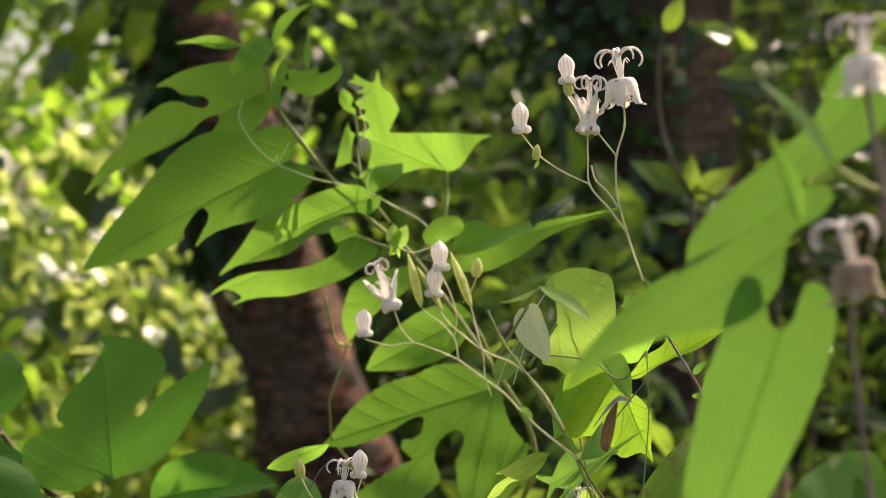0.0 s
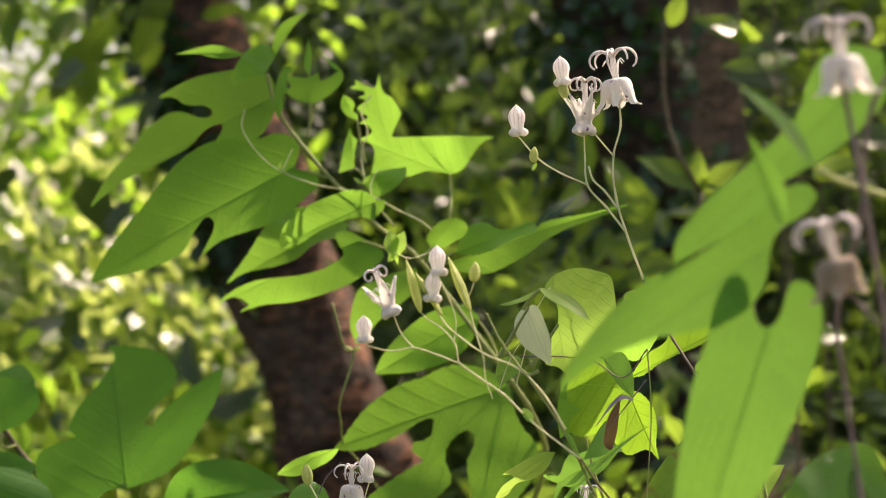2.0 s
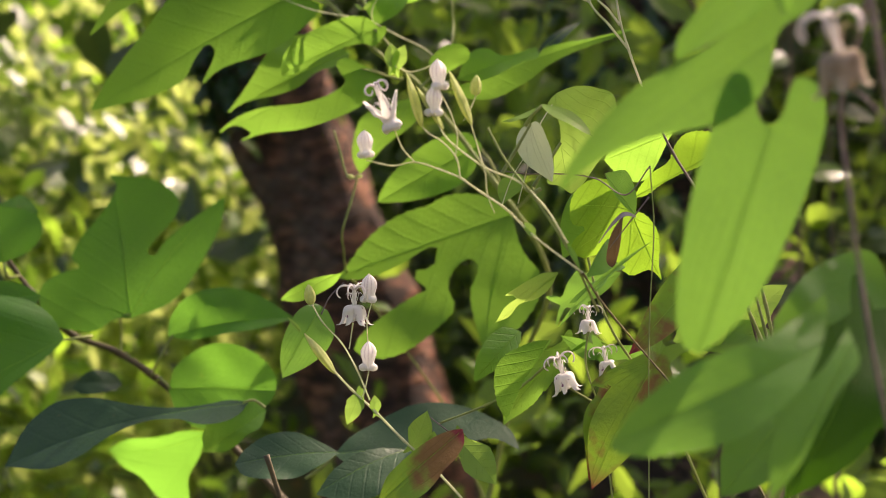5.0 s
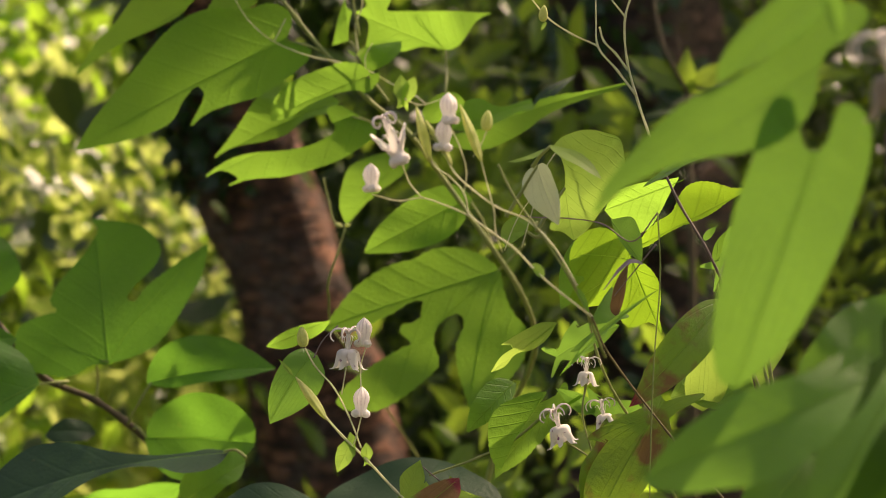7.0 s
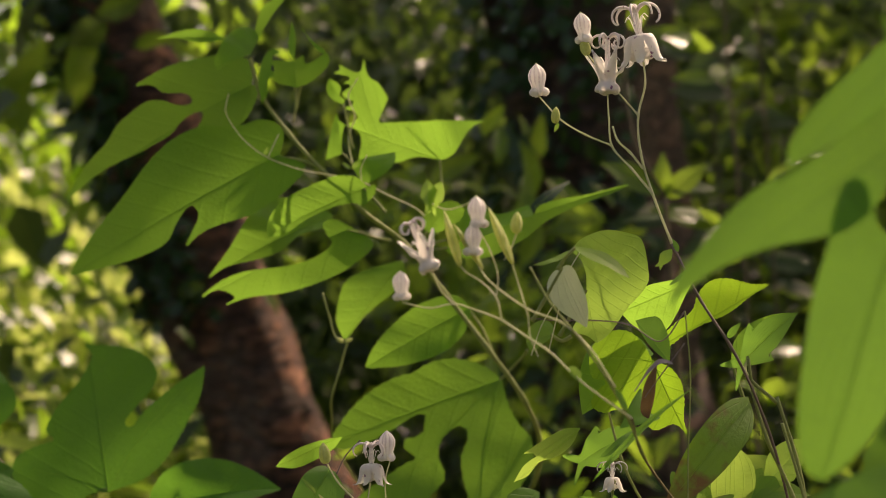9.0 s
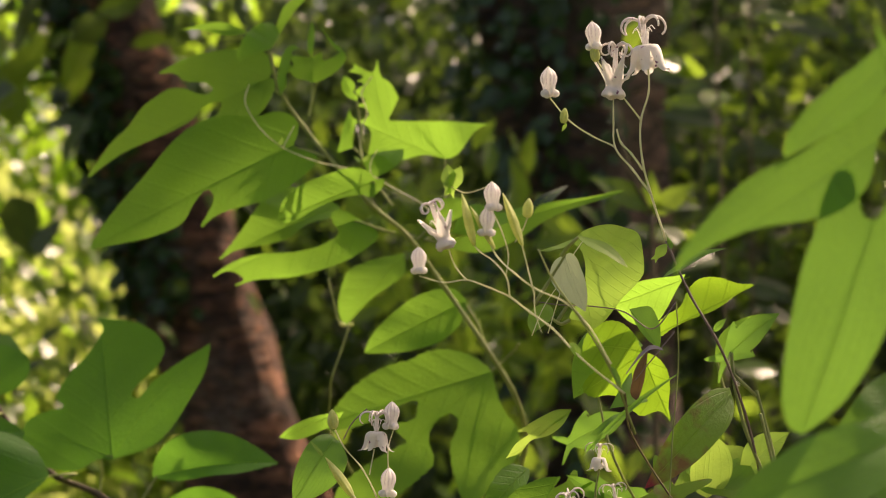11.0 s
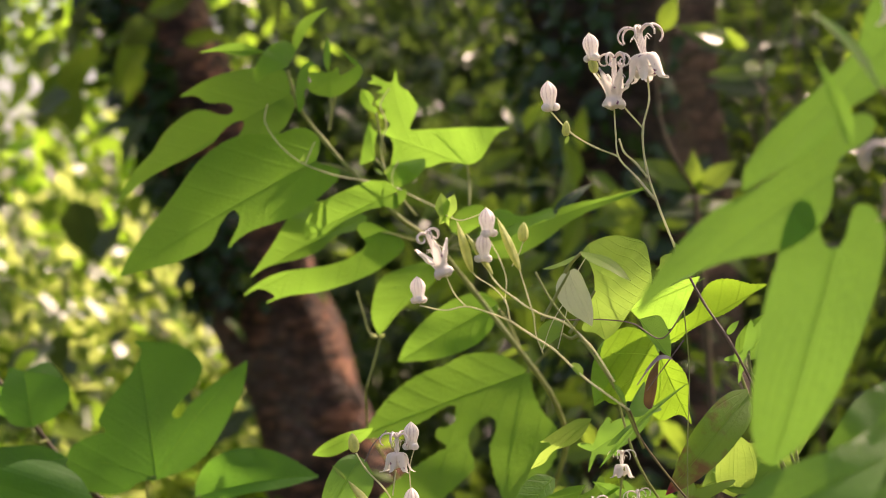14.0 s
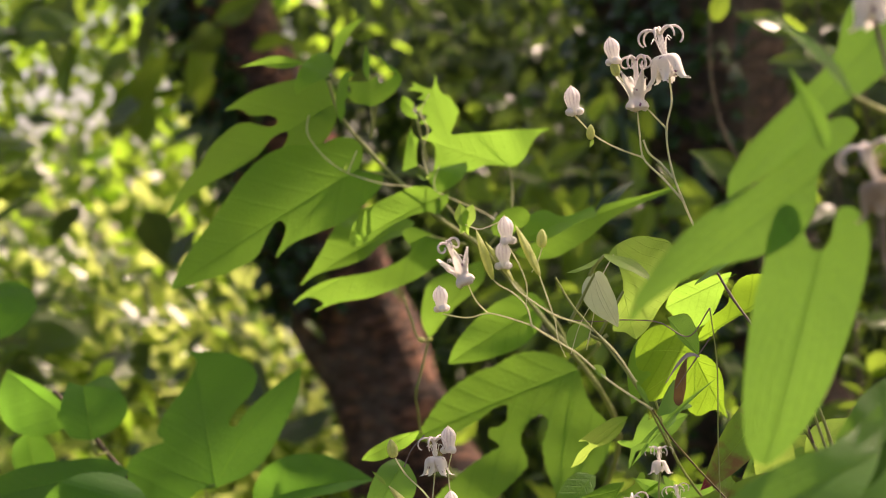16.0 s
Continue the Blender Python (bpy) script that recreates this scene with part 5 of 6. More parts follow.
leaf(mulberry, (-0.0590, 1.2200, 1.3091), (-0.0749, 1.2206, 1.3277), (0.21, -0.95, 0.21), 'curved_blade', petiole=[(-0.0736, 1.2200, 1.2945), (-0.0785, 1.2200, 1.2780)])
leaf(mulberry, (-0.0511, 1.2200, 1.2803), (-0.0589, 1.2252, 1.2959), (-0.21, -0.95, 0.21), 'eaten_bit', petiole=[(-0.0498, 1.2200, 1.2714), (-0.0471, 1.2200, 1.2549)])
leaf(mulberry, (0.0033, 1.2400, 1.2477), (-0.0482, 1.2483, 1.2694), (-0.12, -0.99, 0.08), 'eaten_arrow', petiole=[(0.0032, 1.2400, 1.2366), (0.0022, 1.2200, 1.2228), (-0.0003, 1.2200, 1.2063)], ribs=[(0.75, 0.20), (-0.25, -0.52), (0.90, -0.46), (0.44, -0.24)], fold=0.06, wave=0.02)
leaf(mulberry, (-0.0531, 1.2200, 1.2523), (-0.0553, 1.2222, 1.2756), (0.10, -0.99, 0.10), 'eaten_rag', petiole=[(-0.0495, 1.2200, 1.2490), (-0.0469, 1.2200, 1.2447)])
leaf(mulberry, (-0.0411, 1.1900, 1.2310), (-0.0960, 1.1951, 1.2059), (-0.21, -0.94, 0.26), 'broad_lance', petiole=[(-0.0382, 1.1900, 1.2271), (-0.0298, 1.1900, 1.2165)], ribs=[(0.97, -0.01)], teeth=0.009, n_teeth=60)
leaf(mulberry, (-0.0418, 1.2100, 1.2332), (-0.0233, 1.2213, 1.2517), (0.20, -0.91, 0.35), 'side_lobe')
leaf(mulberry, (-0.0612, 1.2800, 1.2201), (-0.1345, 1.2585, 1.1857), (0.10, -0.93, 0.36), 'shaded_lance', ribs=[(0.98, -0.01)], teeth=0.008, n_teeth=60)
leaf(mulberry, (-0.0515, 1.2300, 1.2094), (-0.1370, 1.2207, 1.1739), (0.00, -0.97, 0.25), 'two_tipped', petiole=[(-0.0441, 1.2300, 1.2070), (-0.0381, 1.2300, 1.2047), (-0.0275, 1.2300, 1.2020)], ribs=[(0.98, -0.00), (0.19, 0.21)], fold=0.1, teeth=0.006, n_teeth=90)
leaf(mulberry, (-0.0203, 1.3000, 1.1916), (-0.0573, 1.2866, 1.1464), (0.10, -0.97, 0.20), 'backing_ovate', teeth=0.01, n_teeth=60)
leaf(mulberry, (0.0169, 1.2600, 1.1611), (-0.0453, 1.2431, 1.1293), (0.10, -0.95, 0.31), 'under_ovate', petiole=[(0.0230, 1.2600, 1.1509), (0.0299, 1.2600, 1.1339)], ribs=[(0.96, -0.00)], teeth=0.01, n_teeth=60)
leaf(mulberry, (0.0355, 1.2900, 1.1169), (-0.0713, 1.2684, 1.0832), (0.05, -0.91, 0.42), 'fig_lobed', petiole=[(0.0410, 1.2900, 1.1225), (0.0471, 1.2200, 1.1360)], ribs=[(0.97, -0.01), (0.93, 0.49), (0.42, 0.67)], arch=0.02, wave=0.012, fold=0.05, teeth=0.006, n_teeth=90)
leaf(mulberry, (-0.0077, 1.1600, 1.2045), (0.0055, 1.1539, 1.2198), (-0.31, -0.94, -0.10), 'toothed_round', petiole=[(-0.0117, 1.1600, 1.2004), (-0.0165, 1.1600, 1.1957)], teeth=0.03, n_teeth=22)
leaf(mulberry, (0.0056, 1.1800, 1.2007), (0.0513, 1.2032, 1.2157), (0.30, -0.86, 0.41), 'pointed_wing', petiole=[(-0.0024, 1.1800, 1.1988), (-0.0104, 1.1800, 1.1972)])
leaf(mulberry, (0.0018, 1.1700, 1.1950), (0.1019, 1.1632, 1.2247), (-0.16, -0.94, 0.31), 'long_wing', petiole=[(-0.0039, 1.1700, 1.1950), (-0.0119, 1.1700, 1.1963)], ribs=[(0.98, -0.00)], fold=0.3, teeth=0.006, n_teeth=90)
leaf(mulberry, (0.0529, 1.2400, 1.2148), (0.0802, 1.2576, 1.2338), (0.10, -0.80, 0.60), 'narrow_wing', M_DARK)

shoot = thing('leafy_shoot', (-0.069, 1.2568, 0.9025), 'leafy brown-twigged shoot with broad lobed green leaves', 'shrub')
stem(shoot, [(-0.2954, 1.2568, 1.1324), (-0.2808, 1.2568, 1.1139), (-0.2695, 1.2568, 1.0971), (-0.2573, 1.2568, 1.0798), (-0.2367, 1.2568, 1.0554), (-0.2059, 1.2568, 1.0416), (-0.1888, 1.2568, 1.0293), (-0.1695, 1.2568, 1.0123), (-0.069, 1.2568, 0.9025)], 0.001224, 0.002304, M_TWIG, label='brown twig')
stem(shoot, [(-0.069, 1.2568, 0.9025), (-0.0545, 1.2804, 0.6008), (-0.0418, 1.3042, -0.1), (-0.0388, 1.3278, -0.5755)], 0.002448, 0.00108, M_TWIG)
leaf(shoot, (-0.1972, 1.2500, 1.0646), (-0.2097, 1.2810, 1.1479), (0.12, -0.92, 0.36), 'palm_lobed', M_SHOOT_SHADE, petiole=[(-0.2020, 1.2500, 1.0659), (-0.2044, 1.2568, 1.0548), (-0.2056, 1.2568, 1.0415)], ribs=[(0.94, -0.01), (0.72, -0.71), (0.24, 0.53)], arch=0.03, wave=0.014, fold=0.05, teeth=0.007, n_teeth=110)
leaf(shoot, (-0.1672, 1.2100, 1.0572), (-0.0954, 1.2073, 1.0655), (-0.10, -0.80, 0.60), 'sickle_ovate', M_SHOOT_SHADE, petiole=[(-0.1736, 1.2100, 1.0456), (-0.1867, 1.2568, 1.0275)], ribs=[(0.95, 0.01)], teeth=0.008, n_teeth=60)
leaf(shoot, (-0.1725, 1.2300, 1.0226), (-0.1104, 1.2290, 1.0197), (0.00, -0.95, 0.32), 'broad_round', M_SHOOT_SHADE, petiole=[(-0.1748, 1.2300, 1.0261), (-0.1837, 1.2568, 1.0248)], ribs=[(0.94, 0.03)], teeth=0.01, n_teeth=54)
leaf(shoot, (-0.1606, 1.3000, 0.9844), (-0.1984, 1.3356, 0.9341), (-0.41, -0.86, -0.30), 'glowing_ovate', M_SHOOT_SHADE, ribs=[(0.80, -0.52)])
leaf(shoot, (-0.2268, 1.1900, 1.0585), (-0.2822, 1.1597, 1.0235), (0.15, -0.85, 0.50), 'dark_broad', M_SHOOT_SHADE, petiole=[(-0.2206, 1.1900, 1.0590), (-0.2270, 1.2568, 1.0510)], ribs=[(0.84, -0.09)], teeth=0.01, n_teeth=54)
leaf(shoot, (-0.2682, 1.2300, 1.1010), (-0.2738, 1.2426, 1.1350), (0.10, -0.93, 0.36), 'notched_round', M_SHOOT_SHADE, petiole=[(-0.2677, 1.2300, 1.0962), (-0.2650, 1.2568, 1.0907)])
leaf(shoot, (-0.2189, 1.3300, 1.0134), (-0.2476, 1.3268, 1.0145), (0.11, -0.75, 0.65), 'oval_pair', M_DARK)
leaf(shoot, (-0.3303, 1.2700, 1.1671), (-0.3078, 1.2804, 1.1875), (0.10, -0.93, 0.36), 'edge_dark', M_SHOOT_SHADE)
leaf(shoot, (-0.2828, 1.2800, 1.1065), (-0.2606, 1.2963, 1.1299), (0.21, -0.88, 0.42), 'branch_dark', M_SHOOT_SHADE, petiole=[(-0.2797, 1.2800, 1.0997), (-0.2676, 1.2568, 1.0944)])
leaf(shoot, (-0.2941, 1.3000, 1.1103), (-0.3378, 1.3137, 1.1462), (-0.22, -0.97, 0.11), 'branch_pale', M_SHOOT_SHADE, petiole=[(-0.2874, 1.3000, 1.1024), (-0.2683, 1.2568, 1.0953)])
leaf(shoot, (-0.3291, 1.3200, 1.1047), (-0.3259, 1.3264, 1.0708), (-0.42, -0.88, -0.21), 'lit_drop', M_SHOOT_SHADE)
leaf(shoot, (-0.2457, 1.2200, 1.0819), (-0.3348, 1.2010, 1.0704), (0.10, -0.82, 0.56), 'low_dark_broad', M_SHOOT_SHADE, ribs=[(0.92, -0.01)])

evergreen = thing('evergreen_seedling', (-0.0714, 0.9188, 0.9417), 'low evergreen shrub with dark bluish glossy leaves', 'shrub')
stem(evergreen, [(-0.0849, 0.9188, 1.0338), (-0.0778, 0.9188, 1.0075), (-0.0714, 0.9188, 0.9417), (-0.0909, 0.9880, -0.2568)], 0.00119, 0.0009, M_TWIG)
leaf(evergreen, (-0.1132, 1.1000, 1.0322), (-0.2423, 1.0922, 1.0026), (-0.15, -0.56, 0.81), 'evergreen_long', M_DARK, petiole=[(-0.1089, 1.1000, 1.0327), (-0.1029, 1.1000, 1.0286)], fold=0.1)
leaf(evergreen, (-0.0679, 1.1200, 0.9990), (0.0324, 1.1323, 0.9957), (0.10, -0.60, 0.80), 'evergreen_cupped', M_DARK, petiole=[(-0.0749, 1.1200, 0.9922), (-0.0844, 1.1200, 0.9862)], fold=0.1)
leaf(evergreen, (-0.0622, 1.0600, 1.0098), (-0.1147, 1.0512, 1.0071), (0.05, -0.55, 0.83), 'evergreen_oval', M_DARK, fold=0.1)
leaf(evergreen, (-0.0267, 1.0500, 1.0119), (-0.0710, 1.0224, 0.9967), (0.10, -0.60, 0.80), 'evergreen_low', M_DARK, fold=0.1)
leaf(evergreen, (-0.1420, 1.1500, 0.9979), (-0.1098, 1.1681, 1.0169), (0.32, -0.89, 0.32), 'dark_leaf_fold', M_MULBERRY)

lily_top = thing('toad_lily', (0.1678, 0.988, 0.916), 'tall toad lily stalk with spent white spotted flowers and buds', 'flowering plant', 'toad lilies')
stem(lily_top, [(0.0775, 0.8892, 1.2643), (0.0778, 0.8892, 1.2539), (0.0744, 0.8892, 1.2412), (0.0752, 0.8892, 1.2226), (0.0786, 0.8892, 1.2094), (0.0859, 0.8892, 1.1877)], 0.000432, 0.000558, M_STEM_PALE)
stem(lily_top, [(0.0859, 0.8892, 1.1877), (0.0968, 0.8892, 1.1637), (0.1076, 0.8892, 1.1456), (0.1246, 0.9079, 1.1113), (0.1411, 0.9356, 1.0579), (0.1591, 0.9356, 0.9311), (0.1906, 0.9820, -0.0158)], 0.000540, 0.000684, M_STEM_PURPLE)
stem(lily_top, [(0.0747, 0.8892, 1.2407), (0.0640, 0.8892, 1.2542), (0.0544, 0.8892, 1.2676)], 0.000432, 0.000315, M_STEM_PALE)
stem(lily_top, [(0.0786, 0.8892, 1.2089), (0.0709, 0.8892, 1.2190), (0.0629, 0.8892, 1.2291), (0.0622, 0.8892, 1.2395), (0.0621, 0.8892, 1.2508)], 0.000558, 0.000315, M_STEM_PALE)
stem(lily_top, [(0.0629, 0.8892, 1.2291), (0.0520, 0.8892, 1.2341), (0.0429, 0.8892, 1.2401), (0.0337, 0.8892, 1.2507)], 0.000432, 0.000315, M_STEM_PALE)
stem(lily_top, [(0.0754, 0.8892, 1.2190), (0.0701, 0.8892, 1.2262), (0.0655, 0.8892, 1.2310), (0.0636, 0.8892, 1.2370)], 0.000558, 0.000414, M_STEM_PALE)
flower(lily_top, (0.0775, 0.8892, 1.2643), (-0.1263, 0.0000, 0.9920), 0.0233, "reflexed", 0.3, "spent white flower with reflexed purple-spotted tepals")
flower(lily_top, (0.0621, 0.8892, 1.2503), (0.0463, 0.0000, 0.9989), 0.0198, "vase", 0.9, "spent white flower with upright tepals")
bud(lily_top, (0.0539, 0.8892, 1.2720), (-0.1169, 0.0000, 0.9931), 0.0126, 0.2, False)
bud(lily_top, (0.0544, 0.8892, 1.2667), (-0.1865, 0.0000, 0.9825), 0.0078, 0.2, True)
bud(lily_top, (0.0337, 0.8892, 1.2507), (-0.0380, 0.0000, 0.9993), 0.0135, 0.7, False)
bud(lily_top, (0.0400, 0.8892, 1.2392), (0.1042, 0.0000, 0.9946), 0.0068, 0.3, True)
leaf(lily_top, (0.0414, 0.8892, 1.2392), (0.0393, 0.8892, 1.2353), (0.1, -0.85, 0.5), 'lance', M_VINE, vein=False)
leaf(lily_top, (0.1071, 0.8892, 1.1480), (0.1129, 0.8892, 1.1541), (0.1, -0.85, 0.5), 'lance', M_LILY, vein=False)
leaf(lily_top, (0.0883, 0.8892, 1.1841), (0.0859, 0.8892, 1.1901), (0.1, -0.85, 0.5), 'lance', M_LILY, vein=False)

lily_mid = thing('toad_lily', (0.0666, 0.8015, 1.0781), 'toad lily with a drooping cluster of white spent flowers', 'flowering plant', 'toad lilies')
stem(lily_mid, [(0.0060, 0.743, 1.1619), (0.0135, 0.743, 1.1563), (0.0216, 0.743, 1.1505), (0.0306, 0.743, 1.1412), (0.0488, 0.743, 1.1264)], 0.000363, 0.000402, M_STEM_PALE)
stem(lily_mid, [(0.0488, 0.743, 1.1264), (0.0658, 0.8265, 1.1004), (0.0892, 0.8599, 1.0706), (0.1265, 0.8599, 1.0241), (0.1459, 0.8599, 0.7444), (0.1434, 0.8599, -0.1)], 0.000395, 0.000428, M_STEM_BROWN)
stem(lily_mid, [(0.0060, 0.743, 1.1619), (-0.0017, 0.743, 1.1652), (-0.0103, 0.743, 1.1679), (-0.0178, 0.743, 1.1669), (-0.0274, 0.743, 1.1692)], 0.000323, 0.000185, M_STEM_PALE)
stem(lily_mid, [(-0.0099, 0.743, 1.1677), (-0.0142, 0.743, 1.1729), (-0.0168, 0.743, 1.1794)], 0.000277, 0.000185, M_STEM_PALE)
stem(lily_mid, [(0.0060, 0.743, 1.1619), (0.0048, 0.743, 1.1689), (-0.0002, 0.743, 1.1750), (-0.0057, 0.743, 1.1789), (-0.0077, 0.743, 1.1814)], 0.000323, 0.000211, M_STEM_PALE)
stem(lily_mid, [(-0.0027, 0.743, 1.1846), (0.0010, 0.743, 1.1770), (0.0084, 0.743, 1.1700), (0.0155, 0.743, 1.1649), (0.0266, 0.743, 1.1599), (0.0356, 0.743, 1.1509), (0.0437, 0.743, 1.1372)], 0.000277, 0.000395, M_STEM_PALE)
stem(lily_mid, [(0.0151, 0.743, 1.1629), (0.0130, 0.743, 1.1710), (0.0104, 0.743, 1.1811)], 0.000323, 0.000211, M_STEM_PALE)
stem(lily_mid, [(0.0126, 0.743, 1.1915), (0.0106, 0.743, 1.1866), (0.0078, 0.743, 1.1821)], 0.000244, 0.000185, M_STEM_PALE)
stem(lily_mid, [(-0.0003, 0.743, 1.1927), (0.0033, 0.743, 1.1850), (0.0054, 0.743, 1.1770), (0.0044, 0.743, 1.1689)], 0.000244, 0.000185, M_STEM_PALE)
stem(lily_mid, [(0.0164, 0.743, 1.1794), (0.0215, 0.743, 1.1690), (0.0316, 0.743, 1.1549), (0.0427, 0.743, 1.1372), (0.0549, 0.7589, 1.1107)], 0.000363, 0.000488, M_STEM)
stem(lily_mid, [(0.0151, 0.743, 1.1629), (0.0155, 0.743, 1.1559), (0.0179, 0.743, 1.1488)], 0.000244, 0.000151, M_STEM_PALE)
flower(lily_mid, (-0.0172, 0.743, 1.1794), (-0.3503, 0.0, 0.9366), 0.01504, 'vase', 1.7, 'spent white flower with curled stigma')
bud(lily_mid, (-0.0274, 0.743, 1.1701), (-0.0429, 0.0, 0.9991), 0.00989, 0.1, False)
bud(lily_mid, (-0.0027, 0.743, 1.1842), (0.0348, 0.0, 0.9994), 0.0109, 0.5, False)
bud(lily_mid, (-0.0005, 0.743, 1.1935), (-0.0392, 0.0, 0.9992), 0.0109, 0.9, False)
bud(lily_mid, (0.0122, 0.743, 1.1911), (0.1113, 0.0, 0.9938), 0.0071, 0.1, True)
pod(lily_mid, (-0.0073, 0.743, 1.1805), (-0.0120, 0.743, 1.1999), 0.00161)
pod(lily_mid, (0.0106, 0.743, 1.1806), (0.0031, 0.743, 1.2003), 0.00161)
pod(lily_mid, (0.0004, 0.743, 1.1794), (-0.0088, 0.743, 1.1951), 0.00118)
leaf(lily_mid, (-0.0169, 0.743, 1.2027), (-0.0173, 0.743, 1.2108), (0.2, -0.9, 0.2), 'ovate', M_VINE, vein=False)
leaf(lily_mid, (-0.0153, 0.743, 1.2023), (-0.0122, 0.743, 1.2100), (-0.3, -0.9, 0.2), 'ovate', M_VINE, vein=False)
stem(lily_mid, [(-0.0160, 0.743, 1.2023), (-0.0108, 0.743, 1.2001), (-0.0057, 0.743, 1.2012), (-0.0007, 0.743, 1.2032)], 0.000244, 0.000151, M_STEM_PALE)
leaf(lily_mid, (0.0299, 0.743, 1.1432), (0.0321, 0.743, 1.1398), (0.1, -0.85, 0.5), 'heart', M_VINE, vein=False)
leaf(lily_mid, (0.0437, 0.743, 1.1364), (0.0482, 0.743, 1.1271), (0.1, -0.85, 0.5), 'lance', M_LILY, vein=False, wide=0.6)

lily_low = thing('toad_lily', (0.0168, 0.8823, 0.999), 'low toad lily stalk with white spent flower and pods', 'flowering plant', 'toad lilies')
stem(lily_low, [(-0.0516, 0.8823, 1.0763), (-0.0439, 0.8823, 1.0675), (-0.0342, 0.8823, 1.0579), (-0.0221, 0.8823, 1.0447), (-0.0148, 0.8823, 1.0376), (0.0168, 0.8823, 0.999), (0.029, 0.9287, 0.7086), (0.0307, 0.9752, -0.1059)], 0.000496, 0.000552, M_STEM_PALE)
stem(lily_low, [(-0.0592, 0.8823, 1.1042), (-0.0556, 0.8823, 1.0974), (-0.0472, 0.8823, 1.0874), (-0.0413, 0.8823, 1.0761), (-0.0361, 0.8823, 1.0624)], 0.000336, 0.000367, M_STEM_PALE)
stem(lily_low, [(-0.0421, 0.8823, 1.096), (-0.0441, 0.8823, 1.0848)], 0.000336, 0.000280, M_STEM_PALE)
stem(lily_low, [(-0.0358, 0.8823, 1.0761), (-0.038, 0.8823, 1.0674), (-0.0396, 0.8823, 1.0625)], 0.000336, 0.000280, M_STEM_PALE)
stem(lily_low, [(-0.0333, 0.8823, 1.1058), (-0.0359, 0.8823, 1.0972), (-0.0361, 0.8823, 1.0872)], 0.000272, 0.000280, M_STEM_PALE)
stem(lily_low, [(-0.0556, 0.8823, 1.1), (-0.0517, 0.8823, 1.1073), (-0.0454, 0.8823, 1.1134)], 0.000272, 0.000232, M_STEM_PURPLE)
flower(lily_low, (-0.0415, 0.8823, 1.0968), (0.0319, 0.0, 0.9995), 0.01579, 'reflexed', 2.2, 'spent pinkish white flower')
bud(lily_low, (-0.0348, 0.8823, 1.1046), (0.0195, 0.0, 0.9998), 0.01216, 0.4, False)
bud(lily_low, (-0.0363, 0.8823, 1.0754), (0.0538, 0.0, 0.9986), 0.01265, 0.6, False)
bud(lily_low, (-0.0597, 0.8823, 1.1045), (-0.1055, 0.0, 0.9944), 0.00852, 0.4, True)
pod(lily_low, (-0.0507, 0.8823, 1.0745), (-0.0632, 0.8823, 1.0922), 0.00197)
leaf(lily_low, (-0.0644, 0.8823, 1.0927), (-0.0704, 0.8823, 1.0997), (0.1, -0.85, 0.5), 'lance', M_VINE, vein=False, wide=0.6)
leaf(lily_low, (-0.041, 0.8823, 1.0637), (-0.0462, 0.8823, 1.052), (0.1, -0.85, 0.5), 'ovate', M_VINE, vein=False, wide=0.8)
leaf(lily_low, (-0.0337, 0.8823, 1.0579), (-0.034, 0.8823, 1.0648), (0.1, -0.85, 0.5), 'ovate', M_VINE, vein=False)
leaf(lily_low, (-0.0171, 0.8823, 1.0441), (-0.0115, 0.8823, 1.0575), (0.3, -0.9, 0.2), 'ovate', M_VINE)
leaf(lily_low, (-0.0098, 0.8823, 1.0415), (-0.0091, 0.8823, 1.0485), (0.1, -0.85, 0.5), 'ovate', M_VINE, vein=False)
stem(lily_low, [(-0.001, 0.8823, 1.0464), (-0.0071, 0.8823, 1.0515), (-0.0107, 0.8823, 1.0545)], 0.000336, 0.000232, M_STEM_PURPLE)
leaf(lily_low, (0.0046, 0.8823, 1.0406), (0.0172, 0.8823, 1.0241), (0.1, -0.85, 0.5), 'ovate', M_VINE)
leaf(lily_low, (-0.0299, 0.8000, 1.0337), (0.0035, 0.8175, 1.0593), (0.10, -0.88, 0.47), 'red_edged', M_RED, ribs=[(0.95, -0.01)], arch=0.05)
leaf(lily_low, (-0.0605, 0.9500, 1.0961), (-0.0788, 0.9396, 1.0669), (0.05, -0.95, 0.31), 'pale_ovate', M_LILY, ribs=[(0.93, 0.01)])
leaf(lily_low, (-0.0575, 1.0500, 1.1037), (-0.0897, 1.0758, 1.0888), (-0.51, -0.81, -0.30), 'lit_tongue', M_MULBERRY, ribs=[(0.94, -0.00)])

lily_near = thing('toad_lily', (0.1383, 0.5845, 1.0325), 'leafy toad lily stem with broad pale green leaves', 'flowering plant', 'toad lilies')
stem(lily_near, [(0.1199, 0.4852, 1.2555), (0.1056, 0.4852, 1.2345), (0.1031, 0.4924, 1.207), (0.0984, 0.5004, 1.1841), (0.1002, 0.5004, 1.165), (0.103, 0.5004, 1.1407), (0.1187, 0.5004, 1.0567), (0.1297, 0.5148, -0.1)], 0.00056, 0.00056, M_STEM_PURPLE)
leaf(lily_near, (0.0895, 0.4745, 1.2194), (0.069, 0.459, 1.2391), (0.7, -0.5, 0.2), 'lance', M_LILY, petiole=[(0.0989, 0.4899, 1.2163), (0.1117, 0.5063, 1.2134)], wide=0.45)
leaf(lily_near, (0.0844, 0.4899, 1.207), (0.074, 0.4745, 1.2289), (0.2, -0.9, 0.2), 'lance', M_LILY, wide=0.5)

lily_side = thing('toad_lily', (0.1139, 0.4899, 1.0598), 'toad lily with faded drooping flowers beside purple stem', 'flowering plant', 'toad lilies')
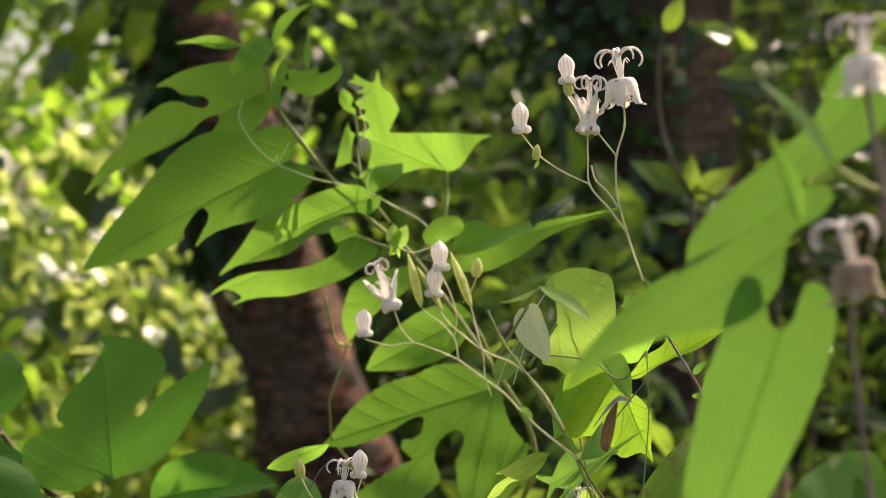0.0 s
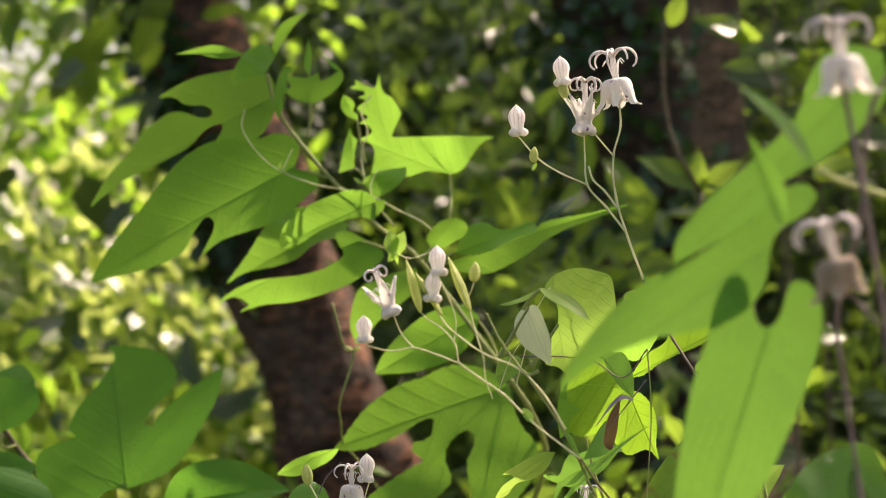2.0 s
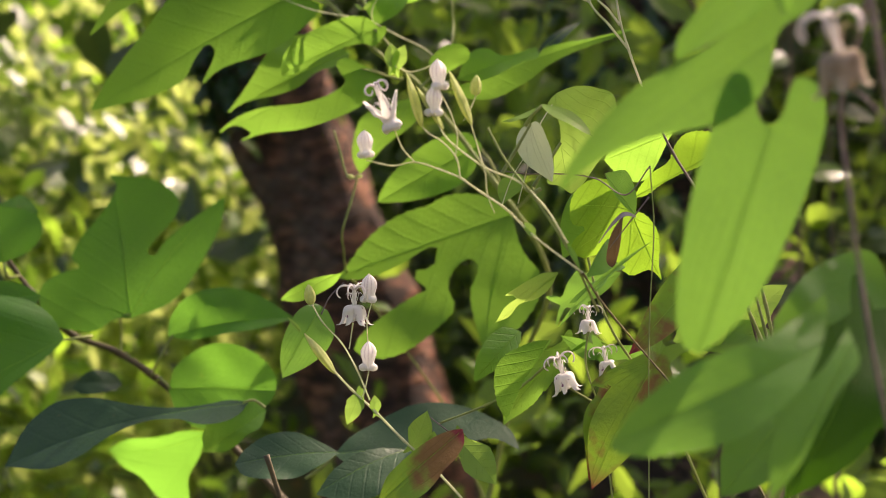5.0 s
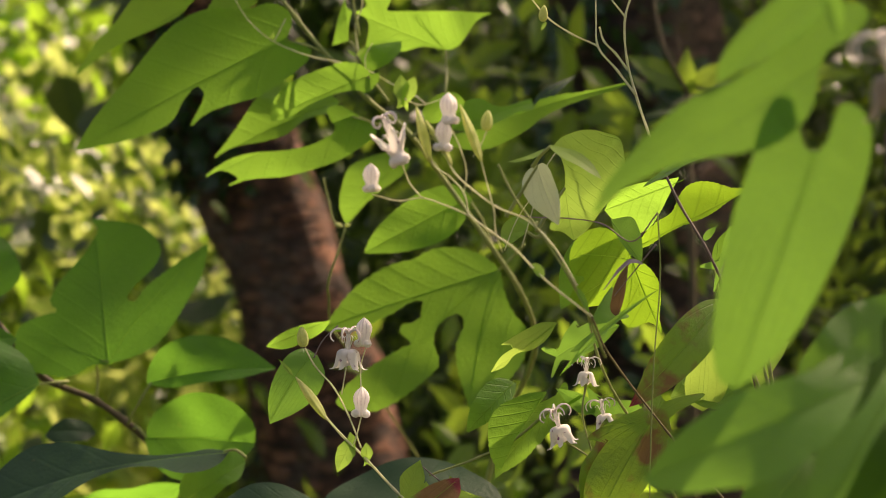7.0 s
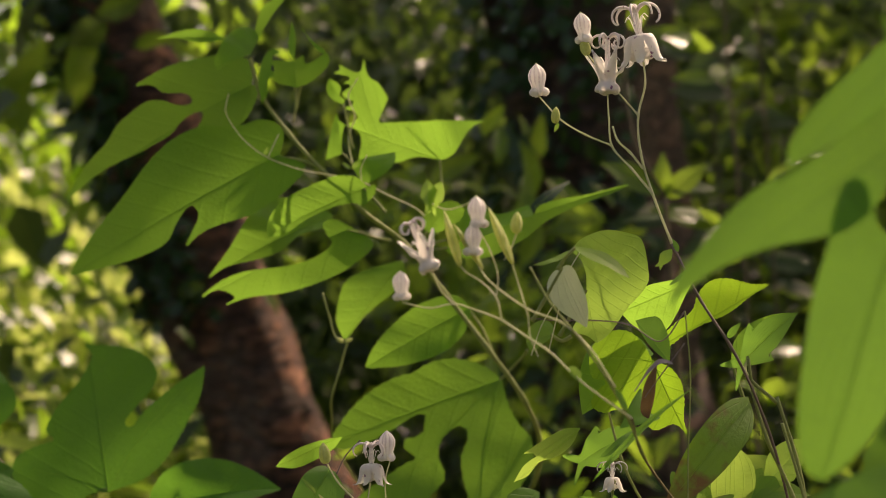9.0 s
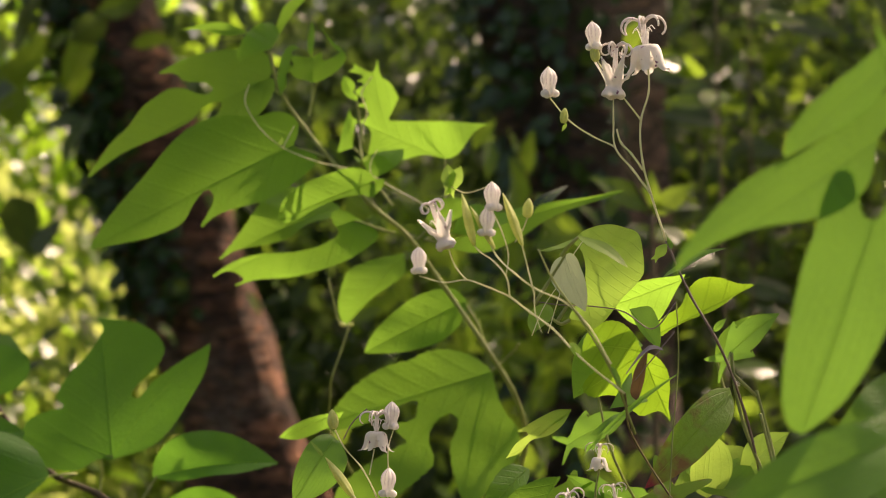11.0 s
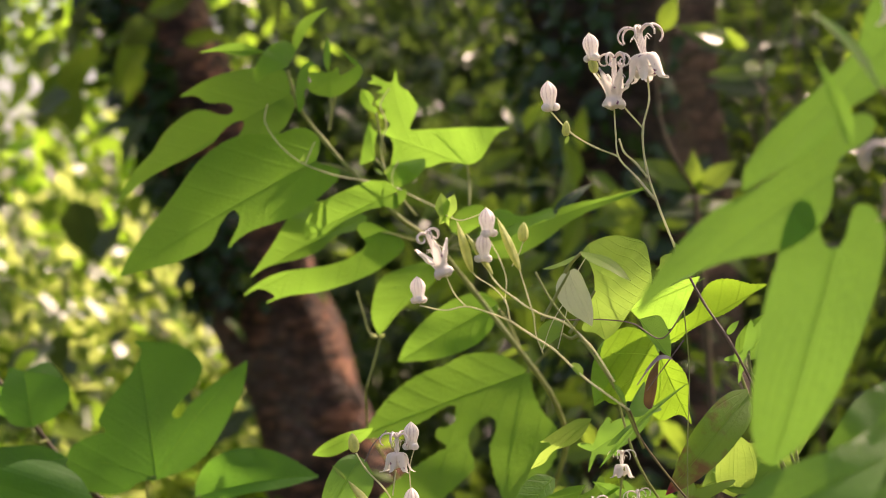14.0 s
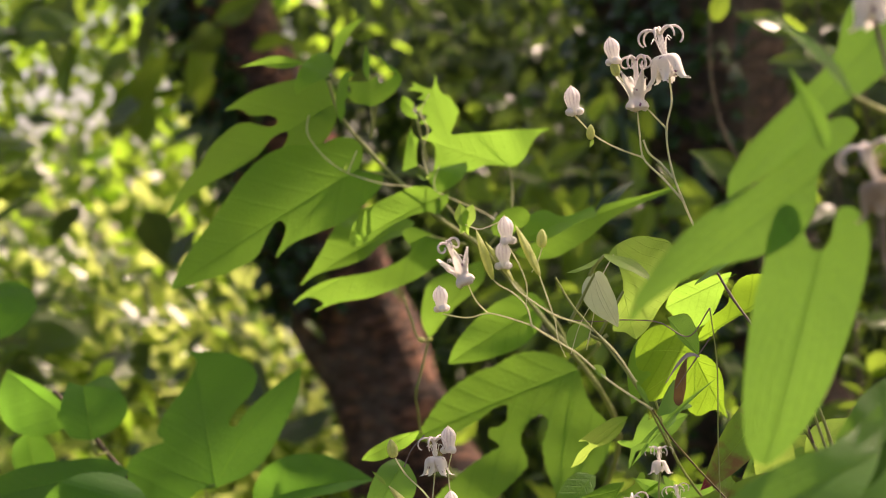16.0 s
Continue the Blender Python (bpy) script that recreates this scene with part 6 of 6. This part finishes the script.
stem(lily_side, [(0.0979, 0.4814, 1.2385), (0.1012, 0.4814, 1.2186), (0.1065, 0.4814, 1.1796), (0.1139, 0.4899, 1.0598), (0.1237, 0.4985, -0.1)], 0.00060, 0.00095, M_STEM_PURPLE)
flower(lily_side, (0.0979, 0.4814, 1.2385), (-0.0494, 0.0, 0.9988), 0.0167, 'reflexed', 0.5, 'faded white flower')
flower(lily_side, (0.0963, 0.4814, 1.191), (-0.1871, 0.0, 0.9823), 0.0175, 'reflexed', 1.4, 'faded brownish flower', M_FADED)
stem(lily_side, [(0.0963, 0.4814, 1.191), (0.1013, 0.4814, 1.1868), (0.1065, 0.4814, 1.1796)], 0.000487, 0.0004, M_STEM_PURPLE)

vine = thing('twining_vine', (0.035, 0.904, 1.0016), 'twining vine with small pale heart-shaped leaves', 'vine')
stem(vine, [(0.0816, 0.8316, 1.1607), (0.0714, 0.8316, 1.1495), (0.0601, 0.8316, 1.1563), (0.0466, 0.8316, 1.1586), (0.0319, 0.8316, 1.1592), (0.0218, 0.8316, 1.1607)], 0.000280, 0.000199, M_STEM_PURPLE)
stem(vine, [(0.0816, 0.8316, 1.1607), (0.0826, 0.8316, 1.1394), (0.0802, 0.8316, 1.1035), (0.0777, 0.8316, 1.0142), (0.0768, 0.8922, -0.1)], 0.000280, 0.000255, M_STEM)
stem(vine, [(0.0285, 0.8316, 1.1473), (0.0341, 0.8316, 1.1664), (0.0376, 0.8316, 1.1776), (0.0433, 0.8316, 1.1865)], 0.000231, 0.000199, M_STEM_PALE)
stem(vine, [(0.0218, 0.8316, 1.1462), (0.0263, 0.8316, 1.1575), (0.0353, 0.8316, 1.1709)], 0.000231, 0.000162, M_STEM_PALE)
leaf(vine, (0.0759, 0.8316, 1.1709), (0.1007, 0.8154, 1.1826), (0.1, -0.5, 0.85), 'lance', M_LILY, wide=0.8)
leaf(vine, (0.0737, 0.8316, 1.1799), (0.0778, 0.8316, 1.1848), (0.1, -0.85, 0.5), 'ovate', M_VINE, vein=False)
leaf(vine, (0.043, 0.8316, 1.0974), (0.0822, 0.7992, 1.1351), (-0.3, -0.8, 0.5), 'blade', M_LILY, wide=0.32)
stem(vine, [(0.0809, 0.8316, 1.1484), (0.0736, 0.8316, 1.1394), (0.0645, 0.8316, 1.1282)], 0.000324, 0.000162, M_STEM_PURPLE)
leaf(vine, (0.0479, 0.8700, 1.1705), (0.0522, 0.8756, 1.1490), (-0.41, -0.86, -0.30), 'lit_heart', M_VINE, petiole=[(0.0420, 0.8700, 1.1616), (0.0361, 0.8700, 1.1522)], ribs=[(-0.51, 1.05), (0.29, 0.73), (0.92, -0.01)], wave=0.05, arch=0.04)
leaf(vine, (0.0343, 0.8200, 1.1794), (0.0418, 0.8109, 1.1566), (-0.62, -0.78, 0.10), 'pale_back', M_BACK, petiole=[(0.0274, 0.8200, 1.1683), (0.0219, 0.8200, 1.1594)])
leaf(vine, (0.0303, 0.8400, 1.1538), (0.0210, 0.8385, 1.1512), (0.10, -0.97, 0.20), 'small_heart', M_VINE, petiole=[(0.0349, 0.8400, 1.1511), (0.0383, 0.8400, 1.1527)])
leaf(vine, (0.0383, 0.8100, 1.1866), (0.0571, 0.7979, 1.1743), (0.21, -0.52, 0.83), 'thin_lance', M_YELLOW, petiole=[(0.0347, 0.8100, 1.1829), (0.0315, 0.8100, 1.1785)])
leaf(vine, (0.0356, 0.8100, 1.1853), (0.0224, 0.8088, 1.1805), (-0.21, -0.64, 0.74), 'thin_lance_short', M_YELLOW)
leaf(vine, (0.0664, 0.8500, 1.1556), (0.0763, 0.8428, 1.1407), (-0.21, -0.93, 0.31), 'hanging_fold', M_LILY)
leaf(vine, (0.0508, 0.8600, 1.1038), (0.0669, 0.8689, 1.1144), (0.05, -0.80, 0.60), 'light_tongue', M_LILY)
leaf(vine, (0.0711, 0.8300, 1.1425), (0.0532, 0.8248, 1.1245), (-0.33, -0.77, 0.55), 'rolled_stalk', M_CURL, fold=0.5)
leaf(vine, (0.0709, 0.8400, 1.1412), (0.0664, 0.8391, 1.1197), (-0.31, -0.94, 0.10), 'brown_strip', M_LITTER)
leaf(vine, (0.0653, 0.8500, 1.1312), (0.0554, 0.8398, 1.1164), (0.20, -0.87, 0.46), 'cupped_green', M_LILY)

tendril = thing('climbing_vine', (-0.0564, 1.1951, 1.1441), 'thin vine twining over the mulberry leaves', 'vine')
stem(tendril, [(-0.1142, 1.1951, 1.2867), (-0.1164, 1.1951, 1.2781), (-0.1112, 1.1951, 1.2663), (-0.1044, 1.1951, 1.2581), (-0.0946, 1.1951, 1.2506), (-0.0833, 1.1951, 1.2454), (-0.0718, 1.1951, 1.2416), (-0.0575, 1.1951, 1.2388), (-0.0426, 1.1951, 1.2346), (-0.0291, 1.1951, 1.2272), (-0.0094, 1.1951, 1.2155), (-0.0013, 1.1951, 1.2040)], 0.00030, 0.00038, M_STEM_PALE)
stem(tendril, [(-0.0940, 1.1951, 1.2503), (-0.0908, 1.1951, 1.2565), (-0.0875, 1.1951, 1.2630)], 0.00034, 0.00026, M_STEM_PALE)
leaf(tendril, (-0.0963, 1.1951, 1.2503), (-0.0937, 1.1951, 1.2568), (0.1, -0.85, 0.5), 'lance', M_VINE, vein=False)
stem(tendril, [(-0.0426, 1.1951, 1.2346), (-0.0429, 1.1951, 1.2410), (-0.0389, 1.1951, 1.2494)], 0.00034, 0.00026, M_STEM_PALE)
leaf(tendril, (-0.0476, 1.1951, 1.242), (-0.0425, 1.1951, 1.2465), (0.1, -0.85, 0.5), 'lance', M_VINE, vein=False)
leaf(tendril, (-0.0483, 1.1951, 1.242), (-0.0534, 1.1951, 1.2459), (0.1, -0.85, 0.5), 'lance', M_VINE, vein=False)
stem(tendril, [(-0.0669, 1.1951, 1.1739), (-0.0636, 1.1951, 1.1603), (-0.0591, 1.1951, 1.1473), (-0.0546, 1.1951, 1.1454)], 0.000567, 0.00063, M_STEM)
stem(tendril, [(-0.0546, 1.1951, 1.1454), (-0.0591, 1.1951, 1.1311), (-0.0636, 1.1951, 1.1181), (-0.0653, 1.2199, 1.1031), (-0.058, 1.3694, 1.0577), (-0.0142, 1.444, 0.9795), (0.0049, 1.4939, -0.653)], 0.00063, 0.00063, M_STEM)
bud(tendril, (-0.0564, 1.1951, 1.1463), (-0.9426, 0.0, 0.3339), 0.00479, 0.0, True)
bud(tendril, (-0.0552, 1.1951, 1.1467), (0.986, 0.0, 0.1668), 0.00391, 0.0, True)

serrate = thing('wild_mulberry_seedling', (0.1001, 0.9653, 1.0394), 'seedling with large toothed sunlit leaves', 'shrub')
stem(serrate, [(0.0611, 0.9391, 1.1211), (0.0668, 0.9391, 1.0958), (0.1001, 0.9653, 1.0394), (0.117, 1.0118, -0.1)], 0.000588, 0.000686, M_STEM)
leaf(serrate, (0.0456, 0.9585, 1.0674), (0.021, 0.9585, 1.037), (-0.624, -0.597, 0.504), 'ovate', M_MULBERRY, teeth=0.02, wide=0.9)
leaf(serrate, (0.0674, 0.9585, 1.0682), (0.0489, 0.9585, 1.0793), (0.003, -1.0, 0.006), 'lance', M_LILY)
leaf(serrate, (0.0728, 0.9585, 1.0681), (0.0967, 0.9585, 1.0543), (0.09, -0.984, 0.155), 'ovate', M_LILY, teeth=0.02)
stem(serrate, [(0.0461, 0.9585, 1.0685), (0.0298, 0.9585, 1.0553), (0.0136, 0.9585, 1.0474), (-0.0079, 0.9585, 1.0397)], 0.000686, 0.00047, M_STEM)
leaf(serrate, (0.0814, 0.9300, 1.1378), (0.0933, 0.9284, 1.1074), (-0.26, -0.96, -0.05), 'netted_heart', M_NETTED, ribs=[(0.95, 0.01), (-0.34, -0.66), (0.20, -0.85), (0.66, -0.33)], teeth=0.012, n_teeth=60)
leaf(serrate, (0.0475, 0.9200, 1.1112), (0.0202, 0.9409, 1.0883), (-0.41, -0.86, -0.30), 'cream_fold', M_YELLOW)
leaf(serrate, (0.0839, 0.9300, 1.1441), (0.1305, 0.9185, 1.1689), (-0.21, -0.98, -0.05), 'puckered_lance', M_NETTED, ribs=[(0.97, 0.01)], teeth=0.012, n_teeth=50, wave=0.05)
leaf(serrate, (0.0851, 0.9600, 1.1405), (0.0501, 0.9390, 1.1164), (0.20, -0.87, 0.46), 'shade_oblong', M_MULBERRY, ribs=[(0.92, -0.01)])
leaf(serrate, (0.0428, 0.9300, 1.0799), (0.0229, 0.9194, 1.0469), (-0.10, -0.93, 0.36), 'drooping_lance', M_MULBERRY, ribs=[(0.94, -0.03)], teeth=0.012, n_teeth=40)
leaf(serrate, (0.0301, 0.9500, 1.0825), (0.0092, 0.9345, 1.0625), (0.20, -0.87, 0.46), 'shaded_wedge', M_MULBERRY, ribs=[(0.94, -0.01)], teeth=0.012, n_teeth=40)
leaf(serrate, (0.1063, 0.9500, 1.1730), (0.0750, 0.9677, 1.1603), (-0.42, -0.88, -0.21), 'upper_lance_lit', M_MULBERRY, ribs=[(1.00, -0.00)])
leaf(lily_near, (0.1016, 0.6326, 1.0882), (0.0813, 0.6172, 1.0681), (0.16, -0.854, 0.495), 'oblong', M_LILY, wide=1.2)
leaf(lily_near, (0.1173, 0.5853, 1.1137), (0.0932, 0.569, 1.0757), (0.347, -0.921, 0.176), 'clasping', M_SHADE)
leaf(lily_near, (0.1139, 0.5200, 1.2462), (0.0606, 0.5153, 1.1976), (-0.05, -0.99, 0.15), 'near_upper', M_LILY, vein=False, arch=0.04)
leaf(lily_near, (0.0921, 0.5160, 1.2068), (0.0310, 0.5119, 1.1663), (0.00, -0.99, 0.10), 'near_lower', M_LILY, vein=False, arch=0.03, fold=0.05, wave=0.01)
leaf(lily_near, (0.0836, 0.5115, 1.1807), (0.0638, 0.5060, 1.1262), (0.00, -0.99, 0.10), 'hanging_lance', M_LILY, arch=0.02, fold=0.05, wave=0.01)
leaf(lily_near, (0.0921, 0.5000, 1.1271), (0.0400, 0.4854, 1.1075), (-0.10, -0.96, 0.25), 'low_lance', M_LILY, arch=0.05)
leaf(lily_near, (0.1032, 0.5200, 1.1244), (0.0797, 0.5014, 1.0900), (0.20, -0.91, 0.35), 'low_clasping', M_LILY, arch=0.05)
leaf(lily_near, (0.1332, 0.6200, 1.1114), (0.0973, 0.6126, 1.1131), (0.21, -0.93, 0.31), 'side_shade', M_LILY)

red_plant = thing('reddening_plant', (0.1164, 0.9188, 1.0195), 'plant with reddening broad lance-shaped leaves', 'plant')
stem(red_plant, [(0.1319, 0.9188, 1.1210), (0.1393, 0.9188, 1.0936), (0.1464, 0.9188, 1.0193), (0.1642, 0.9880, -0.0008)], 0.00076, 0.00096, M_STEM)
leaf(red_plant, (0.1251, 0.9485, 1.1372), (0.1469, 0.9386, 1.1562), (-0.2, -0.7, 0.6), 'oblong', M_LILY, petiole=[(0.1214, 0.9188, 1.1285), (0.1319, 0.9188, 1.1185)])
stem(red_plant, [(0.1204, 0.9188, 1.1379), (0.1219, 0.9188, 1.1235), (0.1268, 0.9188, 1.1036), (0.1367, 0.9188, 1.0788), (0.1464, 0.9188, 1.0193)], 0.00068, 0.00096, M_STEM)
leaf(red_plant, (0.1339, 0.9682, 1.0849), (0.1107, 0.9682, 1.0772), (-0.1, -0.9, 0.3), 'round', M_YELLOW)
leaf(red_plant, (0.1189, 0.9583, 1.0767), (0.1507, 0.9485, 1.0756), (0, -0.7, 0.7), 'oblong', M_VINE)
leaf(red_plant, (0.1359, 0.9583, 1.0831), (0.1534, 0.9485, 1.1005), (0, -0.7, 0.7), 'ovate', M_VINE)
leaf(red_plant, (0.0868, 0.9089, 1.0688), (0.0581, 0.8892, 1.0195), (-0.3, -0.8, 0.3), 'oblong', M_RED, wide=0.9)
leaf(red_plant, (0.0541, 0.9583, 1.0959), (0.0777, 0.9485, 1.1084), (0.1, -0.85, 0.5), 'oblong', M_LILY)
stem(red_plant, [(0.1280, 0.8892, 1.1119), (0.1340, 0.8892, 1.0881), (0.1401, 0.8892, 1.0605), (0.1472, 0.8892, 1.0101), (0.1624, 0.9880, -0.1246)], 0.00068, 0.00068, M_STEM)
leaf(red_plant, (0.0801, 0.9200, 1.0706), (0.0579, 0.9016, 1.0213), (0.31, -0.93, 0.21), 'reddening_wavy', M_RED, wave=0.04)
leaf(red_plant, (0.1159, 0.9000, 1.1198), (0.0742, 0.8692, 1.0806), (0.31, -0.88, 0.36), 'reddening_broad', M_RED, ribs=[(0.97, -0.00)], arch=0.06)
leaf(red_plant, (0.1201, 0.9600, 1.1353), (0.1491, 0.9731, 1.1554), (0.21, -0.93, 0.31), 'side_oval', M_MULBERRY, petiole=[(0.1226, 0.9600, 1.1260), (0.1257, 0.9600, 1.1156)])
leaf(red_plant, (0.1115, 0.9500, 1.0733), (0.1420, 0.9422, 1.0713), (-0.10, -0.60, 0.80), 'pale_boat', M_VINE)
leaf(red_plant, (0.1030, 0.9700, 1.0733), (0.1254, 0.9755, 1.0782), (0.10, -0.86, 0.50), 'pale_round', M_VINE)
leaf(red_plant, (0.1171, 0.9500, 1.0992), (0.1150, 0.9507, 1.0696), (-0.32, -0.95, 0.00), 'yellow_drop', M_YELLOW, petiole=[(0.1205, 0.9500, 1.1047), (0.1244, 0.9500, 1.1114)])

white_fl = thing('small_white_flower', (0.0695, 0.9188, 1.0054), 'small white flowers in a sunlit patch', 'flower')
stem(white_fl, [(0.0614, 0.9188, 1.0897), (0.0586, 0.9188, 1.0730), (0.0635, 0.9188, 1.0522), (0.0695, 0.9188, 1.0054), (0.0608, 1.0374, -0.1892)], 0.00045, 0.00041, M_STEM)
flower(white_fl, (0.0502, 0.9188, 1.0602), (-0.2819, 0.0000, 0.9594), 0.0157, "reflexed", 0.3)
flower(white_fl, (0.0600, 0.9188, 1.0854), (0.0344, 0.0000, 0.9994), 0.0113, "reflexed", 1.3)
flower(white_fl, (0.0688, 0.9188, 1.0666), (-0.1997, 0.0000, 0.9799), 0.0122, "reflexed", 2.3)
stem(white_fl, [(0.0600, 0.9188, 1.0859), (0.0586, 0.9188, 1.0730)], 0.00037, 0.00032)
stem(white_fl, [(0.0508, 0.9188, 1.0602), (0.0635, 0.9188, 1.0522)], 0.00042, 0.0004)
stem(white_fl, [(0.0688, 0.9188, 1.0677), (0.0635, 0.9188, 1.0522)], 0.00042, 0.0004)

back_shrub = thing('back_shrub', (0.2576, 2.0747, 0.7706), 'dark green shrub with narrow leaves in shade', 'shrub')
stem(back_shrub, [(0.2480, 2.0747, 1.2540), (0.2510, 2.0747, 1.1641), (0.2576, 2.0747, 0.7706), (0.2708, 2.0747, -0.0175)], 0.00255, 0.0048, M_TWIG)
leaf(back_shrub, (0.2452, 2.0747, 1.2596), (0.1833, 2.0747, 1.2904), (-0.1, -0.8, 0.6), 'lance', M_BUSH_MID, wide=1.2)
leaf(back_shrub, (0.2480, 2.0747, 1.2512), (0.2479, 2.0747, 1.3001), (-0.4, -0.9, 0.1), 'lance', M_BUSH_MID, wide=1.1)
leaf(back_shrub, (0.2508, 2.0747, 1.2540), (0.2956, 2.0747, 1.2850), (0.1, -0.8, 0.6), 'lance', M_BUSH_MID, wide=1.2)
leaf(back_shrub, (0.2480, 2.0747, 1.2344), (0.2003, 2.0747, 1.2286), (0.1, -0.5, 0.8), 'lance', M_BUSH_DARK, wide=0.7)
leaf(back_shrub, (0.2536, 2.0747, 1.2597), (0.3013, 2.0747, 1.2597), (0.1, -0.7, 0.8), 'lance', M_BUSH_DARK, wide=1.2)
stem(back_shrub, [(0.2480, 2.0747, 1.2540), (0.2226, 2.0747, 1.3045), (0.2140, 2.0747, 1.3776), (0.2195, 2.0747, 1.4338)], 0.00255, 0.0012, M_TWIG)
leaf(back_shrub, (0.2223, 2.0747, 1.4197), (0.2391, 2.0747, 1.4563), (0.1, -0.9, 0.2), 'lance', M_BUSH_MID, wide=1.3)
